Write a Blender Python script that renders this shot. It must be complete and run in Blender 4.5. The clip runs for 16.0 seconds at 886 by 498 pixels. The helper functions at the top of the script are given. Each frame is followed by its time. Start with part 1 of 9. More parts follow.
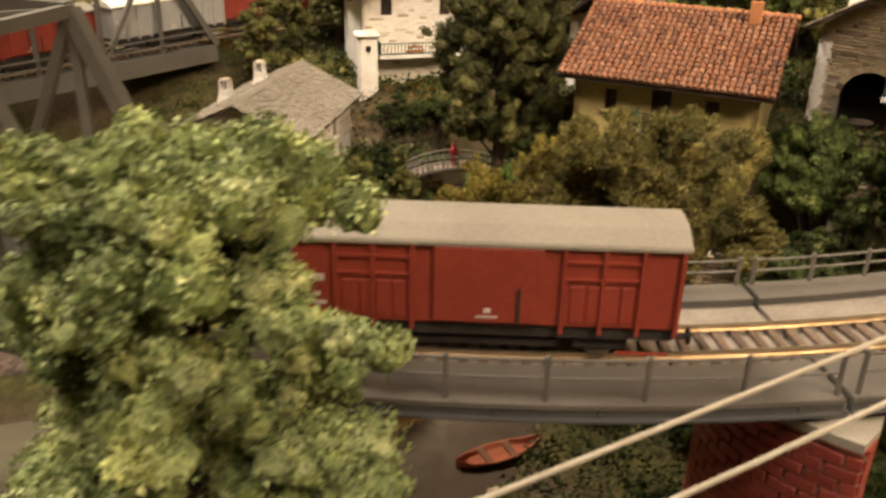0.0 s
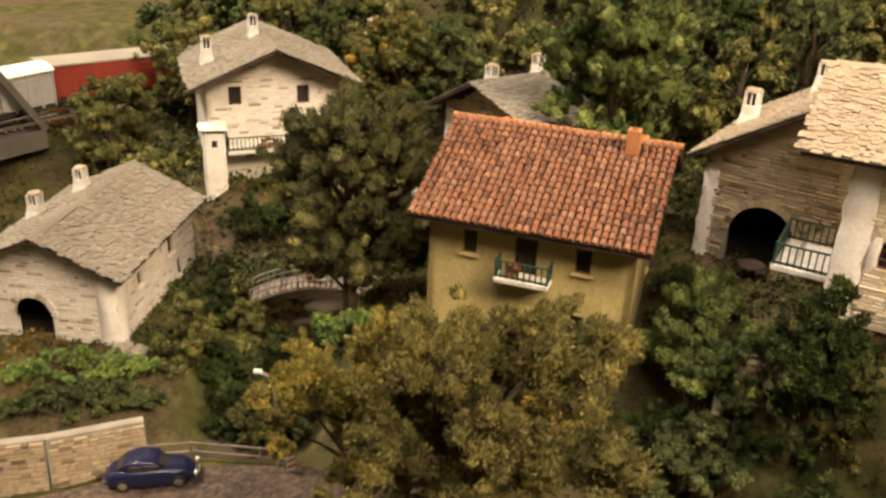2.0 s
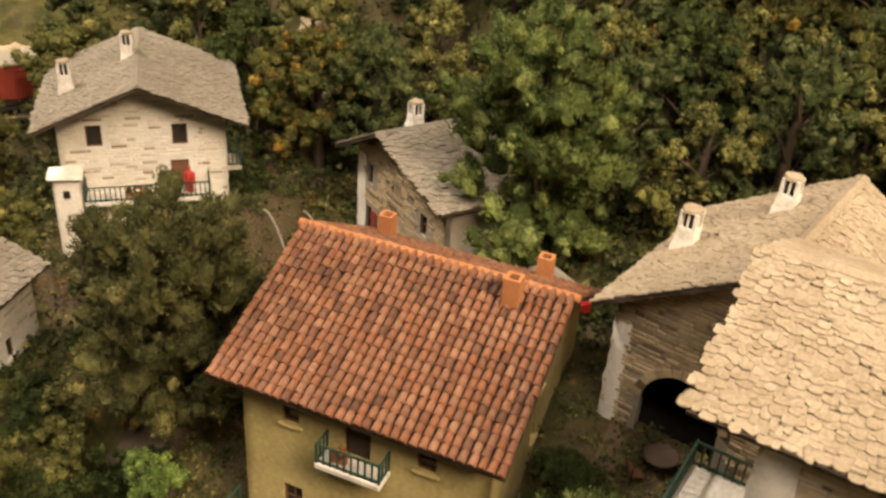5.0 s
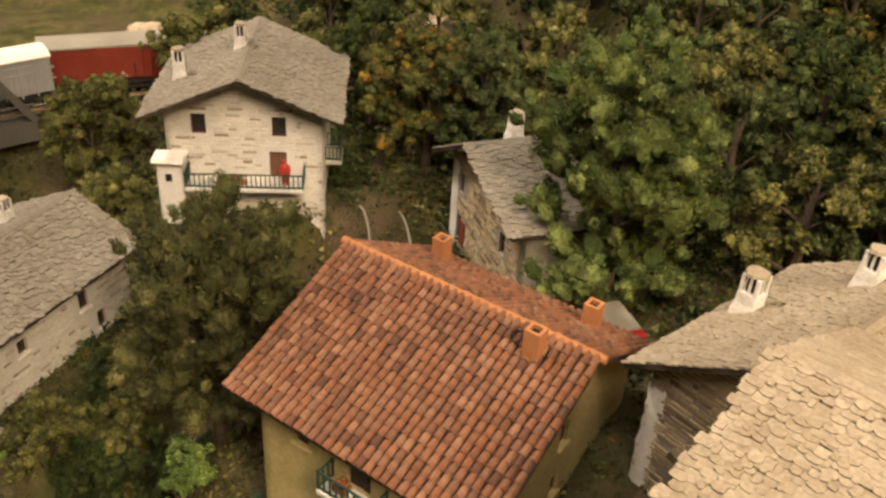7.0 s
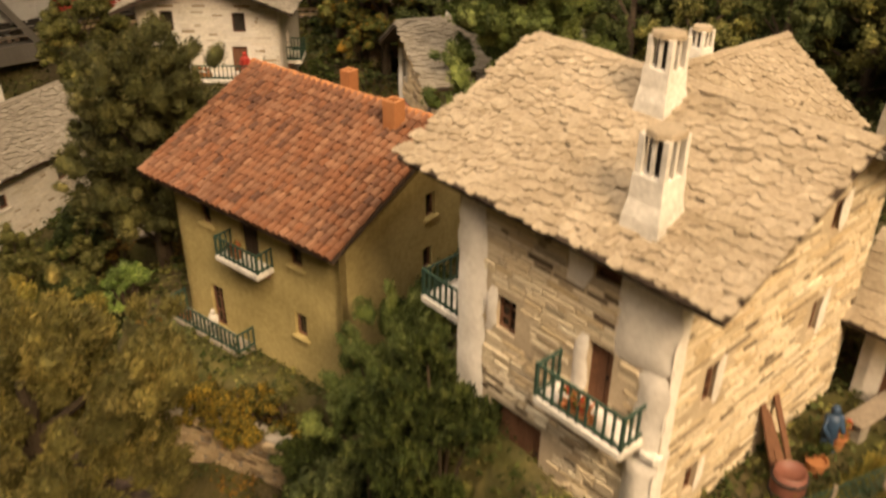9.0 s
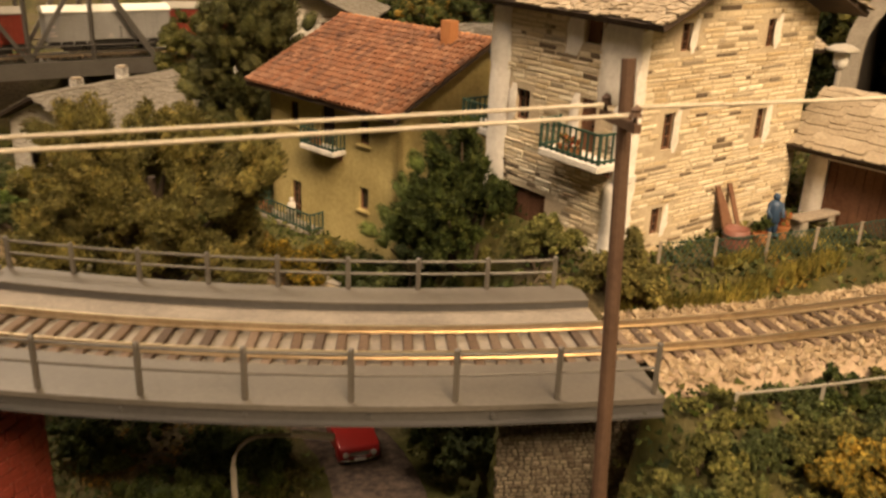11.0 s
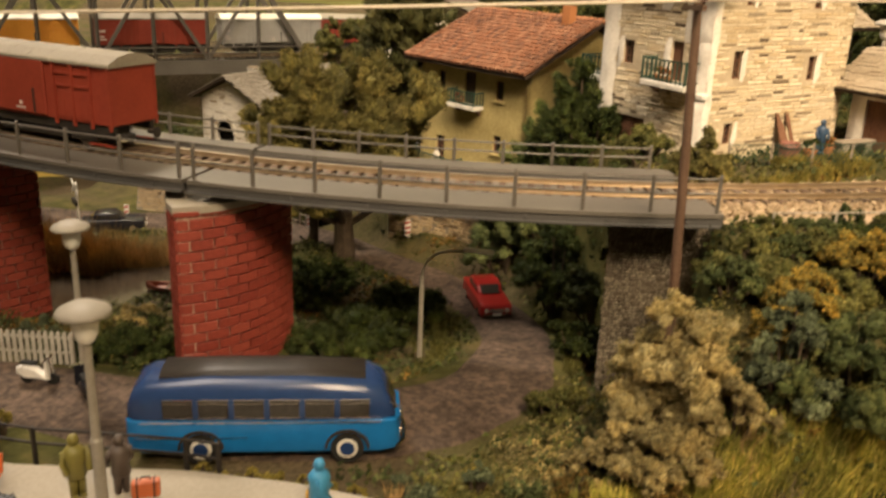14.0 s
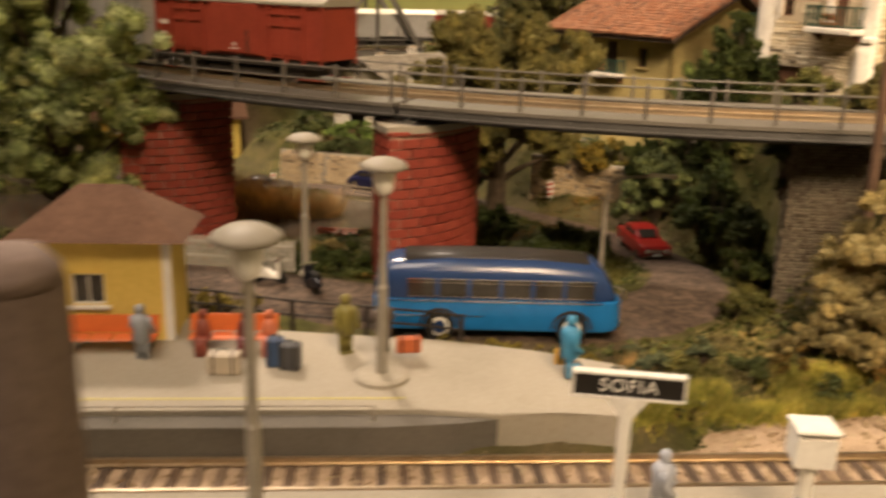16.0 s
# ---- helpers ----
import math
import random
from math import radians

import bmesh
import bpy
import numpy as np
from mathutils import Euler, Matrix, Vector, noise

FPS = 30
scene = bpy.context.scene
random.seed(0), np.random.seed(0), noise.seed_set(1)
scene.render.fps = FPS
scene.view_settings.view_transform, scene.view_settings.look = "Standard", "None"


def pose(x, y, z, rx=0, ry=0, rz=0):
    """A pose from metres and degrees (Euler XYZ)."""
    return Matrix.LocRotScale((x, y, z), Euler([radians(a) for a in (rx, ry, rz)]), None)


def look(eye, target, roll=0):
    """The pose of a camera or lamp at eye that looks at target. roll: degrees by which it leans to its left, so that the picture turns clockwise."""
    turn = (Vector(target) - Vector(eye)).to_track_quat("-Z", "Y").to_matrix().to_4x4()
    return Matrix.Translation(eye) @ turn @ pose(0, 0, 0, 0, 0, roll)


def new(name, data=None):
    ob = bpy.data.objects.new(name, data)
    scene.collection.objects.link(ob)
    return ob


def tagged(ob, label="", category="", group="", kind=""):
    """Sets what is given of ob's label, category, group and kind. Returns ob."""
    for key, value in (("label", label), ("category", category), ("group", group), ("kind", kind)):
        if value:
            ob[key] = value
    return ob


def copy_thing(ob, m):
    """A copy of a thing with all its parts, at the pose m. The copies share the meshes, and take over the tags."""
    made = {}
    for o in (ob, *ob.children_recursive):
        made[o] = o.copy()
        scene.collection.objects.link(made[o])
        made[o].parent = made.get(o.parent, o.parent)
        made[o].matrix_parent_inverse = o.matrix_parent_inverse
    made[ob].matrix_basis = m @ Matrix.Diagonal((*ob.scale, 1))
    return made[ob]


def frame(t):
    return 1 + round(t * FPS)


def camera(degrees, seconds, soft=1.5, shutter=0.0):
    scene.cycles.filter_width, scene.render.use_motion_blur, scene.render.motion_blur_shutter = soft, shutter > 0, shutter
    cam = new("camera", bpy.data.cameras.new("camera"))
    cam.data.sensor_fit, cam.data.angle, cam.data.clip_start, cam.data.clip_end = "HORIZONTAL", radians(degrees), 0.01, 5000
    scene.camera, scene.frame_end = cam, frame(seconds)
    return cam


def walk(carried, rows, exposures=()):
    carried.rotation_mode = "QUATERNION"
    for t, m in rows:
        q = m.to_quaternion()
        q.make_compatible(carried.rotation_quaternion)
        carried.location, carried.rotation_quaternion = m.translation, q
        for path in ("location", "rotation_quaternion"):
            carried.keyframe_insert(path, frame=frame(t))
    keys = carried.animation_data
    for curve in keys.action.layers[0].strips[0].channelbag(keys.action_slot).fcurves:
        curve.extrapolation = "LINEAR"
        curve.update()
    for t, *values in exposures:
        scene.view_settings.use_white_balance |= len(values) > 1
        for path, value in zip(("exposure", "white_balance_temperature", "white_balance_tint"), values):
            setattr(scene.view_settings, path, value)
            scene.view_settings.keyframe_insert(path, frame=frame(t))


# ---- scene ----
cam = camera(53.3, 16.0, 2.6, 0.5)
PATH = [
    (0, (0.0015, 0.0008, 0.2383), (0.0020, 0.9062, -0.1863), 1.23),
    (0.5, (0.0279, 0.0347, 0.2501), (0.0402, 0.9372, -0.1804), 1.03),
    (1, (0.0493, 0.0736, 0.2627), (0.0866, 0.9761, -0.1663), 1.11),
    (1.5, (0.0596, 0.0954, 0.2766), (0.1232, 0.9985, -0.1481), 1.98),
    (2, (0.0501, 0.1143, 0.2863), (0.1369, 1.0184, -0.1322), 2.64),
    (2.5, (0.0488, 0.1342, 0.2915), (0.1590, 1.0323, -0.1343), 3.02),
    (3, (0.0524, 0.1631, 0.2991), (0.1687, 1.0502, -0.1477), 2.95),
    (3.5, (0.0721, 0.1921, 0.3064), (0.2025, 1.0614, -0.1703), 3.69),
    (3.7, (0.0839, 0.2050, 0.3092), (0.2162, 1.0712, -0.1726), 4.10),
    (5.8, (0.1671, 0.2816, 0.3466), (0.1282, 1.1443, -0.1577), 4.03),
    (6, (0.1681, 0.2846, 0.3477), (0.1069, 1.1438, -0.1603), 3.95),
    (6.5, (0.1828, 0.2915, 0.3535), (0.0727, 1.1375, -0.1682), 3.90),
    (7, (0.2058, 0.2955, 0.3538), (0.0652, 1.1308, -0.1778), 3.94),
    (7.5, (0.2272, 0.2926, 0.3479), (0.0606, 1.1216, -0.1860), 3.44),
    (8, (0.2628, 0.2758, 0.3365), (0.0768, 1.0999, -0.1985), 1.95),
    (8.5, (0.2948, 0.2510, 0.3178), (0.0854, 1.0747, -0.2092), 0.32),
    (9, (0.3123, 0.2163, 0.2903), (0.1008, 1.0512, -0.2179), 0.57),
    (9.5, (0.3145, 0.1706, 0.2668), (0.1152, 1.0287, -0.2065), 0.90),
    (9.7, (0.3179, 0.1517, 0.2578), (0.1281, 1.0225, -0.1958), 1.26),
    (11.8, (0.3821, 0.0585, 0.1979), (0.0173, 0.9210, -0.1526), 2.53),
    (12, (0.3831, 0.0515, 0.1979), (0.0103, 0.9028, -0.1712), 2.15),
    (12.5, (0.3823, 0.0295, 0.1955), (-0.0128, 0.8730, -0.1682), 1.32),
    (13, (0.3897, -0.0106, 0.2055), (-0.0120, 0.8380, -0.1387), 1.59),
    (13.5, (0.4040, -0.0446, 0.2008), (0.0087, 0.8149, -0.1234), 2.18),
    (14, (0.3969, -0.0653, 0.1821), (0.0031, 0.7958, -0.1394), 2.28),
    (14.5, (0.3841, -0.0741, 0.1603), (-0.0078, 0.7874, -0.1627), 2.48),
    (15, (0.3804, -0.0880, 0.1539), (-0.0036, 0.7812, -0.1575), 2.17),
    (15.5, (0.3767, -0.1059, 0.1475), (-0.0114, 0.7658, -0.1516), 2.16),
    (16, (0.3601, -0.1348, 0.1393), (-0.0959, 0.7055, -0.1537), 1.89),
]
walk(cam, [(t, look(eye, target, roll)) for t, eye, target, roll in PATH],
     [(0.0, 0.2, 6050, 14), (1.0, 0.25, 6000, 14), (2.5, 0.25, 6150, 14.5), (3.5, 0.15, 6100, 14), (6.5, -0.22, 6050, 13), (8.0, -0.33, 6100, 13), (9.0, -0.25, 6700, 15), (9.5, -0.15, 6900, 17),
      (12.0, -0.2, 6650, 15), (13.0, -0.15, 6350, 12), (14.0, 0.05, 6200, 12), (15.0, 0.2, 6200, 13), (16.0, 0.2, 6450, 16)])

# ---- world and lamps: an indoor model landscape; unseen warm lamps added above ----
world = bpy.data.worlds.new("room")
scene.world = world
world.use_nodes = True
world.node_tree.nodes["Background"].inputs[0].default_value = (1.0, 0.86, 0.70, 1)
world.node_tree.nodes["Background"].inputs[1].default_value = 0.155


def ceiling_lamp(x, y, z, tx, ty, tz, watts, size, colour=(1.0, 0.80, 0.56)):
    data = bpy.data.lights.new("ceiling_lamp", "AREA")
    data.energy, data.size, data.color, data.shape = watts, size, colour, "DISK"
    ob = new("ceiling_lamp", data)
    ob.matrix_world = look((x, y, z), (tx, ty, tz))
    return tagged(ob, "unseen warm fill lamp added above the layout", "lamp")


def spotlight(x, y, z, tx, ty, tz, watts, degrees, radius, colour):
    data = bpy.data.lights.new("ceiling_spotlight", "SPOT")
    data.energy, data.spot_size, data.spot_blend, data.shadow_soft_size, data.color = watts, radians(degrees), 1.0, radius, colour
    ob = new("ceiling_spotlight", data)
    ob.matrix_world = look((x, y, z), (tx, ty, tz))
    return tagged(ob, "unseen warm spotlight placed above the layout", "lamp")


# unseen spot, placed from how shading falls on the tall house
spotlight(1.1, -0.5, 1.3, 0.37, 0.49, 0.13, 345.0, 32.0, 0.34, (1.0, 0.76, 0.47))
# added spot that brightens the wooded slope
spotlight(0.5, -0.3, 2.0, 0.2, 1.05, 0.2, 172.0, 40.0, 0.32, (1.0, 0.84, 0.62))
# added fill light from the front; no fixture known there
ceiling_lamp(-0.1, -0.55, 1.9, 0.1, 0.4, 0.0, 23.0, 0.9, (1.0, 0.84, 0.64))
# added light that brightens the painted wall behind
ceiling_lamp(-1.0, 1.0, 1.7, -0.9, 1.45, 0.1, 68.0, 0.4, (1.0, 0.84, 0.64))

# ---- materials ----
class Mat:
    """A small builder for node materials; lengths in centimetres."""
    def __init__(self, name, rough=0.8, metal=0.0, spec=0.3):
        self.m = bpy.data.materials.new(name)
        self.m.use_nodes = True
        self.t = self.m.node_tree
        self.b = self.t.nodes["Principled BSDF"]
        self.b.inputs["Roughness"].default_value = rough
        self.b.inputs["Metallic"].default_value = metal
        self.b.inputs["Specular IOR Level"].default_value = spec
        self.tc = self.t.nodes.new("ShaderNodeTexCoord")

    def node(self, kind, **kw):
        n = self.t.nodes.new(kind)
        for k, v in kw.items():
            if k == "operation":
                n.operation = v
            elif k == "blend_type":
                n.blend_type = v
            elif k == "data_type":
                n.data_type = v
        return n

    def link(self, a, b):
        self.t.links.new(a, b)

    def noise(self, per_cm, detail=4.0, rough=0.6, stretch=None, coord="Object"):
        n = self.node("ShaderNodeTexNoise")
        n.inputs["Scale"].default_value = per_cm * 100
        n.inputs["Detail"].default_value = detail
        n.inputs["Roughness"].default_value = rough
        src = self.tc.outputs[coord]
        if stretch:
            mp = self.node("ShaderNodeMapping")
            mp.inputs["Scale"].default_value = stretch
            self.link(src, mp.inputs["Vector"])
            src = mp.outputs["Vector"]
        self.link(src, n.inputs["Vector"])
        return n.outputs["Fac"]

    def ramp(self, fac, stops):
        r = self.node("ShaderNodeValToRGB")
        el = r.color_ramp.elements
        while len(el) < len(stops):
            el.new(0.5)
        for e, (p, c) in zip(el, stops):
            e.position, e.color = p, (*c, 1)
        self.link(fac, r.inputs["Fac"])
        return r.outputs["Color"]

    def mix(self, a, b, fac, blend="MIX"):
        n = self.node("ShaderNodeMix", data_type="RGBA", blend_type=blend)
        for sock, v in ((n.inputs["Factor"], fac), (n.inputs["A"], a), (n.inputs["B"], b)):
            if isinstance(v, (int, float)):
                sock.default_value = v
            elif isinstance(v, tuple):
                sock.default_value = (*v, 1)
            else:
                self.link(v, sock)
        return n.outputs["Result"]

    def rand(self):
        return self.node("ShaderNodeObjectInfo").outputs["Random"]

    def island(self):
        return self.node("ShaderNodeNewGeometry").outputs["Random Per Island"]

    def colour(self, c):
        if isinstance(c, tuple):
            self.b.inputs["Base Color"].default_value = (*c, 1)
        else:
            self.link(c, self.b.inputs["Base Color"])
        return self

    def bump(self, fac, depth_cm=0.03, strength=1.0):
        n = self.node("ShaderNodeBump")
        n.inputs["Strength"].default_value = strength
        n.inputs["Distance"].default_value = depth_cm * 0.01
        self.link(fac, n.inputs["Height"])
        self.link(n.outputs["Normal"], self.b.inputs["Normal"])
        return self


def mottled(name, dark, light, coarse=0.5, fine=6.0, rough=0.85, depth=0.02, spec=0.2, metal=0.0):
    """Two tones mixed by coarse stains and fine grain, with a fine relief."""
    k = Mat(name, rough, metal, spec)
    a, b = k.noise(coarse, 5), k.noise(fine, 3)
    mixf = k.mix(a, b, 0.4)
    k.colour(k.ramp(mixf, [(0.32, dark), (0.68, light)]))
    return k.bump(b, depth).m


def pieces(name, colours, fine=8.0, rough=0.85, depth=0.02, island=False, stain=(0.5, 0.35), spec=0.2):
    """Single stones, tiles or leaves whose tone differs from piece to piece."""
    k = Mat(name, rough, 0.0, spec)
    r = k.island() if island else k.rand()
    n = len(colours)
    base = k.ramp(r, [((i + 0.5) / n, c) for i, c in enumerate(colours)])
    g = k.noise(fine, 4)
    s = k.noise(stain[0], 4)
    base = k.mix(base, k.ramp(g, [(0.3, (0.55, 0.55, 0.55)), (0.7, (1.2, 1.2, 1.2))]), 0.6, "MULTIPLY")
    base = k.mix(base, k.ramp(s, [(0.35, (0.6, 0.56, 0.5)), (0.62, (1.0, 1.0, 1.0))]), stain[1], "MULTIPLY")
    k.colour(base)
    return k.bump(g, depth).m


def leafy(name, colours, rough=0.75):
    k = Mat(name, rough, 0.0, 0.12)
    n = len(colours)
    c = k.ramp(k.island(), [((i + 0.5) / n, c) for i, c in enumerate(colours)])
    c = k.mix(c, k.ramp(k.noise(0.55, 3), [(0.32, (0.35, 0.36, 0.34)), (0.5, (0.9, 0.9, 0.85)), (0.7, (1.75, 1.6, 1.3))]), 0.75, "MULTIPLY")
    fine = k.noise(7, 3, 0.7)
    c = k.mix(c, k.ramp(fine, [(0.34, (0.5, 0.5, 0.48)), (0.5, (1.0, 1.0, 1.0)), (0.66, (1.55, 1.5, 1.35))]), 0.8, "MULTIPLY")
    k.colour(c)
    return k.bump(fine, 0.05, 0.8).m


def worn_road(name, dark, light, *rest, **kw):
    """Rough grey brown road: stains, gravel specks and tyre-worn patches."""
    k = Mat(name, 0.9, 0.0, 0.15)
    a, b, c = k.noise(0.3, 6, 0.7), k.noise(2.4, 5, 0.7), k.noise(9, 3)
    base = k.ramp(a, [(0.35, dark), (0.65, light)])
    base = k.mix(base, k.ramp(b, [(0.35, (0.45, 0.43, 0.42)), (0.5, (1.0, 0.97, 0.93)), (0.68, (1.9, 1.75, 1.6))]), 0.75, "MULTIPLY")
    k.colour(base)
    return k.bump(k.mix(b, c, 0.4), 0.09).m


M = {}
WALL_TONES = [(0.66, 0.54, 0.36), (0.73, 0.62, 0.44), (0.60, 0.47, 0.29), (0.12, 0.085, 0.055), (0.68, 0.57, 0.40), (0.77, 0.68, 0.50), (0.54, 0.41, 0.24), (0.70, 0.59, 0.41)]
PALE_TONES = [(0.702, 0.648, 0.549), (0.648, 0.585, 0.477), (0.738, 0.693, 0.603), (0.306, 0.225, 0.135), (0.702, 0.648, 0.549), (0.666, 0.603, 0.495), (0.720, 0.666, 0.576), (0.684, 0.621, 0.522)]
GREY_TONES = [(0.46, 0.35, 0.21), (0.40, 0.295, 0.17), (0.50, 0.39, 0.245), (0.16, 0.11, 0.065), (0.46, 0.355, 0.22), (0.42, 0.315, 0.185), (0.48, 0.37, 0.23)]
TILE_TONES = [(0.212, 0.092, 0.048), (0.262, 0.124, 0.068), (0.152, 0.071, 0.043), (0.297, 0.152, 0.088), (0.105, 0.052, 0.034), (0.235, 0.10, 0.05)]
SLAB_TONES = [(0.345, 0.275, 0.190), (0.383, 0.310, 0.219), (0.310, 0.245, 0.165), (0.403, 0.329, 0.233)]
SLAB_GREY_TONES = [(0.215, 0.185, 0.141), (0.244, 0.211, 0.163), (0.192, 0.163, 0.122), (0.259, 0.226, 0.174)]
M["plaster_white"] = mottled("white plaster", (0.56, 0.50, 0.42), (0.86, 0.80, 0.71), 0.35, 5)
M["plaster_yellow"] = mottled("ochre yellow plaster", (0.26, 0.20, 0.075), (0.55, 0.44, 0.19), 0.28, 4, depth=0.012)
M["yellow_paint"] = mottled("bright yellow painted wall", (0.62, 0.44, 0.10), (0.80, 0.60, 0.17), 0.3, 4, depth=0.006)
M["mortar"] = mottled("pale mortar", (0.34, 0.265, 0.175), (0.60, 0.49, 0.34), 0.6, 8)
M["mortar_grey"] = mottled("grey mortar", (0.20, 0.17, 0.13), (0.38, 0.33, 0.26), 0.6, 8)
M["mortar_white"] = mottled("whitewashed mortar", (0.493, 0.440, 0.370), (0.757, 0.713, 0.634), 0.5, 8)
M["stone"] = pieces("wall stones", WALL_TONES)
M["stone_white"] = pieces("pale wall stones", PALE_TONES)
M["stone_grey"] = pieces("grey wall stones", GREY_TONES)
M["slab"] = pieces("stone roof slabs", SLAB_TONES, 7, depth=0.03, island=True, stain=(0.25, 0.5))
M["slab_grey"] = pieces("grey stone roof slabs", SLAB_GREY_TONES, 7, depth=0.03, island=True, stain=(0.25, 0.5))
M["tile"] = pieces("terracotta roof tiles", TILE_TONES, 6, 0.8, 0.015, stain=(0.2, 0.5))
M["tile_island"] = pieces("terracotta roof tiles joined", TILE_TONES, 6, 0.8, 0.015, island=True, stain=(0.2, 0.5))
M["terracotta"] = mottled("terracotta chimney", (0.302, 0.115, 0.043), (0.403, 0.180, 0.072), 0.6, 7)
M["brick"] = pieces("red pier bricks", [(0.288, 0.052, 0.032), (0.336, 0.068, 0.042), (0.248, 0.042, 0.027), (0.312, 0.060, 0.037)], 5, 0.55, 0.012, stain=(0.3, 0.3), spec=0.4)
M["brick_joint"] = mottled("brick joints", (0.221, 0.060, 0.038), (0.561, 0.425, 0.323), 0.5, 4, 0.7)
M["concrete"] = mottled("platform concrete", (0.28, 0.245, 0.19), (0.40, 0.355, 0.285), 0.12, 7, depth=0.008)
M["asphalt"] = worn_road("grey brown road", (0.050, 0.036, 0.027), (0.108, 0.079, 0.060), 0.35, 9, depth=0.02)
M["kerb_dark"] = mottled("dark platform edge", (0.10, 0.09, 0.075), (0.17, 0.15, 0.125), 0.3, 8, depth=0.01)
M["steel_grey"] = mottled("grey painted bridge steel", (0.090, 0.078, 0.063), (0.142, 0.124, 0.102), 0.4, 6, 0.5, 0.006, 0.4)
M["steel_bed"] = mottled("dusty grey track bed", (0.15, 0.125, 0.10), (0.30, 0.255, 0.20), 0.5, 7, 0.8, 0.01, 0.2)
M["steel_dark"] = mottled("dark grey girder and riser shade", (0.056, 0.053, 0.050), (0.093, 0.087, 0.081), 0.3, 6, 0.45, 0.006, 0.4)
M["rail"] = mottled("worn steel rail", (0.42, 0.32, 0.20), (0.62, 0.52, 0.38), 1.2, 9, 0.32, 0.004, 0.5, 0.85)
M["sleeper"] = pieces("weathered sleepers", [(0.13, 0.085, 0.055), (0.20, 0.14, 0.095), (0.10, 0.07, 0.05)], 6, 0.85)
M["ballast"] = pieces("ballast stones", [(0.38, 0.28, 0.17), (0.46, 0.35, 0.215), (0.30, 0.215, 0.13), (0.52, 0.41, 0.27)], 9, island=True)
M["ballast_bed"] = mottled("ballast bed", (0.26, 0.18, 0.115), (0.50, 0.37, 0.25), 1.5, 9, depth=0.05)
# near-black colour painting the shade of hollows; door handles use it too
M["dark"] = mottled("black for hollow shade and handles", (0.012, 0.010, 0.008), (0.03, 0.024, 0.018), 0.5, 5)
M["glass"] = mottled("dark window glass", (0.02, 0.017, 0.014), (0.05, 0.042, 0.035), 0.3, 3, 0.12, 0.001, 0.6)
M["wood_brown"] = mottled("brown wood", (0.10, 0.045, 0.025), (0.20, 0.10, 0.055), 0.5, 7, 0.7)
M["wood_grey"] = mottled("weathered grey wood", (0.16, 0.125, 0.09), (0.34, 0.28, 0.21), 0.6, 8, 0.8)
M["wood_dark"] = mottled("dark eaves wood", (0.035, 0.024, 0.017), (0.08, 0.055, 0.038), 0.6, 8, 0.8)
M["pole"] = mottled("brown telegraph pole", (0.075, 0.042, 0.026), (0.13, 0.078, 0.05), 0.5, 8, 0.6)
M["green_paint"] = mottled("dark green painted railing", (0.02, 0.045, 0.032), (0.045, 0.08, 0.055), 0.6, 6, 0.5, 0.004)
M["white_paint"] = mottled("white paint", (0.70, 0.66, 0.60), (0.86, 0.83, 0.77), 0.6, 6, 0.5, 0.004)
M["white_stone"] = mottled("white chimney render", (0.42, 0.385, 0.33), (0.80, 0.75, 0.67), 0.9, 6)
M["soil"] = mottled("bare soil", (0.10, 0.068, 0.04), (0.24, 0.17, 0.105), 0.25, 5, depth=0.05)
M["rock"] = mottled("pale rock", (0.26, 0.185, 0.115), (0.62, 0.48, 0.32), 0.5, 4, depth=0.12)
M["wire"] = mottled("pale overhead wire", (0.45, 0.38, 0.27), (0.58, 0.50, 0.38), 2, 8, 0.5, 0.001)
M["bark"] = mottled("dark bark", (0.035, 0.024, 0.015), (0.10, 0.072, 0.045), 0.8, 6, depth=0.04)
M["leaf_bright"] = leafy("grey green leaves", [(0.20, 0.25, 0.085), (0.42, 0.47, 0.20), (0.29, 0.34, 0.125), (0.54, 0.57, 0.29), (0.12, 0.15, 0.05)])
M["leaf_ivy"] = leafy("fresh green ivy leaves", [(0.09, 0.14, 0.025), (0.17, 0.24, 0.055), (0.06, 0.095, 0.018), (0.22, 0.28, 0.09)])
M["leaf_dark"] = leafy("dark green leaves", [(0.021, 0.032, 0.007), (0.045, 0.059, 0.014), (0.015, 0.022, 0.006), (0.066, 0.077, 0.021)])
M["leaf_olive"] = leafy("olive green leaves", [(0.068, 0.071, 0.018), (0.129, 0.125, 0.036), (0.045, 0.047, 0.011), (0.177, 0.161, 0.053)])
M["leaf_cypress"] = leafy("grey olive feathery foliage", [(0.050, 0.052, 0.017), (0.085, 0.083, 0.030), (0.034, 0.036, 0.011), (0.125, 0.115, 0.046)])
M["leaf_mid"] = leafy("mid green leaves", [(0.040, 0.053, 0.016), (0.078, 0.092, 0.032), (0.027, 0.036, 0.011), (0.112, 0.124, 0.046)])
M["leaf_fresh"] = leafy("fresh mid green leaves", [(0.055, 0.077, 0.019), (0.108, 0.133, 0.039), (0.037, 0.052, 0.012), (0.16, 0.185, 0.059)])
M["leaf_yellow"] = leafy("yellowing leaves", [(0.190, 0.154, 0.026), (0.288, 0.226, 0.049), (0.126, 0.113, 0.023), (0.360, 0.278, 0.072)])
M["leaf_plume"] = leafy("yellow olive feathery foliage", [(0.095, 0.086, 0.025), (0.16, 0.138, 0.044), (0.058, 0.056, 0.016), (0.22, 0.18, 0.062)])
M["leaf_gilt"] = leafy("yellow green feathery foliage", [(0.21, 0.165, 0.035), (0.30, 0.235, 0.06), (0.13, 0.115, 0.025), (0.16, 0.14, 0.03)])
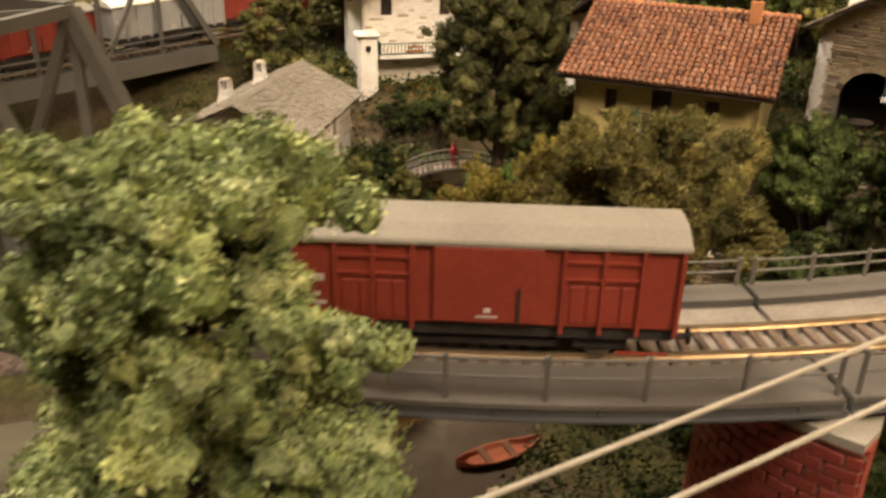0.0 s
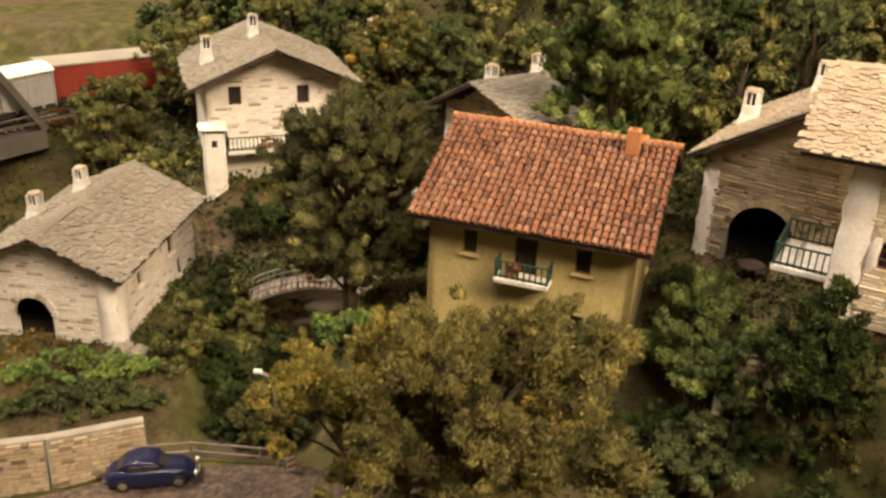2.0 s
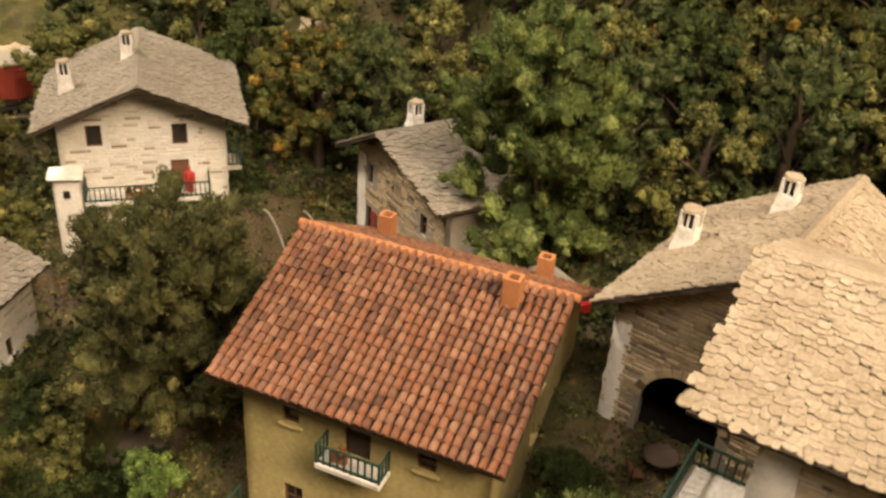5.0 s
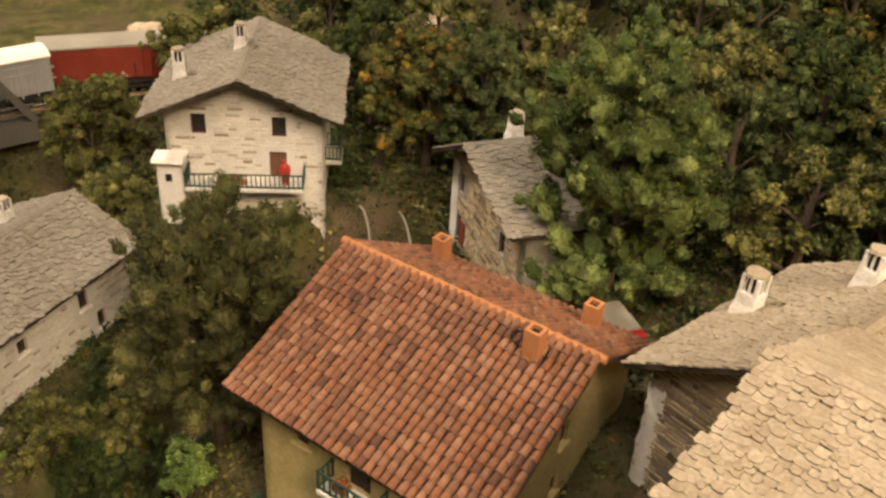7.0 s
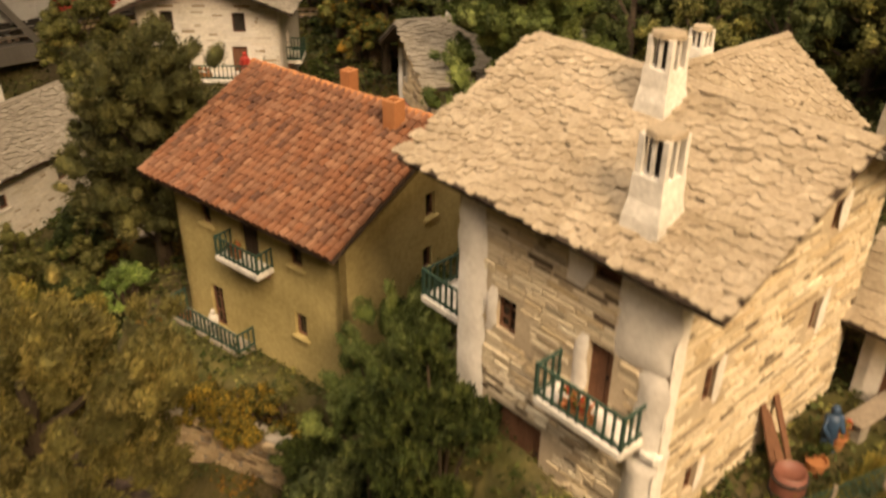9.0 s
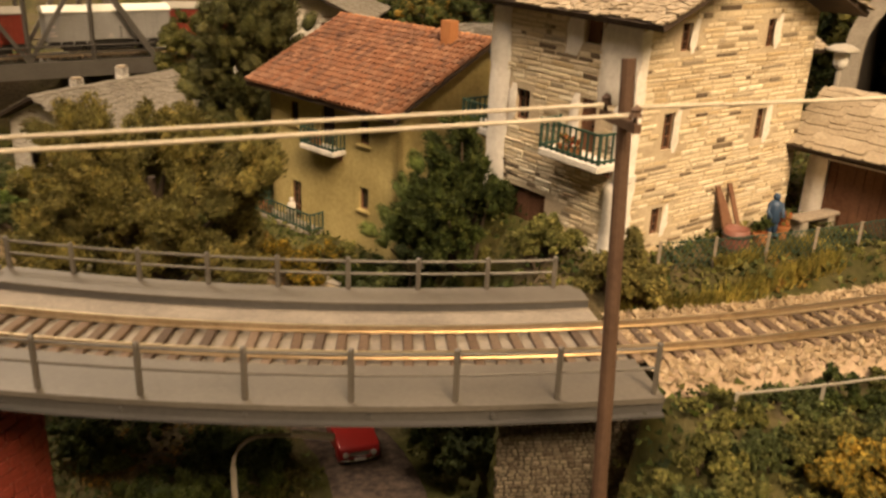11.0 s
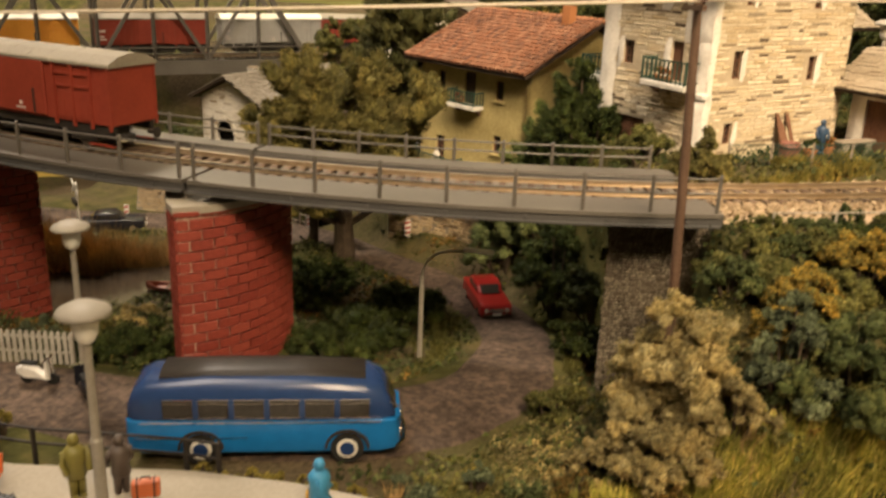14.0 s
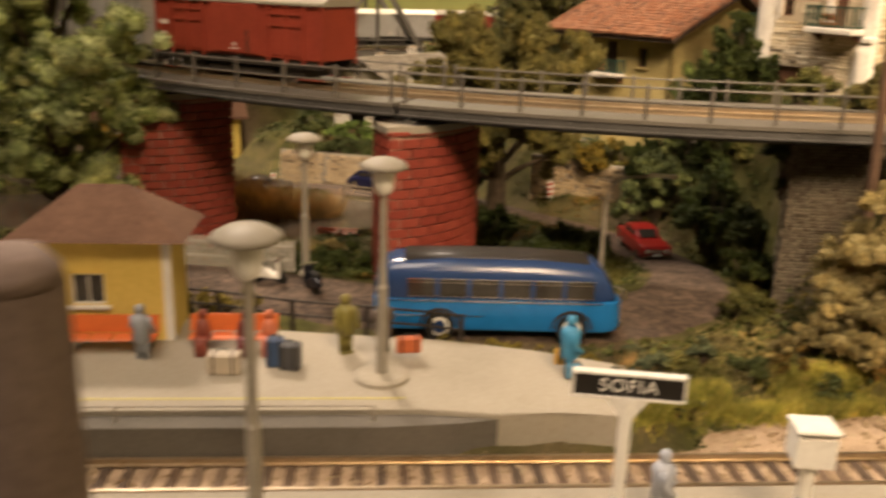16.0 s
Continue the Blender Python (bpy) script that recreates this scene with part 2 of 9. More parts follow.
M["leaf_tan"] = leafy("tan dry foliage", [(0.225, 0.170, 0.066), (0.320, 0.250, 0.105), (0.150, 0.122, 0.050), (0.375, 0.305, 0.145)])
M["leaf_autumn"] = leafy("green leaves turning orange", [(0.065, 0.068, 0.018), (0.050, 0.060, 0.015), (0.055, 0.065, 0.016), (0.10, 0.085, 0.02), (0.045, 0.055, 0.014), (0.21, 0.125, 0.02)])
M["leaf_gold"] = leafy("golden flowers among leaves", [(0.38, 0.235, 0.035), (0.09, 0.09, 0.025), (0.46, 0.30, 0.05), (0.06, 0.065, 0.02), (0.33, 0.215, 0.035), (0.12, 0.11, 0.03)])
M["leaf_goldhedge"] = leafy("olive leaves with golden blossom", [(0.055, 0.058, 0.014), (0.26, 0.165, 0.02), (0.04, 0.045, 0.011), (0.08, 0.076, 0.018), (0.34, 0.21, 0.026), (0.05, 0.052, 0.013)])
M["leaf_rust"] = leafy("rusty brown leaves", [(0.143, 0.079, 0.019), (0.203, 0.116, 0.026), (0.075, 0.056, 0.015), (0.060, 0.060, 0.015)])
M["leaf_blue"] = leafy("blue green foliage", [(0.088, 0.105, 0.056), (0.145, 0.165, 0.095), (0.060, 0.070, 0.038)])
M["reed"] = leafy("dry tan reeds", [(0.42, 0.27, 0.11), (0.54, 0.37, 0.17), (0.32, 0.20, 0.08)])
M["grass_fibre"] = leafy("green yellow grass", [(0.27, 0.27, 0.05), (0.43, 0.38, 0.085), (0.17, 0.20, 0.035), (0.56, 0.46, 0.13)])


def ground_mat():
    k = Mat("scenic ground cover", 0.95, 0.0, 0.05)
    big, mid, fine = k.noise(0.09, 5), k.noise(0.6, 5), k.noise(5, 4)
    green = k.ramp(mid, [(0.3, (0.026, 0.030, 0.009)), (0.5, (0.060, 0.060, 0.017)), (0.7, (0.12, 0.10, 0.032))])
    brown = k.ramp(fine, [(0.3, (0.05, 0.036, 0.022)), (0.7, (0.14, 0.10, 0.06))])
    k.colour(k.mix(green, brown, k.ramp(big, [(0.42, (0.1, 0.1, 0.1)), (0.6, (0.85, 0.85, 0.85))])))
    return k.bump(k.mix(mid, fine, 0.6), 0.12).m


M["ground"] = ground_mat()


def water_mat():
    k = Mat("still brown river water", 0.12, 0.0, 0.5)
    k.colour(k.ramp(k.noise(0.2, 4), [(0.3, (0.045, 0.032, 0.020)), (0.7, (0.095, 0.072, 0.05))]))
    return k.bump(k.noise(1.2, 3), 0.02, 0.4).m


M["water"] = water_mat()


def gloss(name, c, rough=0.25, metal=0.0):
    k = Mat(name, rough, metal, 0.5)
    f = k.noise(1.5, 3)
    k.colour(k.ramp(f, [(0.3, tuple(v * 0.85 for v in c)), (0.7, c)]))
    return k.m


def backdrop_mat():
    """The painted landscape on the wall behind: pale sky, yellow fields and green hills."""
    k = Mat("painted landscape", 0.9, 0.0, 0.1)
    sep = k.node("ShaderNodeSeparateXYZ")
    k.link(k.tc.outputs["Object"], sep.inputs[0])
    wob = k.noise(0.012, 3)
    ad = k.node("ShaderNodeMath", operation="MULTIPLY_ADD")
    k.link(wob, ad.inputs[0])
    ad.inputs[1].default_value = 0.55
    k.link(sep.outputs["Z"], ad.inputs[2])
    c = k.ramp(ad.outputs[0], [(0.10, (0.10, 0.13, 0.035)), (0.22, (0.20, 0.20, 0.06)), (0.30, (0.36, 0.32, 0.11)), (0.36, (0.26, 0.28, 0.09)), (0.46, (0.52, 0.46, 0.20)), (0.60, (0.42, 0.42, 0.17)), (0.85, (0.62, 0.58, 0.36))])
    k.colour(k.mix(c, k.ramp(k.noise(0.08, 5), [(0.3, (0.75, 0.75, 0.7)), (0.7, (1.1, 1.1, 1.05))]), 0.7, "MULTIPLY"))
    return k.m


M["backdrop"] = backdrop_mat()
M["room_wall"] = mottled("dim room wall", (0.16, 0.13, 0.10), (0.22, 0.18, 0.14), 0.02, 0.5)

# ---- building helpers; all lengths in centimetres ----
U = 0.01
rng = random.Random(7)


def finish(name, bm, mat, smooth=False):
    me = bpy.data.meshes.new(name)
    bmesh.ops.scale(bm, vec=(U, U, U), verts=bm.verts)
    bmesh.ops.recalc_face_normals(bm, faces=bm.faces)
    bm.to_mesh(me)
    bm.free()
    me.materials.append(mat)
    if smooth:
        me.polygons.foreach_set("use_smooth", [True] * len(me.polygons))
    return me


def pydata(name, verts, faces, mat, smooth=False):
    me = bpy.data.meshes.new(name)
    me.from_pydata((np.asarray(verts, float) * U).tolist(), [], faces)
    me.materials.append(mat)
    if smooth:
        me.polygons.foreach_set("use_smooth", [True] * len(me.polygons))
    me.update()
    return me


def thing(name, x, y, z, rz=0, label="", category="", group="", kind=""):
    ob = new(name)
    ob.empty_display_size = 0.01
    ob.matrix_basis = pose(x * U, y * U, z * U, 0, 0, rz)
    return tagged(ob, label, category, group, kind)


def part(name, bm, mat, parent=None, label="", smooth=False):
    me = bm if isinstance(bm, bpy.types.Mesh) else finish(name, bm, mat, smooth)
    ob = new(name, me)
    ob.parent = parent
    return tagged(ob, label)


def place(ob, x, y, z, rz=0, rx=0, ry=0):
    ob.matrix_basis = pose(x * U, y * U, z * U, rx, ry, rz)
    return ob


def box(bm, x0, x1, y0, y1, z0, z1, bevel=0.0):
    vs = [bm.verts.new((x, y, z)) for x in (x0, x1) for y in (y0, y1) for z in (z0, z1)]
    quads = ((0, 1, 3, 2), (4, 6, 7, 5), (0, 4, 5, 1), (2, 3, 7, 6), (0, 2, 6, 4), (1, 5, 7, 3))
    fs = [bm.faces.new([vs[i] for i in q]) for q in quads]
    if bevel:
        es = list({e for f in fs for e in f.edges})
        bmesh.ops.bevel(bm, geom=es, offset=bevel, segments=1, affect="EDGES", profile=0.5)
    return vs


def prism(bm, outline, lo, hi, axis="z"):
    """Extrude a closed outline of 2D points along an axis."""
    def at(p, h):
        return {"z": (p[0], p[1], h), "y": (p[0], h, p[1]), "x": (h, p[0], p[1])}[axis]
    a = [bm.verts.new(at(p, lo)) for p in outline]
    b = [bm.verts.new(at(p, hi)) for p in outline]
    n = len(outline)
    bm.faces.new(a[::-1])
    bm.faces.new(b)
    for i in range(n):
        bm.faces.new((a[i], a[(i + 1) % n], b[(i + 1) % n], b[i]))


def tube(bm, pts, r, n=8, r2=None):
    """A round bar through points, tapering from r to r2."""
    pts = [Vector(p) for p in pts]
    r2 = r if r2 is None else r2
    rings = []
    for i, p in enumerate(pts):
        d = (pts[min(i + 1, len(pts) - 1)] - pts[max(i - 1, 0)]).normalized()
        side = d.cross(Vector((0, 0, 1)) if abs(d.z) < 0.9 else Vector((1, 0, 0))).normalized()
        up = side.cross(d)
        rr = r + (r2 - r) * i / max(1, len(pts) - 1)
        rings.append([bm.verts.new(p + rr * (math.cos(a) * side + math.sin(a) * up)) for a in (2 * math.pi * k / n for k in range(n))])
    for a, b in zip(rings, rings[1:]):
        for k in range(n):
            bm.faces.new((a[k], a[(k + 1) % n], b[(k + 1) % n], b[k]))
    bm.faces.new(rings[0][::-1])
    bm.faces.new(rings[-1])


def beam(bm, p, q, w, h=None):
    """A rectangular bar from p to q."""
    p, q = Vector(p), Vector(q)
    h = h or w
    d = (q - p).normalized()
    side = d.cross(Vector((0, 0, 1)) if abs(d.z) < 0.95 else Vector((1, 0, 0))).normalized()
    up = side.cross(d)
    ends = []
    for c in (p, q):
        ends.append([bm.verts.new(c + side * w / 2 * sx + up * h / 2 * sy) for sx, sy in ((-1, -1), (1, -1), (1, 1), (-1, 1))])
    a, b = ends
    bm.faces.new(a[::-1])
    bm.faces.new(b)
    for k in range(4):
        bm.faces.new((a[k], a[(k + 1) % 4], b[(k + 1) % 4], b[k]))


def lathe(bm, profile, cx=0, cy=0, cz=0, n=16):
    """Turn a profile of (radius, height) about the vertical."""
    rings = []
    for r, z in profile:
        if r < 1e-4:
            rings.append([bm.verts.new((cx, cy, cz + z))])
        else:
            rings.append([bm.verts.new((cx + r * math.cos(a), cy + r * math.sin(a), cz + z)) for a in (2 * math.pi * k / n for k in range(n))])
    for a, b in zip(rings, rings[1:]):
        for k in range(n):
            j = (k + 1) % n
            if len(a) == 1 and len(b) > 1:
                bm.faces.new((a[0], b[k], b[j]))
            elif len(b) == 1 and len(a) > 1:
                bm.faces.new((a[k], a[j], b[0]))
            elif len(a) > 1:
                bm.faces.new((a[k], a[j], b[j], b[k]))
    for ring, flip in ((rings[0], True), (rings[-1], False)):
        if len(ring) > 1:
            bm.faces.new(ring[::-1] if flip else ring)


def B():
    return bmesh.new()


def smooth01(a, b, v):
    t = min(1.0, max(0.0, (v - a) / (b - a)))
    return t * t * (3 - 2 * t)


def jitter(bm, amount, per=1.0):
    for v in bm.verts:
        v.co += Vector(noise.noise_vector(v.co * per)) * amount

# ---- the lie of the land ----
CX, CY = 3.5, 87.05          # centre of the curved railway line


def arc(r, deg, z):
    """A point on the curve: r from its centre, deg round from its nearest point."""
    a = radians(deg)
    return (CX + r * math.sin(a), CY - r * math.cos(a), z)


ROAD = [(-34, 43, -4.9), (-20, 46, -4.8), (-11, 49.5, -4.6), (-5, 51, -4.4), (3, 50, -3.8), (10, 46, -3.0), (16.5, 43, -2.6), (21.5, 40, -2.4),
        (25, 35.5, -1.7), (26.6, 30.5, -0.9), (26.8, 26, -0.4), (24.5, 21.5, 0.0), (18, 18, 0.0), (10, 16, 0.0), (0, 12.5, 0.0), (-14, 6, 0.0)]
WIDTH = [2.4, 2.4, 2.4, 2.4, 2.3, 2.2, 2.2, 2.3, 2.4, 2.6, 2.9, 3.4, 3.4, 3.2, 3.2, 3.2]


def spline(pts, n):
    """A smooth line through points, n steps to a span."""
    out = []
    P = [Vector(p) for p in pts]
    for i in range(len(P) - 1):
        a, b, c, d = P[max(i - 1, 0)], P[i], P[i + 1], P[min(i + 2, len(P) - 1)]
        for k in range(n):
            t = k / n
            out.append(0.5 * ((2 * b) + (c - a) * t + (2 * a - 5 * b + 4 * c - d) * t * t + (3 * b - a - 3 * c + d) * t ** 3))
    out.append(P[-1])
    return out


ROAD_LINE = spline([(x, y, z) for x, y, z in ROAD], 8)
ROAD_HALF = [v.x for v in spline([(w, 0, 0) for w in WIDTH], 8)]
STREAM = spline([(7, 82, 0), (2, 71, 0), (-1, 60, 0), (-2, 51, 0), (0, 44, 0), (1.2, 38.5, 0), (-1.2, 32.5, 0), (-5, 27.5, 0), (-11, 24.5, 0), (-22, 25, 0)], 6)


def near(line, x, y):
    """The distance to a line and the index of its nearest point."""
    d = [(p.x - x) ** 2 + (p.y - y) ** 2 for p in line]
    i = d.index(min(d))
    return math.sqrt(d[i]), i


def station_side(x, y):
    """Distance behind the front track, whose line runs to the right and away."""
    return (x - 15.8) * -0.545 + (y - 2.9) * 0.838


def disc(x, y, cx, cy, rx, ry, soft):
    d = math.hypot((x - cx) / rx, (y - cy) / ry)
    return 1 - smooth01(1.0, 1.0 + soft, d)


def land(x, y):
    h = -1.8
    lerp = lambda a, b, m: a + (b - a) * m
    h = lerp(h, -4.9, (1 - smooth01(-4, 9, x)) * smooth01(26, 36, y) * (1 - smooth01(54, 60, y)))     # low ground
    h = lerp(h, -7.9, (1 - smooth01(-31, -25, x)) * smooth01(48, 56, y) * (1 - smooth01(100, 110, y)))
    h = lerp(h, -2.2, disc(x, y, 1, 34, 9, 8, 0.5))
    h = lerp(h, 0.0, 1 - smooth01(19, 25, y - 0.25 * (x - 20)))                                       # station yard
    h = lerp(h, -1.5, disc(x, y, -15, 70, 11, 12, 0.30))                                              # barn terrace
    h = lerp(h, 3.0, disc(x, y, -2, 87, 10, 8.5, 0.5))                                                # white house terrace
    h = lerp(h, 2.0, disc(x, y, 17, 84, 9, 9, 0.5))
    h = lerp(h, 1.6, disc(x, y, 14.5, 59.5, 10.5, 8.5, 0.16))                                         # yellow house terrace
    edge = 2.6 * smooth01(25.5, 28.5, y) * (1 - smooth01(33, 36, y)) + (31.5 if y < 31 else (31.5 - (y - 31) * 0.45 if y < 44 else max(23.0, 25.6 - (y - 44) * 0.2)))
    steep = smooth01(23, 27, y) * (1 - smooth01(36, 41, y))
    up = smooth01(-2.0 + 2.4 * steep - 2.5 * smooth01(41, 45, y), 2.5 - 1.3 * steep - 2.0 * smooth01(41, 45, y), x - edge)
    r = math.hypot(x - CX, y - CY)
    wide = smooth01(34.5, 37.0, x)
    up *= 1 - smooth01(64.4 + 1.2 * wide, 71 + 6 * wide, r + 1.5 * noise.noise((x * 0.15, y * 0.15, 0)))
    h = lerp(h, 8.0 - 0.75 * smooth01(56.0, 57.6, r) - 1.25 * smooth01(50, 55, y) * (1 - smooth01(31, 36, x)), up)                                                                             # railway bank and upper village
    back = smooth01(88, 138, y + 0.25 * max(0, x - 5)) * smooth01(-14, 16, x) * 42                    # wooded slope behind
    side = smooth01(64, 120, y + 0.5 * (x - 34)) * smooth01(34, 60, x) * 40
    h += max(back, side)
    far = smooth01(84, 92, y - 0.6 * (x + 20)) * (1 - smooth01(-10, 6, x))
    h = lerp(h, 4.0, far * (1 - smooth01(112, 120, y)))
    h = lerp(h, 7.0, far * smooth01(112, 122, y))
    d, i = near(STREAM, x, y)
    h = lerp(h, min(h, -5.4 if y > 46 else -4.2), 1 - smooth01(2.2, 5.0, d - (0.4 if y < 46 else 0)))
    d, i = near(ROAD_LINE, x, y)
    w = ROAD_HALF[i]
    h = lerp(h, ROAD_LINE[i].z - 0.08, 1 - smooth01(w + 0.1, w + 1.6, d))
    s = station_side(x, y) - 3.3 * smooth01(29.5, 32.5, x)
    h = lerp(h, -0.95, 1 - smooth01(0.2, 1.2, s))
    h += 0.22 * noise.noise((x * 0.35, y * 0.35, 2)) * min(1, d / 4) * smooth01(0.5, 3, s)
    return h


def build_ground():
    x0, x1, y0, y1, st = -140, 110, -50, 150, 1.25
    nx, ny = int((x1 - x0) / st) + 1, int((y1 - y0) / st) + 1
    verts = [(x0 + i * st, y0 + j * st, land(x0 + i * st, y0 + j * st)) for j in range(ny) for i in range(nx)]
    # carry the sheet on flat, far past the layout's edge
    faces = [(j * nx + i, j * nx + i + 1, (j + 1) * nx + i + 1, (j + 1) * nx + i) for j in range(ny - 1) for i in range(nx - 1)]
    ob = new("ground", pydata("ground", verts, faces, M["ground"], True))
    return tagged(ob, "uneven scenic ground with green and brown flock", "ground", kind="structure")


build_ground()


def build_road():
    verts, faces = [], []
    n = len(ROAD_LINE)
    cols = 9
    for i, p in enumerate(ROAD_LINE):
        d = (ROAD_LINE[min(i + 1, n - 1)] - ROAD_LINE[max(i - 1, 0)]).normalized()
        side = Vector((d.y, -d.x, 0)).normalized()
        for k in range(cols):
            f = -1 + 2 * k / (cols - 1)
            q = p + side * (ROAD_HALF[i] * f + 0.18 * noise.noise((i * 0.7, k * 3, 0)) * (abs(f) == 1))
            verts.append((q.x, q.y, p.z + 0.06 - 0.05 * f * f + (-0.5 if abs(f) == 1 else 0)))
    for i in range(n - 1):
        for k in range(cols - 1):
            a = i * cols + k
            faces.append((a, a + 1, a + cols + 1, a + cols))
    ob = new("road", pydata("road", verts, faces, M["asphalt"], True))
    tagged(ob, "worn grey brown country road", "road", kind="structure")


build_road()

bm = B()
prism(bm, [(-40, 20), (12, 24), (10.5, 30), (12, 38), (4, 42.5), (-5, 42.5), (-10, 40), (-26, 34), (-40, 34)], -4.2, -3.0)
prism(bm, [(-4.2, 54.2), (0.6, 54.2), (2, 66), (8, 80), (4, 82), (-2, 68), (-4.4, 58)], -5.6, -5.0)
ob = part("water", bm, M["water"])
tagged(ob, "still brown stream under the railway bridge", "water", kind="structure")

# painted wall behind, and the dim room that closes the place
bm = B()
pts = [(-170, -40), (-165, 60), (-140, 110), (-90, 142), (0, 158), (70, 155), (110, 130), (125, 60), (125, -50)]
a = [bm.verts.new((x, y, -30)) for x, y in pts]
b = [bm.verts.new((x, y, 95)) for x, y in pts]
for i in range(len(pts) - 1):
    bm.faces.new((a[i], a[i + 1], b[i + 1], b[i]))
tagged(part("backdrop", bm, M["backdrop"], None, "", True), "painted landscape wall of fields and hills", "backdrop", kind="structure")
for nm, dims in (("floor", (-330, 330, -330, 330, -92, -90)), ("ceiling", (-330, 330, -330, 330, 230, 233)), ("wall_north", (-330, 330, 330, 334, -90, 230)),
                 ("wall_south", (-330, 330, -334, -330, -90, 230)), ("wall_east", (330, 334, -330, 330, -90, 230)), ("wall_west", (-334, -330, -330, 330, -90, 230))):
    bm = B()
    box(bm, *dims)
    tagged(part(nm, bm, M["room_wall"]), "plain dim room " + nm.split("_")[0], nm.split("_")[0], kind="structure")

# ---- houses ----
def wall_mesh(length, z0, z1, openings, thick, gable=None):
    """A wall standing in the plane y = 0, its back at y = thick, with openings (x0, x1, z0, z1) cut through; gable: (x, z) of its peak."""
    bm = B()
    xs = sorted({0.0, length, *[o[0] for o in openings], *[o[1] for o in openings]})
    zs = sorted({z0, z1, *[o[2] for o in openings], *[o[3] for o in openings]})
    vert = {}

    def v(x, y, z):
        key = (round(x, 4), round(y, 4), round(z, 4))
        if key not in vert:
            vert[key] = bm.verts.new((x, y, z))
        return vert[key]

    def hole(cx, cz):
        return any(o[0] < cx < o[1] and o[2] < cz < o[3] for o in openings)
    for i in range(len(xs) - 1):
        for j in range(len(zs) - 1):
            a, b, c, d = xs[i], xs[i + 1], zs[j], zs[j + 1]
            if hole((a + b) / 2, (c + d) / 2):
                continue
            for y in (0.0, thick):
                bm.faces.new((v(a, y, c), v(b, y, c), v(b, y, d), v(a, y, d)))
    for a, b, c, d in openings:
        for p, q in (((a, c), (b, c)), ((b, c), (b, d)), ((b, d), (a, d)), ((a, d), (a, c))):
            bm.faces.new((v(p[0], 0, p[1]), v(q[0], 0, q[1]), v(q[0], thick, q[1]), v(p[0], thick, p[1])))
    ends = [((0, z0), (0, z1)), ((length, z0), (length, z1)), ((0, z0), (length, z0))]
    if gable:
        gx, gz = gable
        top = [x for x in xs]
        for y in (0.0, thick):
            bm.faces.new([v(x, y, z1) for x in top] + [v(gx, y, gz)])
        ends += [((0, z1), (gx, gz)), ((gx, gz), (length, z1))]
    else:
        ends += [((0, z1), (length, z1))]
    for p, q in ends:
        bm.faces.new((v(p[0], 0, p[1]), v(q[0], 0, q[1]), v(q[0], thick, q[1]), v(p[0], thick, p[1])))
    return bm


def frame_of(side, w, d):
    """The pose of a wall of a house whose plan is w by d, front at y = 0."""
    return {"front": pose(0, 0, 0), "right": pose(w * U, 0, 0, 0, 0, 90), "back": pose(w * U, d * U, 0, 0, 0, 180), "left": pose(0, d * U, 0, 0, 0, -90)}[side]


def unit_stones(mat, n=5):
    out = []
    for k in range(n):
        bm = B()
        ins = [0.04 + 0.05 * rng.random() for _ in range(4)]
        back = [bm.verts.new((x, 0.0, z)) for x, z in ((0, 0), (1, 0), (1, 1), (0, 1))]
        mid = [bm.verts.new((x + rng.uniform(-.015, .015), -0.65, z + rng.uniform(-.04, .04))) for x, z in ((0.01, 0.03), (0.99, 0.03), (0.99, 0.97), (0.01, 0.97))]
        front = [bm.verts.new((x, -1.0 + rng.uniform(-.1, .15), z)) for x, z in ((ins[0], 0.2), (1 - ins[1], 0.16), (1 - ins[2], 0.82), (ins[3], 0.8))]
        for a, b in ((back, mid), (mid, front)):
            for i in range(4):
                bm.faces.new((a[i], a[(i + 1) % 4], b[(i + 1) % 4], b[i]))
        bm.faces.new(front)
        out.append(finish("stone", bm, mat))
    return out


STONES = {k: unit_stones(M[k]) for k in ("stone", "stone_white", "stone_grey")}


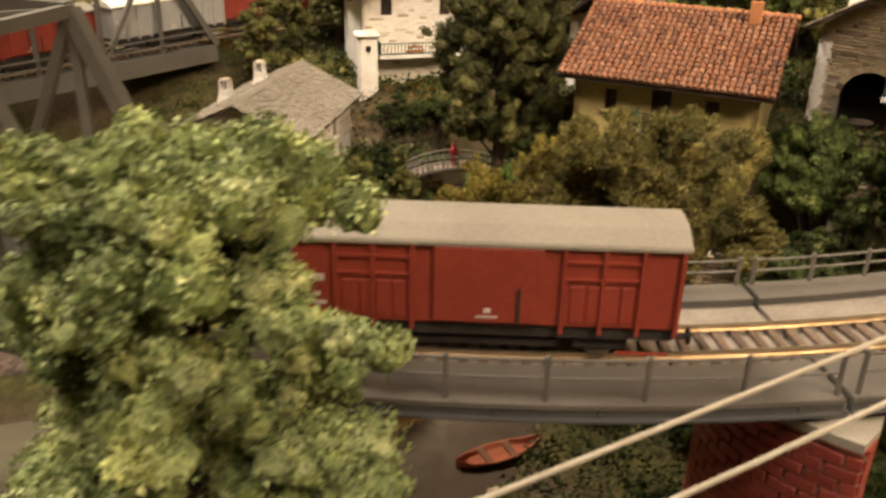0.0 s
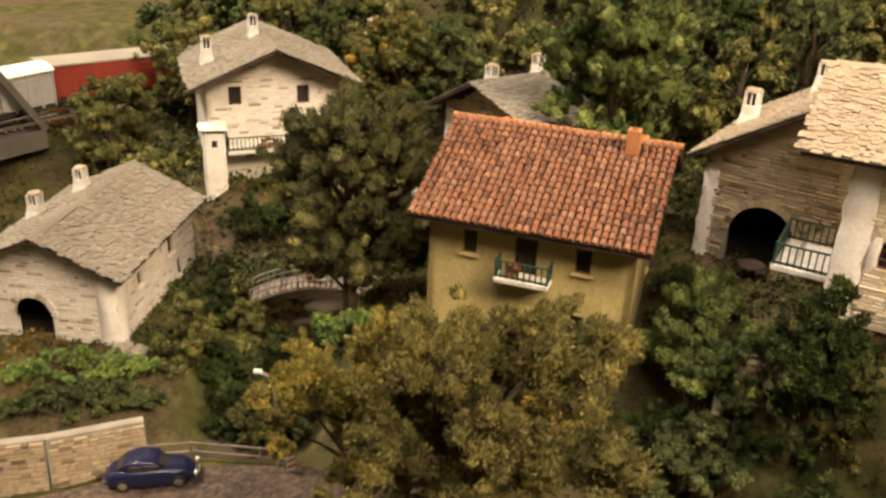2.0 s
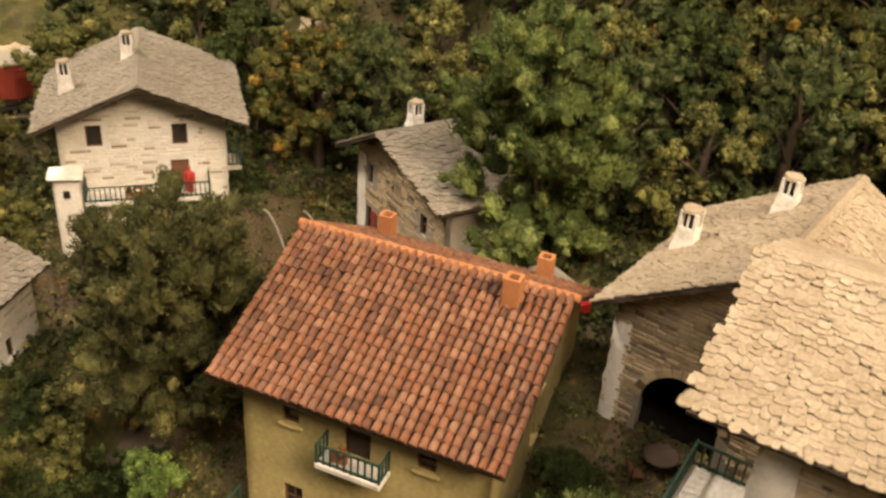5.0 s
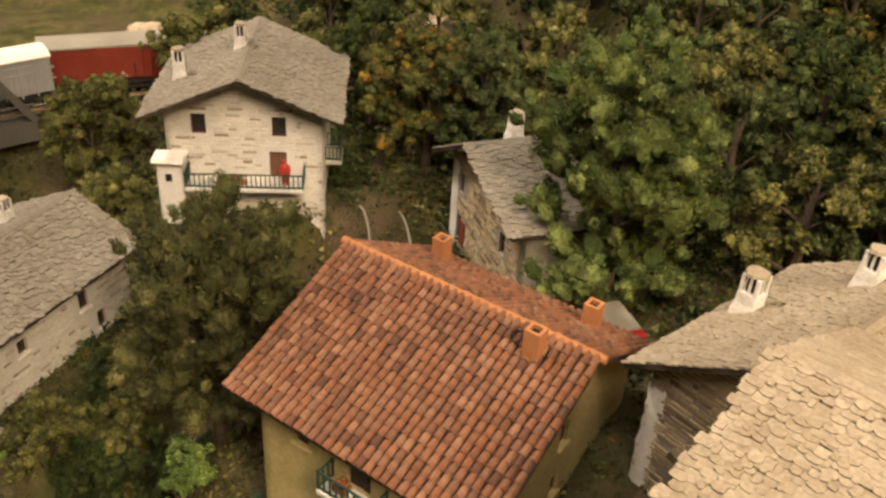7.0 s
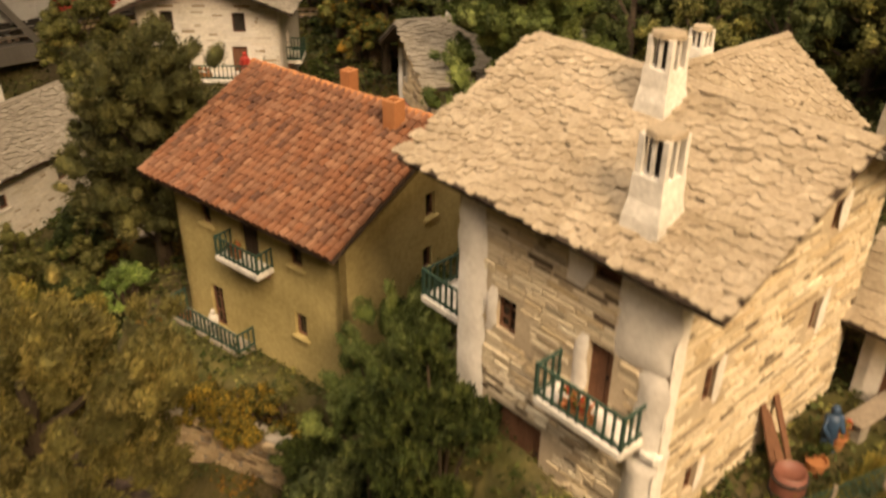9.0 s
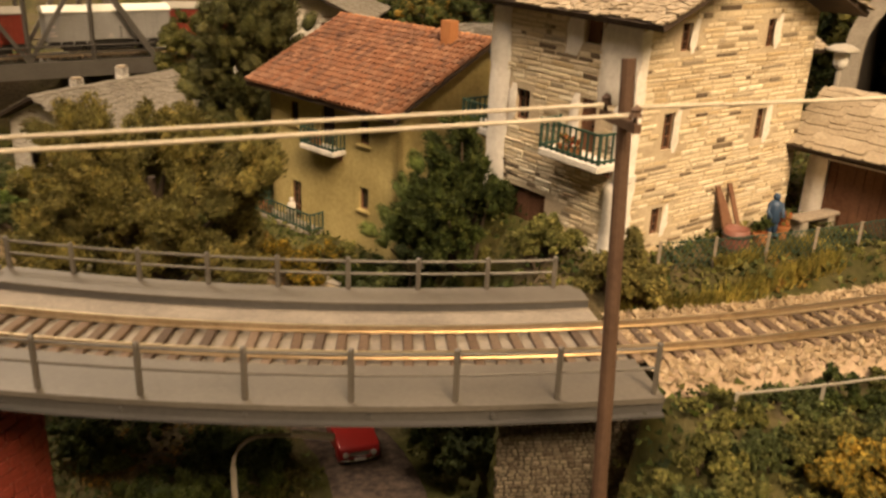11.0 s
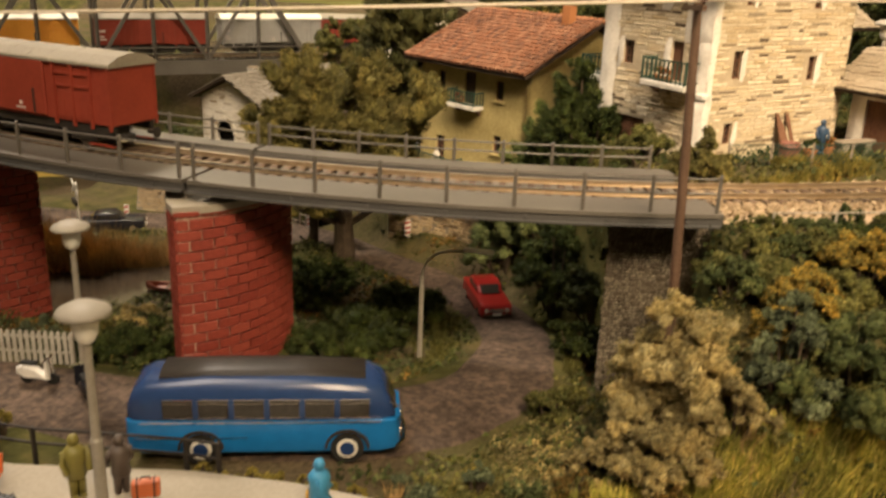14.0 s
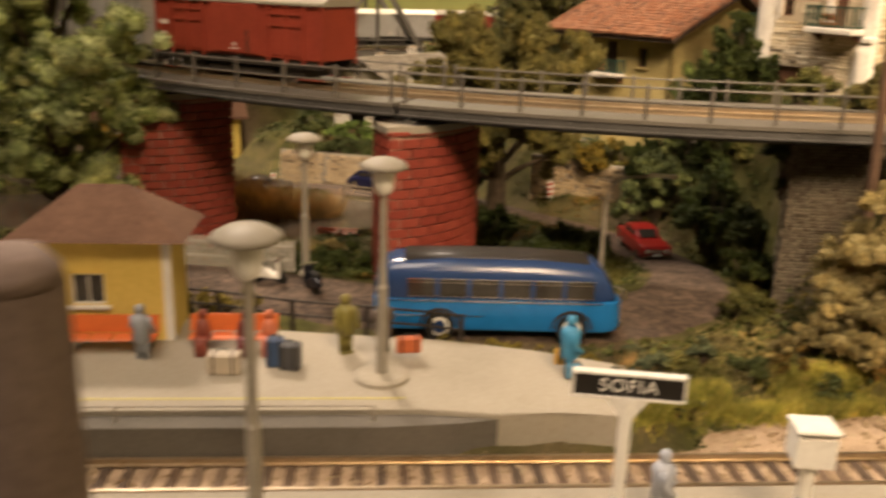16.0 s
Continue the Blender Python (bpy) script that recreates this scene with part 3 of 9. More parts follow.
def lay_stones(wall, length, z0, z1, openings, kind, row=0.3, long=1.0, proud=0.07, most=300, skip=None, gable=None, margin=0.12):
    """Coursed stones on a wall; those past the limit become one joined part."""
    made, rest_v, rest_f = 0, [], []
    z = z0 + 0.05
    top = gable[1] if gable else z1
    cells = []
    while z < top - row * 0.7:
        h = row * rng.uniform(0.75, 1.25)
        lo, hi = 0.0, length
        if gable and z + h > z1:
            k = min(1.0, (z + h - z1) / (gable[1] - z1))
            lo, hi = gable[0] * k + 0.1, length - (length - gable[0]) * k - 0.1
        x = lo + rng.uniform(0, 0.3)
        while x < hi - 0.2:
            w = min(long * rng.choice((0.4, 0.7, 0.9, 1.0, 1.3, 1.6)), hi - x)
            ok = not any(x + w > o[0] - margin and x < o[1] + margin and z + h > o[2] - margin and z < o[3] + margin for o in openings)
            if ok and w > 0.2 and not (skip and skip(x + w / 2, z + h / 2)):
                cells.append((x, z, w - 0.05, h - 0.045))
            x += w
        z += h
    step = max(1.0, len(cells) / max(1, most))
    single = {int(i * step) for i in range(min(most, len(cells)))}
    for i, (x, zz, w, h) in enumerate(cells):
        me = rng.choice(STONES[kind])
        p = proud * rng.uniform(0.5, 1.5)
        tilt = rng.uniform(-1.5, 1.5)
        if i in single:
            ob = new("stone", me)
            ob.parent = wall
            ob.matrix_basis = Matrix.Translation((x * U, 0.0002, zz * U)) @ pose(0, 0, 0, 0, tilt, 0) @ Matrix.Diagonal((w, p, h, 1))
        else:
            base = len(rest_v)
            for v in me.vertices:
                rest_v.append((x + v.co.x * 100 * w, 0.02 + v.co.y * 100 * p, zz + v.co.z * 100 * h))
            rest_f += [[base + k for k in f.vertices] for f in me.polygons]
    if rest_v:
        nm = {"stone": "stone_island", "stone_white": "stone_white_island", "stone_grey": "stone_grey_island"}[kind]
        tagged(part("stonework", pydata("stonework", rest_v, rest_f, M[nm]), None, wall), kind="stuff")
    return wall


M["stone_island"] = pieces("wall stones joined", WALL_TONES, island=True)
M["stone_white_island"] = pieces("pale wall stones joined", PALE_TONES, island=True)
M["stone_grey_island"] = pieces("grey wall stones joined", GREY_TONES, island=True)


def on_wall(name, bm, mat, wall, label=""):
    """A part of the house, set in the plane of one of its walls."""
    ob = part(name, bm, M[mat], wall.parent, label)
    ob.matrix_basis = wall.matrix_basis.copy()
    return ob


def window(wall, x0, x1, z0, z1, bars=(1, 2), sill=None, frame_mat="wood_brown", depth=0.22):
    """A recessed window: frame, bars, dark pane, and a sill where there is one."""
    bm = B()
    t = 0.07
    rings = []
    for y in (depth - 0.05, depth + 0.05):
        for e in (0.0, t):
            rings.append([bm.verts.new(p) for p in ((x0 + e, y, z0 + e), (x1 - e, y, z0 + e), (x1 - e, y, z1 - e), (x0 + e, y, z1 - e))])
    for p, q in ((0, 1), (2, 3), (0, 2), (1, 3)):
        for k in range(4):
            j = (k + 1) % 4
            bm.faces.new((rings[p][k], rings[p][j], rings[q][j], rings[q][k]))
    ob = on_wall("window", bm, frame_mat, wall)
    for k in range(1, bars[0] + 1):
        x = x0 + (x1 - x0) * k / (bars[0] + 1)
        bm = B()
        box(bm, x - 0.025, x + 0.025, depth - 0.04, depth + 0.03, z0 + t, z1 - t)
        part("bar", bm, M[frame_mat], ob)
    for k in range(1, bars[1] + 1):
        z = z0 + (z1 - z0) * k / (bars[1] + 1)
        bm = B()
        box(bm, x0 + t, x1 - t, depth - 0.03, depth + 0.02, z - 0.025, z + 0.025)
        part("bar", bm, M[frame_mat], ob)
    bm = B()
    box(bm, x0 + 0.02, x1 - 0.02, depth + 0.06, depth + 0.1, z0 + 0.02, z1 - 0.02)
    part("pane", bm, M["glass"], ob)
    if sill:
        bm = B()
        box(bm, x0 - 0.18, x1 + 0.18, -0.16, 0.1, z0 - 0.16, z0 - 0.01, 0.03)
        part("sill", bm, M[sill], ob)
    return ob


def door(wall, x0, x1, z0, z1, mat="wood_brown", planks=5, depth=0.2):
    bm = B()
    box(bm, x0, x1, depth + 0.06, depth + 0.12, z0, z1)
    ob = on_wall("door", bm, mat, wall)
    w = (x1 - x0) / planks
    for k in range(planks):
        bm = B()
        box(bm, x0 + k * w + 0.01, x0 + (k + 1) * w - 0.01, depth - 0.03 * rng.random(), depth + 0.058, z0, z1)
        part("plank", bm, M[mat], ob)
    bm = B()
    box(bm, x1 - 0.25, x1 - 0.18, depth - 0.12, depth - 0.031, (z0 + z1) / 2 - 0.05, (z0 + z1) / 2 + 0.05, 0.015)
    part("handle", bm, M["dark"], ob)
    return ob


def railing(parent, pts, z, height, mat, gap=0.32, thick=0.07):
    """Upright bars between two rails along a line of plan points."""
    for p, q in zip(pts, pts[1:]):
        p, q = Vector((*p, 0)), Vector((*q, 0))
        n = max(1, round((q - p).length / gap))
        for zz in (0.12, height):
            bm = B()
            beam(bm, p + Vector((0, 0, z + zz)), q + Vector((0, 0, z + zz)), thick * 1.2)
            part("rail", bm, M[mat], parent)
        for i in range(n + (q == Vector((*pts[-1], 0)))):
            c = p + (q - p) * i / n
            big = thick * (1.5 if i in (0, n) else 1)
            bm = B()
            beam(bm, c + Vector((0, 0, z)), c + Vector((0, 0, z + height + (0.08 if i in (0, n) else 0))), big)
            part("baluster", bm, M[mat], parent)


def balcony(wall, x0, x1, z, out, mat_slab="white_stone", mat_rail="green_paint", height=0.95, name="balcony"):
    bm = B()
    box(bm, x0, x1, -out, 0.05, z - 0.32, z, 0.05)
    jitter(bm, 0.04, 1.3)
    ob = on_wall(name, bm, mat_slab, wall)
    e = 0.08
    railing(ob, [(x0 + e, 0.0), (x0 + e, -out + e), (x1 - e, -out + e), (x1 - e, 0.0)], z, height, mat_rail)
    for x in (x0 + 0.4, x1 - 0.4):
        bm = B()
        prism(bm, [(0.05, z - 0.32), (-out * 0.7, z - 0.32), (0.05, z - 0.75)], x - 0.1, x + 0.1, "x")
        part("bracket", bm, M["wood_brown"], ob)
    return ob


def slab_slope(parent, p0, along, up, mat, size=(0.75, 0.42), most=0, name="roof_slope", thick=0.05):
    """Rows of overlapping stone slabs on a slope: p0 the eave's end, along the eave, up the slope (vectors in cm)."""
    p0, along, up = Vector(p0), Vector(along), Vector(up)
    A, S = along.normalized(), up.normalized()
    N = A.cross(S).normalized()
    if N.z < 0:
        N = -N
    L, W = along.length, up.length
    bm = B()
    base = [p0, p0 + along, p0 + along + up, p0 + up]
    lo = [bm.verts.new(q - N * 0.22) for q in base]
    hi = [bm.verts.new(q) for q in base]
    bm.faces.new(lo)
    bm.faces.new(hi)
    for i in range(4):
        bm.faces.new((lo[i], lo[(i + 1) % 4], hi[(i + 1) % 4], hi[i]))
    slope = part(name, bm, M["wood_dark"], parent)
    rows = int(W / size[1]) + 1
    verts, faces, count = [], [], 0
    for r in range(rows):
        s = W * r / rows
        x = -0.08 - rng.random() * 0.3
        while x < L - 0.1:
            w = size[0] * rng.uniform(0.5, 1.5)
            w = min(w, L + 0.1 - x)
            hgt = size[1] * rng.uniform(1.5, 1.9)
            x0, x1 = x + 0.004, x + w - 0.004
            s0 = s - rng.uniform(-0.06, 0.14)
            s1 = min(s0 + hgt, W)
            t = thick * rng.uniform(0.4, 1.5)
            lift = 0.02 + rng.uniform(0, 0.06)
            q = []
            cut = min(w * 0.3, 0.12)
            for (xx, ss, nn) in ((x0, s0 + cut * rng.uniform(.5, 1.1), lift), (x0 + cut, s0 + rng.uniform(0, .05), lift), (x1 - cut, s0 + rng.uniform(0, .05), lift), (x1, s0 + cut * rng.uniform(.5, 1.1), lift), (x1, s1, 0.0), (x0, s1, 0.0)):
                q.append(p0 + A * xx + S * ss + N * (nn + 0.01))
            b = len(verts)
            verts += [tuple(v) for v in q] + [tuple(v + N * t) for v in q]
            faces += [tuple(range(b + 6, b + 12))] + [(b + i, b + (i + 1) % 6, b + 6 + (i + 1) % 6, b + 6 + i) for i in range(6)]
            x += w
            count += 1
    k0 = min(most, count)
    for k in range(k0):
        v = verts[k * 12:k * 12 + 12]
        f = [[i - k * 12 for i in ff] for ff in faces[k * 7:k * 7 + 7]]
        part("slab", pydata("slab", v, f, M[mat + "_one"]), None, slope)
    if k0 < count:
        v = verts[k0 * 12:]
        f = [[i - k0 * 12 for i in ff] for ff in faces[k0 * 7:]]
        tagged(part("slab_covering", pydata("slab_covering", v, f, M[mat]), None, slope), kind="stuff")
    return slope


M["slab_one"] = pieces("single stone roof slabs", SLAB_TONES, 7, depth=0.03, stain=(0.25, 0.5))
M["slab_grey_one"] = pieces("single grey roof slabs", SLAB_GREY_TONES, 7, depth=0.03, stain=(0.25, 0.5))


def gable_roof(parent, x0, x1, y0, y1, eave, ridge, axis, mat, most=0, ridge_at=None, size=(0.75, 0.42), eave2=None):
    """A two-slope slab roof over the rectangle; axis: the way its ridge runs."""
    if axis == "x":
        m = (y0 + y1) / 2 if ridge_at is None else ridge_at
        ends = ((x0, m), (x1, m))
    else:
        m = (x0 + x1) / 2 if ridge_at is None else ridge_at
        ends = ((m, y0), (m, y1))
    bm = B()
    n = 20
    side = Vector((0, 0.3, 0)) if axis == "x" else Vector((0.3, 0, 0))
    rows = []
    for k in range(n + 1):
        p = Vector((*ends[0], ridge)).lerp(Vector((*ends[1], ridge)), k / n) + Vector((0, 0, rng.uniform(-.04, .04)))
        rows.append([bm.verts.new(p + o) for o in (-side - Vector((0, 0, 0.12)), side - Vector((0, 0, 0.12)), side * rng.uniform(.8, 1.1), Vector((0, 0, 0.15)), -side * rng.uniform(.8, 1.1))])
    for a, b in zip(rows, rows[1:]):
        for k in range(5):
            bm.faces.new((a[k], a[(k + 1) % 5], b[(k + 1) % 5], b[k]))
    bm.faces.new(rows[0][::-1])
    bm.faces.new(rows[-1])
    roof = part("roof", bm, M[mat], parent)
    if axis == "x":
        slab_slope(roof, (x0, y0, eave), (x1 - x0, 0, 0), (0, m - y0, ridge - eave), mat, size, most)
        slab_slope(roof, (x1, y1, eave), (x0 - x1, 0, 0), (0, m - y1, ridge - eave), mat, size)
    else:
        e2 = eave if eave2 is None else eave2
        slab_slope(roof, (x1, y0, e2), (0, y1 - y0, 0), (m - x1, 0, ridge - e2), mat, size, most)
        slab_slope(roof, (x0, y1, eave), (0, y0 - y1, 0), (m - x0, 0, ridge - eave), mat, size)
    return roof


def chimney(parent, x, y, z, h=2.0, w=0.9, mat="white_stone"):
    """A rendered chimney flaring at its foot, a lantern on slim posts round a black-painted core, and a thin rough cap.
    """
    bm = B()
    body = h * 0.5
    rings = []
    for hz, f in ((-0.8, 1.35), (0.1, 1.15), (body * 0.45, 0.98), (body - 0.05, 0.92), (body, 0.88)):
        rings.append([bm.verts.new((x + sx * w * f / 2, y + sy * w * f / 2, z + hz)) for sx, sy in ((-1, -1), (1, -1), (1, 1), (-1, 1))])
    for a, b in zip(rings, rings[1:]):
        for k in range(4):
            bm.faces.new((a[k], a[(k + 1) % 4], b[(k + 1) % 4], b[k]))
    bm.faces.new(rings[-1])
    jitter(bm, 0.07, 1.1)
    ob = part("chimney", bm, M[mat], parent)
    for dx, dy, t in ((-1, -1, 1), (1, -1, 1), (1, 1, 1), (-1, 1, 1), (0, -1, 0.6), (0, 1, 0.6), (-1, 0, 0.6), (1, 0, 0.6)):
        bm = B()
        cx, cy, t = x + dx * w * 0.37, y + dy * w * 0.37, t * w * 0.085
        box(bm, cx - t, cx + t, cy - t, cy + t, z + body - 0.06, z + h * 0.9 + 0.02)
        part("post", bm, M[mat], ob)
    # solid near-black core paints the shade inside the lantern
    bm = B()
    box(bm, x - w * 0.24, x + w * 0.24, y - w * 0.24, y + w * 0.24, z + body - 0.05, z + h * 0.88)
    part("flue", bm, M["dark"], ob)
    bm = B()
    n = 9
    low = [bm.verts.new((x + w * 0.56 * rng.uniform(0.85, 1.1) * math.cos(a), y + w * 0.56 * rng.uniform(0.85, 1.1) * math.sin(a), z + h * 0.9)) for a in (2 * math.pi * k / n for k in range(n))]
    top = [bm.verts.new((v.co.x * 0.92 + x * 0.08, v.co.y * 0.92 + y * 0.08, z + h * 0.9 + rng.uniform(0.1, 0.2))) for v in low]
    bm.faces.new(low[::-1])
    bm.faces.new(top)
    for k in range(n):
        bm.faces.new((low[k], low[(k + 1) % n], top[(k + 1) % n], top[k]))
    part("cap", bm, M["slab_one" if mat == "white_stone" else mat], ob, "rough stone cap")
    return ob


def walls(parent, w, d, z0, z1, mat, holes, axis=None, ridge=None, thick=0.4):
    """Four walls with their openings; the gable walls reach up to the ridge."""
    out = {}
    for side in ("front", "right", "back", "left"):
        length = w if side in ("front", "back") else d
        g = None
        if ridge and ((axis == "y") == (side in ("front", "back"))):
            g = (length / 2, ridge)
        ob = part("wall", wall_mesh(length, z0, z1, holes.get(side, []), thick, g), M[mat], parent)
        ob.matrix_basis = frame_of(side, w, d)
        out[side] = ob
    # solid near-black block paints the darkness seen through the openings
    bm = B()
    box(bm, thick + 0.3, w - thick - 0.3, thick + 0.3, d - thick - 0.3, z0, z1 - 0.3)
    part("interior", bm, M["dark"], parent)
    return out


def plaster_strip(wall, x0, x1, z0, z1, mat="plaster_white", out=0.14, seed=0):
    """A rough coat of plaster over a corner or a door surround."""
    bm = B()
    nx, nz = max(2, int((x1 - x0) / 0.3)), max(2, int((z1 - z0) / 0.4))
    grid = []
    for j in range(nz + 1):
        row = []
        for i in range(nx + 1):
            x, z = x0 + (x1 - x0) * i / nx, z0 + (z1 - z0) * j / nz
            edge = i in (0, nx) or j in (0, nz)
            wob = 0.18 * noise.noise((x * 1.3 + seed, z * 1.3, 1)) if edge else 0
            y = 0.01 if edge else -out * (0.8 + 0.5 * noise.noise((x, z, seed)))
            row.append(bm.verts.new((x + wob * (i in (0, nx)), y, z + wob * (j in (0, nz)))))
        grid.append(row)
    for j in range(nz):
        for i in range(nx):
            bm.faces.new((grid[j][i], grid[j][i + 1], grid[j + 1][i + 1], grid[j + 1][i]))
    return part("plaster", bm, M[mat], wall, "", True)

# ---- the yellow house with the tiled roof ----
def yellow_house():
    h = thing("house", 7.3, 55.9, 0, -24.2, "ochre yellow plastered house with a terracotta tiled roof", "house")
    w, d = 11.5, 12.6
    ox, oy = 0.9, 1.0
    holes = {"front": [(2.0, 2.8, 8.0, 9.4), (4.95, 6.2, 7.35, 9.7), (8.3, 9.15, 8.0, 9.4), (1.9, 2.9, 1.9, 4.4), (8.3, 9.1, 4.1, 5.45)],
             "right": [(5.8, 6.5, 9.0, 10.25), (5.6, 6.3, 6.2, 7.4), (1.6, 2.7, 1.2, 3.4)], "left": [(5.5, 6.3, 7.8, 9.2)]}
    ws = walls(h, w, d, -2.5, 10.35, "plaster_yellow", holes, "x", 13.3)
    for ob in h.children:
        ob.matrix_basis = Matrix.Translation((ox * U, oy * U, 0)) @ ob.matrix_basis
    f = ws["front"]
    for o in (holes["front"][0], holes["front"][2], holes["front"][4]):
        window(f, *o, (0, 0), "plaster_yellow")
    window(f, *holes["front"][3], (1, 2), None)
    door(f, *holes["front"][1], "wood_dark")
    for o in holes["right"]:
        window(ws["right"], *o, (0, 0), "plaster_yellow")
    window(ws["left"], *holes["left"][0], (1, 1), "plaster_yellow")
    balcony(f, 4.1, 7.15, 7.35, 1.0, "white_stone", "green_paint", 1.0)
    balcony(f, -0.6, 5.1, 1.9, 1.1, "mortar_grey", "green_paint", 1.1, "terrace")
    # tiled roof
    e0, up = Vector((-0.1, -0.1, 10.3)), Vector((0, 7.8, 3.45))
    L, W = 13.3, up.length
    S, N = up.normalized(), Vector((0, -up.z, up.y)).normalized()
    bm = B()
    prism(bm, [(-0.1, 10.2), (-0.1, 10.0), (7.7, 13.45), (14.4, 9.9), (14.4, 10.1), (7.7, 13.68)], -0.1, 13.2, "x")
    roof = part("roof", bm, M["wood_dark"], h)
    n = 18
    for k in range(n):
        bm = B()
        x = -0.2 + 13.5 * k / n
        tube(bm, [(x, 7.7, 13.72 + rng.uniform(-.03, .03)), (x + 13.5 / n + 0.1, 7.7, 13.69)], 0.23, 8, 0.2)
        part("ridge_tile", bm, M["terracotta"], roof)

    def tile_mesh(name, mat):
        bm = B()
        arcs = []
        for y, r in ((0.0, 0.188), (0.6, 0.145)):
            arcs.append([bm.verts.new((r * math.cos(a), y, r * 1.3 * math.sin(a))) for a in (math.pi * k / 5 for k in range(6))])
        a, b = arcs
        for i in range(5):
            bm.faces.new((a[i], a[i + 1], b[i + 1], b[i]))
        bm.faces.new(a)
        bm.faces.new(b)
        bm.faces.new((a[0], b[0], b[5], a[5]))
        return finish(name, bm, mat)
    one = tile_mesh("roof_tile", M["tile"])
    cols, rows = 33, 17
    cells = [(c, r, s) for s in (0, 1) for c in range(cols) for r in range(rows)]
    verts, faces, made = [], [], 0
    for c, r, s in cells:
        x = -0.05 + 13.3 * (c + 0.5) / cols + rng.uniform(-.03, .03)
        t = W * (r / rows) - 0.12 + rng.uniform(-.03, .03)
        lift = 0.04 + 0.03 * rng.random()
        if s == 0:
            o = e0 + S * t + N * lift
            m = Matrix.Translation((x * U, o.y * U, o.z * U)) @ Matrix.Rotation(math.atan2(up.z, up.y) - 0.05, 4, "X") @ Matrix.Rotation(rng.uniform(-.04, .04), 4, "Z")
        else:
            k = t / W
            m = Matrix.Translation((x * U, (14.4 - 6.7 * k) * U, (10.15 + 3.55 * k) * U)) @ Matrix.Rotation(math.pi, 4, "Z") @ Matrix.Rotation(math.atan2(3.55, 6.7) - 0.05, 4, "X")
        if s == 0 and c >= 12 and made < 300:
            ob = new("roof_tile", one)
            ob.parent, ob.matrix_basis = roof, m
            made += 1
        else:
            b = len(verts)
            verts += [tuple((m @ v.co) * 100) for v in one.vertices]
            faces += [[b + i for i in p.vertices] for p in one.polygons]
    tagged(part("tile_covering", pydata("tile_covering", verts, faces, M["tile_island"]), None, roof), kind="stuff")
    for x, y, z in ((10.75, 6.55, 13.15), (2.0, 12.6, 11.0), (10.6, 12.4, 11.1)):
        bm = B()
        a, b = 0.36, 0.22
        for x0, x1, y0, y1 in ((-a, a, -a, -b), (-a, a, b, a), (-a, -b, -b, b), (b, a, -b, b)):
            box(bm, x + x0, x + x1, y + y0, y + y1, z - 0.6, z + 1.5)
        ob = part("chimney", bm, M["terracotta"], h)
        # near-black block paints the shade down the shaft
        bm = B()
        box(bm, x - b, x + b, y - b, y + b, z, z + 1.3)
        part("flue", bm, M["dark"], ob)
    return h


yellow_house()


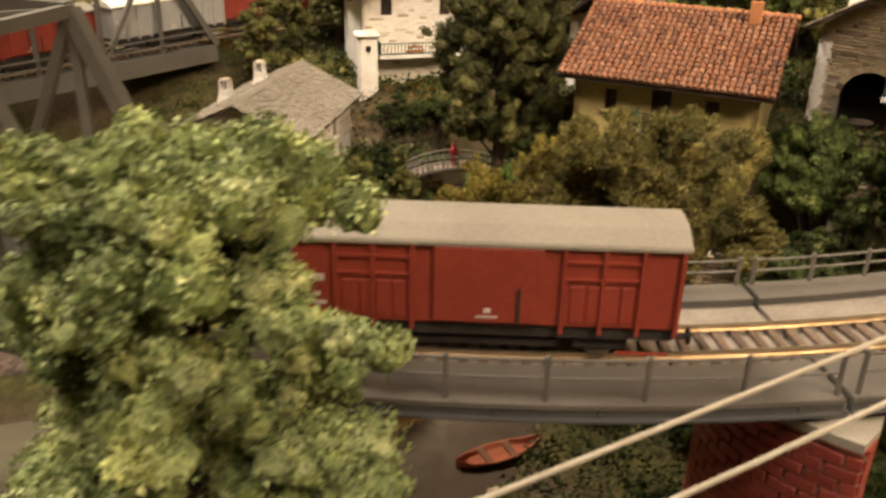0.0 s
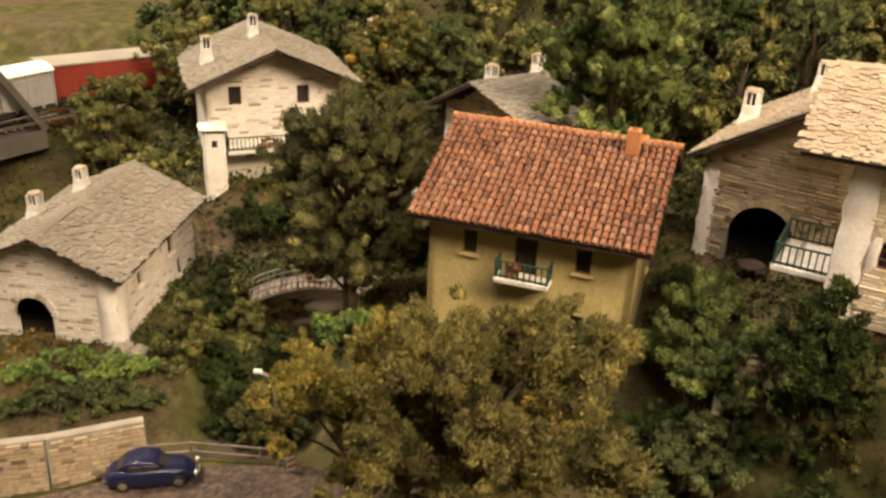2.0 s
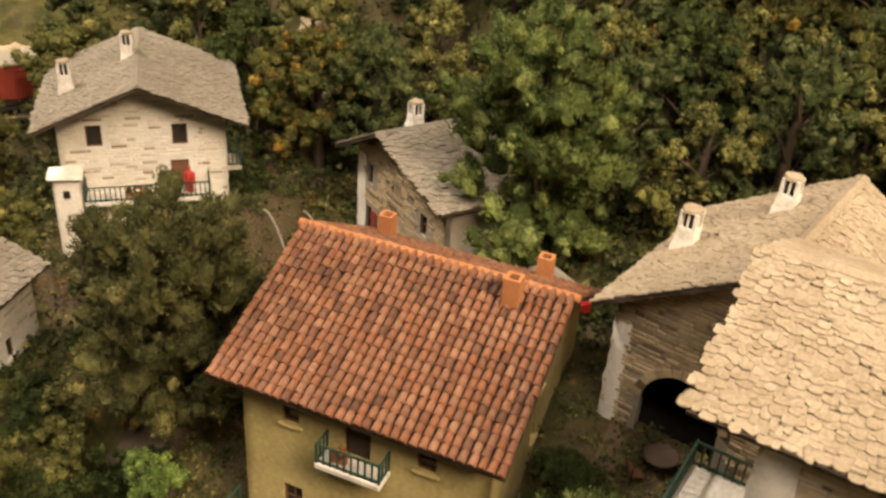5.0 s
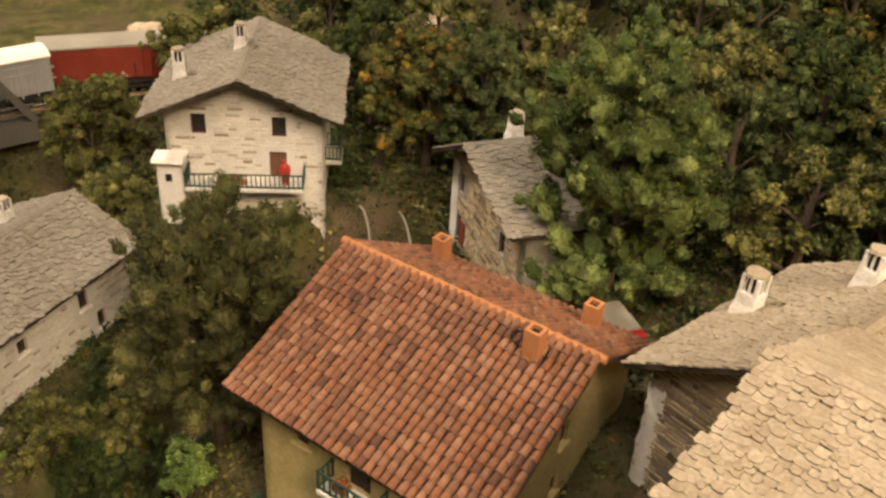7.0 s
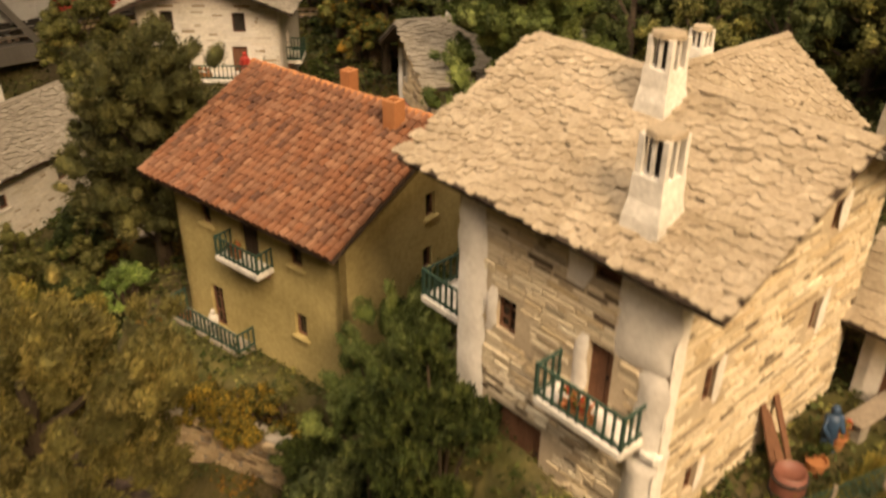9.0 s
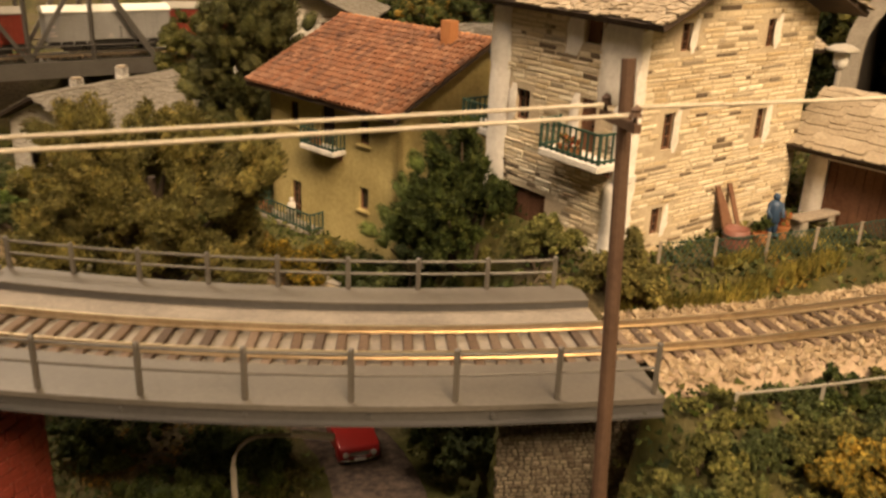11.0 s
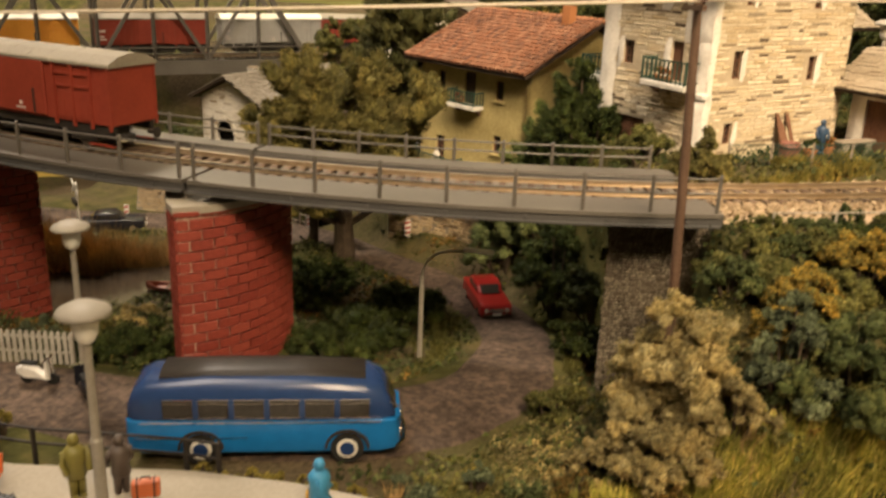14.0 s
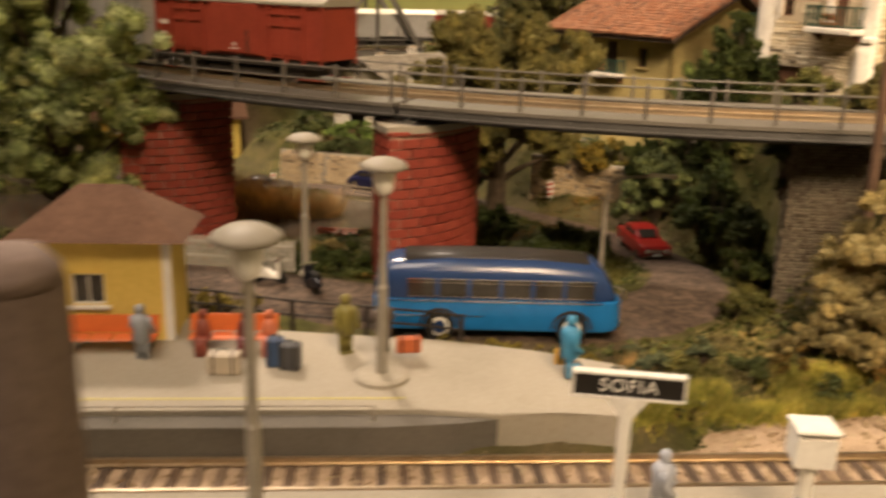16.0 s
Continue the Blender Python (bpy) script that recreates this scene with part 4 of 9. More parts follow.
# ---- the tall stone house beside the line ----
def tall_house():
    w, d, z0, z1 = 8.35, 11.1, 7.0, 17.2
    h = thing("house", 25.71, 45.56, 0, -34.2, "tall house of golden rubble stone with a slab roof", "house")
    holes = {"front": [(1.8, 2.65, 12.45, 13.75), (5.55, 6.45, 11.95, 14.05), (1.7, 4.05, 7.1, 9.55), (5.5, 6.45, 16.15, 17.1)],
             "right": [(1.75, 2.4, 12.3, 13.75), (7.75, 8.4, 12.0, 13.35), (1.7, 2.35, 8.8, 9.95), (7.5, 8.1, 15.9, 17.05), (2.15, 2.75, 16.05, 17.1)]}
    ws = walls(h, w, d, z0, z1, "mortar", holes, "x", 19.5)
    f, r = ws["front"], ws["right"]
    window(f, *holes["front"][0], (1, 2))
    door(f, *holes["front"][1], "wood_brown", 3)
    door(f, *holes["front"][2], "wood_brown", 6)
    door(f, *holes["front"][3], "wood_brown", 3)
    for o in holes["right"]:
        window(r, *o, (1, 2))
    bare = lambda x, z: x < 1.2 or x > 7.55 or (z > 14.3 and x > 6.55) or (z > 15.6 and 4.5 < x < 5.5)
    lay_stones(f, w, z0, z1, holes["front"], "stone", 0.2, 0.8, 0.05, 300, bare)
    lay_stones(r, d, z0, z1, holes["right"], "stone", 0.2, 0.85, 0.05, 300, lambda x, z: x < 0.35, (5.55, 19.5))
    plaster_strip(f, -0.02, 1.3, z0, z1, seed=1)
    plaster_strip(f, 6.4, w + 0.02, 14.0, z1, seed=2)
    plaster_strip(f, 7.35, w + 0.02, 10.9, 14.3, seed=23)
    plaster_strip(f, 4.5, 5.45, 15.6, z1, seed=22)
    plaster_strip(f, 7.2, w + 0.02, z0 - 0.2, 11.3, seed=3, out=0.3)
    plaster_strip(r, -0.02, 0.5, z0 - 0.2, z1, seed=4)
    for k, o in enumerate(holes["front"][:2]):
        plaster_strip(f, o[0] - 0.5, o[0], o[2] - 0.3, o[3] + 0.2, seed=5 + k)
    for k, o in enumerate(holes["right"]):
        plaster_strip(r, o[1], o[1] + 0.4, o[2] - 0.2, o[3] + 0.2, seed=9 + k, out=0.1)
    balcony(f, 4.5, 7.85, 11.95, 1.1, "white_stone", "green_paint", 1.15)
    balcony(ws["left"], 6.9, 10.65, 11.35, 2.5, "white_stone", "green_paint", 1.05)
    door(ws["left"], 8.3, 9.5, 11.35, 13.6, "wood_brown", 3, -0.13)
    gable_roof(h, -2.15, w + 1.5, -0.8, d + 1.2, 17.3, 20.0, "x", "slab", 300, 5.55, (0.34, 0.23))
    chimney(h, 6.5, 0.85, 18.1, 2.6, 1.0)
    chimney(h, 3.85, 4.4, 19.6, 2.2, 0.95)
    bm = B()
    box(bm, w - 0.6, w + 0.1, -0.2, 0.5, 11.2, 11.62, 0.1)
    part("corner_stone", bm, M["white_stone"], h)
    return h


tall_house()


def stone_shed():
    """The lean-to behind the tall house, with plank doors under a slab roof."""
    h = thing("shed", 39.5, 49.9, 0, -30, "low stone shed with plank doors beside the tall house", "shed")
    holes = {"front": [(0.9, 4.2, 8.0, 11.0)]}
    ws = walls(h, 5.4, 5.5, 7.8, 11.6, "plaster_white", holes, "x", 13.2)
    door(ws["front"], *holes["front"][0], "wood_brown", 8)
    gable_roof(h, -0.9, 6.3, -1.0, 6.3, 11.5, 13.6, "x", "slab")
    return h


stone_shed()


def arch_house():
    """The low house behind, its gable open in a wide arch."""
    z0, z1 = 6.0, 13.2
    h = thing("house", 23.4, 58.4, 0, -39, "grey rubble stone house with a wide dark archway", "house")
    n, cx, rad, z_arch = 14, 3.7, 1.85, 8.75
    steps = []
    for k in range(n):
        a0, a1 = math.pi / 2 * k / n, math.pi / 2 * (k + 1) / n
        c = math.cos((a0 + a1) / 2)
        steps.append((cx - rad * c, cx + rad * c, z_arch + rad * math.sin(a0), z_arch + rad * math.sin(a1)))
    holes = {"front": [(cx - rad, cx + rad, z0 + 0.2, z_arch)] + steps}
    w, d = 8.0, 10.6
    ws = walls(h, w, d, z0, z1, "mortar_grey", holes, "y", 13.3)
    bm = B()
    prism(bm, [(0, z1), (w, z1), (w, 15.4), (6.0, 16.7)], 0.0, 0.4, "y")
    part("gable", bm, M["mortar_grey"], h)
    for ob in h.children:
        ob.matrix_basis = Matrix.Translation((0.9 * U, 0.9 * U, 0)) @ ob.matrix_basis
    lay_stones(ws["front"], w, z0, z1 + 2.0, holes["front"], "stone_grey", 0.22, 0.7, 0.07, 260, lambda x, z: z > 13.2 + x * 0.57)
    lay_stones(ws["left"], d, z0, z1, [], "stone_grey", 0.32, 1.0, 0.07, 0)
    for k in range(15):
        bm = B()
        a = math.pi * (k + 0.5) / 15
        prism(bm, [(cx + (rad + o) * math.cos(a + e), z_arch + (rad + o) * math.sin(a + e)) for o, e in ((0.0, -0.1), (0.4, -0.09), (0.4, 0.09), (0.0, 0.1))], -0.1, 0.05, "y")
        part("arch_stone", bm, M["stone_grey"], ws["front"])
    plaster_strip(ws["front"], -0.05, 0.9, z0, z1 - 1.0, "plaster_white", seed=21)
    gable_roof(h, 0.0, 11.6, 0.0, 12.4, 13.0, 17.2, "y", "slab", 0, 6.9, (0.34, 0.23), 14.3)
    chimney(h, 1.4, 6.2, 13.9, 2.0, 0.95)
    chimney(h, 4.6, 9.3, 15.7, 1.9, 0.9)
    return h


arch_house()


def barn():
    """The small stone barn with an arched doorway in its gable."""
    w, d, z0, z1, rg = 9.0, 12.6, -2.6, 3.6, 5.9
    h = thing("barn", -19.3, 63.2, 0, -11, "small whitewashed stone barn with an arched doorway", "barn")
    n, cx, rad, za = 7, 3.3, 1.25, 0.2
    steps = []
    for k in range(n):
        a0, a1 = math.pi / 2 * k / n, math.pi / 2 * (k + 1) / n
        c = math.cos((a0 + a1) / 2)
        steps.append((cx - rad * c, cx + rad * c, za + rad * math.sin(a0), za + rad * math.sin(a1)))
    holes = {"front": [(cx - rad, cx + rad, z0 + 0.1, za)] + steps, "right": [(8.0, 8.8, 1.2, 2.5), (3.0, 3.7, 1.2, 2.2), (9.3, 10.0, -1.0, 0.3)]}
    ws = walls(h, w, d, z0, z1, "mortar_white", holes, "y", 5.6)
    for o in holes["right"]:
        window(ws["right"], *o, (0, 0), "plaster_white")
    lay_stones(ws["front"], w, z0, z1, holes["front"], "stone_white", 0.22, 0.7, 0.05, 200, None, (4.5, 5.6))
    lay_stones(ws["right"], d, z0, z1, holes["right"], "stone_white", 0.22, 0.7, 0.05, 100)
    # stone ring round the arch
    for k in range(12):
        bm = B()
        a = math.pi * (k + 0.5) / 12
        c, s = math.cos(a), math.sin(a)
        q = [(cx + (rad + o) * math.cos(a + e), za + (rad + o) * math.sin(a + e)) for o, e in ((0.02, -0.12), (0.42, -0.11), (0.42, 0.11), (0.02, 0.12))]
        prism(bm, q, -0.12, 0.05, "y")
        part("arch_stone", bm, M["stone_white"], ws["front"])
    plaster_strip(ws["front"], 7.6, w + 0.02, z0, z1 - 0.4, "plaster_white", 0.3, 31)
    plaster_strip(ws["right"], -0.02, 1.2, z0, z1 - 0.6, "plaster_white", 0.25, 32)
    gable_roof(h, -0.9, w + 0.9, -0.9, d + 0.9, 3.5, 6.0, "y", "slab_grey", 0, None, (0.34, 0.24))
    chimney(h, 0.7, 6.2, 4.3, 1.7, 0.9)
    chimney(h, 2.2, 9.8, 5.0, 1.7, 0.85)
    return h


barn()


def white_house():
    w, d, z0, z1 = 10.6, 10.2, 0.5, 11.0
    h = thing("house", -7.5, 79.8, 0, 15.0, "white stone house with a long green railed balcony", "house")
    holes = {"front": [(1.75, 2.75, 9.1, 10.6), (7.15, 8.15, 9.0, 10.5), (6.9, 8.1, 5.9, 7.9), (4.0, 5.0, 1.6, 3.2)], "right": [(3.5, 4.5, 5.9, 7.9), (2.0, 2.6, 2.6, 4.0)]}
    ws = walls(h, w, d, z0, z1, "mortar_white", holes, "y", 13.1)
    f = ws["front"]
    for o in (0, 1, 3):
        window(f, *holes["front"][o], (0, 0))
    door(f, *holes["front"][2], "wood_brown", 3)
    door(ws["right"], *holes["right"][0], "wood_brown", 3)
    window(ws["right"], *holes["right"][1], (0, 0))
    lay_stones(f, w, z0, z1, holes["front"], "stone_white", 0.24, 0.8, 0.05, 300, None, (5.3, 13.1))
    plaster_strip(ws["right"], -0.02, 1.0, z0, z1, "plaster_white", 0.1, 41)
    balcony(f, 1.3, 9.4, 5.9, 1.8, "white_stone", "green_paint", 1.05)
    balcony(ws["right"], 2.8, 5.4, 5.9, 1.2, "white_stone", "green_paint", 1.05)
    bm = B()
    box(bm, -0.5, 1.2, -1.6, 0.1, z0, 7.5, 0.15)
    box(bm, -0.8, 1.4, -1.9, 0.1, 7.5, 7.85, 0.15)
    jitter(bm, 0.12, 0.7)
    annex = part("annex", bm, M["plaster_white"], h)
    bm = B()
    box(bm, 0.1, 0.5, -1.7, -1.5, 6.3, 6.8)
    part("annex_window", bm, M["dark"], annex)
    gable_roof(h, -1.4, w + 1.5, -1.7, d + 1.0, 10.85, 13.7, "y", "slab_grey", 0, None, (0.34, 0.24))
    chimney(h, 0.64, 3.6, 11.9, 2.0, 0.9)
    chimney(h, 4.65, 5.4, 13.4, 1.8, 0.85)
    return h


white_house()


def back_house():
    w, d, z0, z1 = 12.0, 10.5, 0.5, 8.5
    h = thing("house", 11.7, 84.3, 0, -60, "weathered grey stone house half behind a tree", "house")
    holes = {"front": [(1.6, 2.3, 6.4, 7.9), (1.4, 2.3, 2.6, 4.6), (9.0, 9.8, 6.0, 7.5), (8.6, 9.6, 2.0, 4.0)]}
    ws = walls(h, w, d, z0, z1, "mortar_grey", holes, "y", 10.9)
    f = ws["front"]
    for o in holes["front"]:
        window(f, *o, (0, 1))
    bm = B()
    prism(bm, [(1.0, z1), (w, z1), (w, 9.7), (5.0, 11.3)], 0.02, 0.38, "y")
    part("gable", bm, M["mortar_grey"], h)
    bm = B()
    box(bm, 2.35, 3.2, -0.12, 0.0, 2.6, 4.6, 0.02)
    part("shutter", bm, gloss("faded red paint", (0.22, 0.045, 0.03), 0.6), f)
    lay_stones(f, w, z0, z1 + 2.0, holes["front"], "stone_grey", 0.26, 0.8, 0.06, 200, lambda x, z: z > 8.7 + x * 0.4 or z > 11.5 - (x - 4) * 0.25)
    plaster_strip(f, -0.02, 1.3, z0, z1, "plaster_white", 0.1, 51)
    gable_roof(h, -1.3, w + 1.3, -1.2, d + 1.0, 8.3, 11.6, "y", "slab_grey", 0, 5.0, (0.4, 0.27), 9.6)
    chimney(h, 0.9, 4.0, 9.7, 2.0, 0.95)
    chimney(h, 3.1, 7.2, 10.8, 2.0, 0.9)
    return h


back_house()

# ---- the curved railway bridge ----
DECK = 8.0           # front ledge of the bridge
BED = 7.78           # bed of the track, a step lower
TRACK = 60.7        # the line's distance from the centre of its curve


def ring(bm, r0, r1, z0, z1, a0, a1, step=1.5):
    """A curved bar of rectangular section along the line."""
    n = max(2, int(abs(a1 - a0) / step))
    rows = []
    for i in range(n + 1):
        a = a0 + (a1 - a0) * i / n
        rows.append([bm.verts.new(arc(r, a, z)) for r, z in ((r0, z0), (r1, z0), (r1, z1), (r0, z1))])
    for p, q in zip(rows, rows[1:]):
        for k in range(4):
            bm.faces.new((p[k], p[(k + 1) % 4], q[(k + 1) % 4], q[k]))
    bm.faces.new(rows[0][::-1])
    bm.faces.new(rows[-1])


def bridge_span(a0, a1, label):
    s = thing("bridge_span", 0, 0, 0, 0, label, "bridge", "bridge spans")
    g = 0.12
    bm = B()
    ring(bm, 62.1, 64.4, DECK - 0.18, DECK, a0 + g, a1 - g)
    part("deck", bm, M["steel_grey"], s)
    bm = B()
    ring(bm, 57.9, 62.095, BED - 0.4, BED, a0 + g, a1 - g)
    part("track_bed", bm, M["steel_bed"], s)
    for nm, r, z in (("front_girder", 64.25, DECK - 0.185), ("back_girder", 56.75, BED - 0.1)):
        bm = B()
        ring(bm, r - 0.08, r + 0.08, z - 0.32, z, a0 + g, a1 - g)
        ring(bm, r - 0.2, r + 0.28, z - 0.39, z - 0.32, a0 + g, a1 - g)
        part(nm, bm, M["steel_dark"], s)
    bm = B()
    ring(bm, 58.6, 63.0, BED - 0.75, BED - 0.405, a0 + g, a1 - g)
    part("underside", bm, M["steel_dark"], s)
    # upright face in the darker steel: its shade is put into the colour
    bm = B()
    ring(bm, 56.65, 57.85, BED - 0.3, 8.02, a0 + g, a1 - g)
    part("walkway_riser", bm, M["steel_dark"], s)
    bm = B()
    ring(bm, 56.6, 57.895, 8.021, 8.09, a0 + g, a1 - g)
    part("walkway", bm, M["steel_grey"], s)
    n = round((a1 - a0) / 2.72)
    for nm, r, z in (("front", 64.15, DECK), ("back", 56.75, 8.09)):
        tall = 1.55 if nm == "front" else 1.12
        for i in range(n + 1):
            a = a0 + 0.33 + (a1 - a0 - 0.66 - (0.75 if nm == "back" and a1 > 20 else 0)) * i / n
            bm = B()
            x, y, zz = arc(r, a, z)
            box(bm, x - 0.075, x + 0.075, y - 0.075, y + 0.075, zz + 0.002, zz + tall, 0.02)
            lathe(bm, [(0.095, 0), (0.095, 0.06), (0.0, 0.12)], x, y, zz + tall, 8)
            part("rail_post", bm, M["steel_grey"], s)
        for h in (tall * 0.54, tall * 0.95):
            bm = B()
            tube(bm, [arc(r, a0 + 0.3 + (a1 - a0 - 0.6 - (0.75 if nm == "back" and a1 > 20 else 0)) * k / 30, z + h) for k in range(31)], 0.05, 6)
            part("handrail", bm, M["steel_grey"], s)
    n = int((a1 - a0) / 2.7)
    for i in range(n):
        a = a0 + (a1 - a0) * (i + 0.5) / n
        bm = B()
        p, q = Vector(arc(64.33, a, DECK - 0.34)), Vector(arc(64.42, a, DECK - 0.34))
        tube(bm, [p, q], 0.07, 6)
        part("rivet", bm, M["steel_dark"], s)
    return s


bridge_span(-11.5, 8.6, "curved grey steel bridge span with railings both sides")
bridge_span(8.6, 29.9, "curved grey steel bridge span ending on the stone abutment")


def railway(name, line, label, sleeper_gap=0.7, gauge=1.75, sleeper_len=2.7, height=0.0, most=300):
    """Sleepers and two rails along a line of points."""
    t = thing(name, 0, 0, 0, 0, label, "railway track")
    line = [Vector(p) for p in line]
    dist = [0.0]
    for p, q in zip(line, line[1:]):
        dist.append(dist[-1] + (q - p).length)

    def at(s):
        i = max(k for k in range(len(dist) - 1) if dist[k] <= s or k == 0)
        f = (s - dist[i]) / (dist[i + 1] - dist[i])
        return line[i].lerp(line[i + 1], f), (line[i + 1] - line[i]).normalized()
    bm = B()
    box(bm, -sleeper_len / 2, sleeper_len / 2, -0.15, 0.15, 0.0, 0.16, 0.03)
    me = finish("sleeper", bm, M["sleeper"])
    n = int(dist[-1] / sleeper_gap)
    for i in range(n):
        p, d = at((i + 0.5) * sleeper_gap)
        ob = new("sleeper", me)
        ob.parent = t
        ob.matrix_basis = pose(p.x * U, p.y * U, (p.z + height) * U, 0, 0, math.degrees(math.atan2(d.y, d.x)) + 90 + rng.uniform(-2, 2))
    for off in (-gauge / 2, gauge / 2):
        bm = B()
        rows = []
        for i, p in enumerate(line):
            d = (line[min(i + 1, len(line) - 1)] - line[max(i - 1, 0)]).normalized()
            side = Vector((d.y, -d.x, 0))
            c = p + side * off + Vector((0, 0, height + 0.165))
            rows.append([bm.verts.new(c + side * x + Vector((0, 0, z))) for x, z in ((-0.12, 0), (0.12, 0), (0.12, 0.04), (0.035, 0.06), (0.055, 0.24), (-0.055, 0.24), (-0.035, 0.06), (-0.12, 0.04))])
        for a, b in zip(rows, rows[1:]):
            for k in range(8):
                bm.faces.new((a[k], a[(k + 1) % 8], b[(k + 1) % 8], b[k]))
        part("rail", bm, M["rail"], t)
    return t


railway("curved_track", [arc(TRACK, a, BED + 0.01) for a in np.arange(-12, 64, 1.5)], "curved single track on dark sleepers")


def pier(angle, label):
    """A lens-shaped brick pier, its point towards the open side."""
    p = thing("bridge_pier", 0, 0, 0, 0, label, "pier", "brick bridge piers")
    ang = radians(angle)
    fx, fy = math.sin(ang), -math.cos(ang)          # outward
    sx, sy = math.cos(ang), math.sin(ang)           # to the right
    half, long, mid = 2.6, 5.5, 60.0
    R = (half * half + long * long) / (2 * half)

    def outline(grow=0.0):
        pts = []
        top = math.asin(long / R)
        for sgn in (1, -1):
            for k in range(12):
                t = -top + 2 * top * k / 12
                u, v = R * math.sin(t) * sgn, (R * math.cos(t) - (R - half) + grow) * sgn
                if u > -0.7:
                    pts.append((u, v))
        return [(CX + fx * (mid + u) + sx * v, CY + fy * (mid + u) + sy * v) for u, v in pts]
    bm = B()
    prism(bm, outline(-0.07), -5.0, 6.65)
    core = part("core", bm, M["brick_joint"], p)
    bm = B()
    prism(bm, outline(0.12), 6.65, 7.0)
    part("cap", bm, M["concrete"], p)
    # bricks, course by course round the outline
    top = math.asin(long / R)
    per_side = 2 * top * R
    bw, bh = 1.12, 0.5
    course, z = 0, -3.6
    kinds = []
    for k in range(3):
        b = B()
        box(b, -0.5, 0.5, -0.5, 0.5, -0.5, 0.5, 0.06)
        kinds.append(finish("brick", b, M["brick"]))
    count = 0
    while z < 6.6:
        for sgn in (1, -1):
            d = 0.0
            first = True
            while True:
                wd = bw * 0.5 if first and course % 2 else bw
                first = False
                left = R * (top - math.asin(-0.7 / R)) - d
                if left < 0.2:
                    break
                wd = min(wd, left)
                t = top - (d + wd / 2) / R
                u, v = R * math.sin(t), (R * math.cos(t) - (R - half)) * sgn
                nx, ny = math.sin(t), math.cos(t) * sgn
                wx, wy = fx * nx + sx * ny, fy * nx + sy * ny
                deep = min(0.5, abs(v) * 0.9 + 0.05)
                ob = new("brick", kinds[(count + course) % 3])
                ob.parent = p
                x, y = CX + fx * (mid + u) + sx * v, CY + fy * (mid + u) + sy * v
                off = deep * 0.5 - 0.06
                ob.matrix_basis = pose((x - wx * off) * U, (y - wy * off) * U, (z + bh / 2) * U, 0, 0, math.degrees(math.atan2(wy, wx)) + 90) @ Matrix.Diagonal((wd - 0.085, deep + rng.uniform(-.015, .015), min(bh, 6.65 - z) - 0.05, 1))
                count += 1
                d += wd
        z += bh
        course += 1
    return p


pier(8.75, "red brick bridge pier with pale joints and a concrete cap")
pier(-7.3, "red brick bridge pier in the shade of the deck")


M["stone_rough"] = pieces("rough dark abutment stones", [(0.24, 0.20, 0.145), (0.19, 0.155, 0.11), (0.28, 0.235, 0.175), (0.11, 0.088, 0.06), (0.22, 0.185, 0.135)], island=True)
M["mortar_dark"] = mottled("dark earthy mortar", (0.07, 0.055, 0.038), (0.17, 0.14, 0.10), 0.6, 8)


def abutment():
    p = thing("bridge_abutment", 0, 0, 0, 0, "rough grey stone abutment carrying the bridge end", "abutment")
    q = [(30.7, 31.5, 0), (35.8, 33.9, 0), (34.4, 38.0, 0), (29.9, 36.2, 0)]
    bm = B()
    prism(bm, [(a[0], a[1]) for a in q], -3.5, 6.9)
    core = part("core", bm, M["mortar_dark"], p)
    verts, faces = [], []
    sides = [(q[3], q[0]), (q[0], q[1])]
    base = STONES["stone_grey"]
    for a, b in sides:
        L = math.hypot(b[0] - a[0], b[1] - a[1])
        dx, dy = (b[0] - a[0]) / L, (b[1] - a[1]) / L
        z = -3.0
        while z < 6.8:
            h = rng.uniform(0.12, 0.2)
            x = rng.uniform(-0.2, 0)
            while x < L - 0.1:
                w = rng.uniform(0.13, 0.34)
                me = rng.choice(base)
                b0 = len(verts)
                pr = rng.uniform(0.05, 0.14)
                for v in me.vertices:
                    u, o, t = x + v.co.x * 100 * (w - 0.06), -v.co.y * 100 * pr, z + v.co.z * 100 * (h - 0.05)
                    verts.append((a[0] + dx * u + dy * o, a[1] + dy * u - dx * o, t))
                faces += [[b0 + k for k in f.vertices] for f in me.polygons]
                x += w
            z += h
    tagged(part("stonework", pydata("stonework", verts, faces, M["stone_rough"]), None, core), kind="stuff")
    return p


abutment()


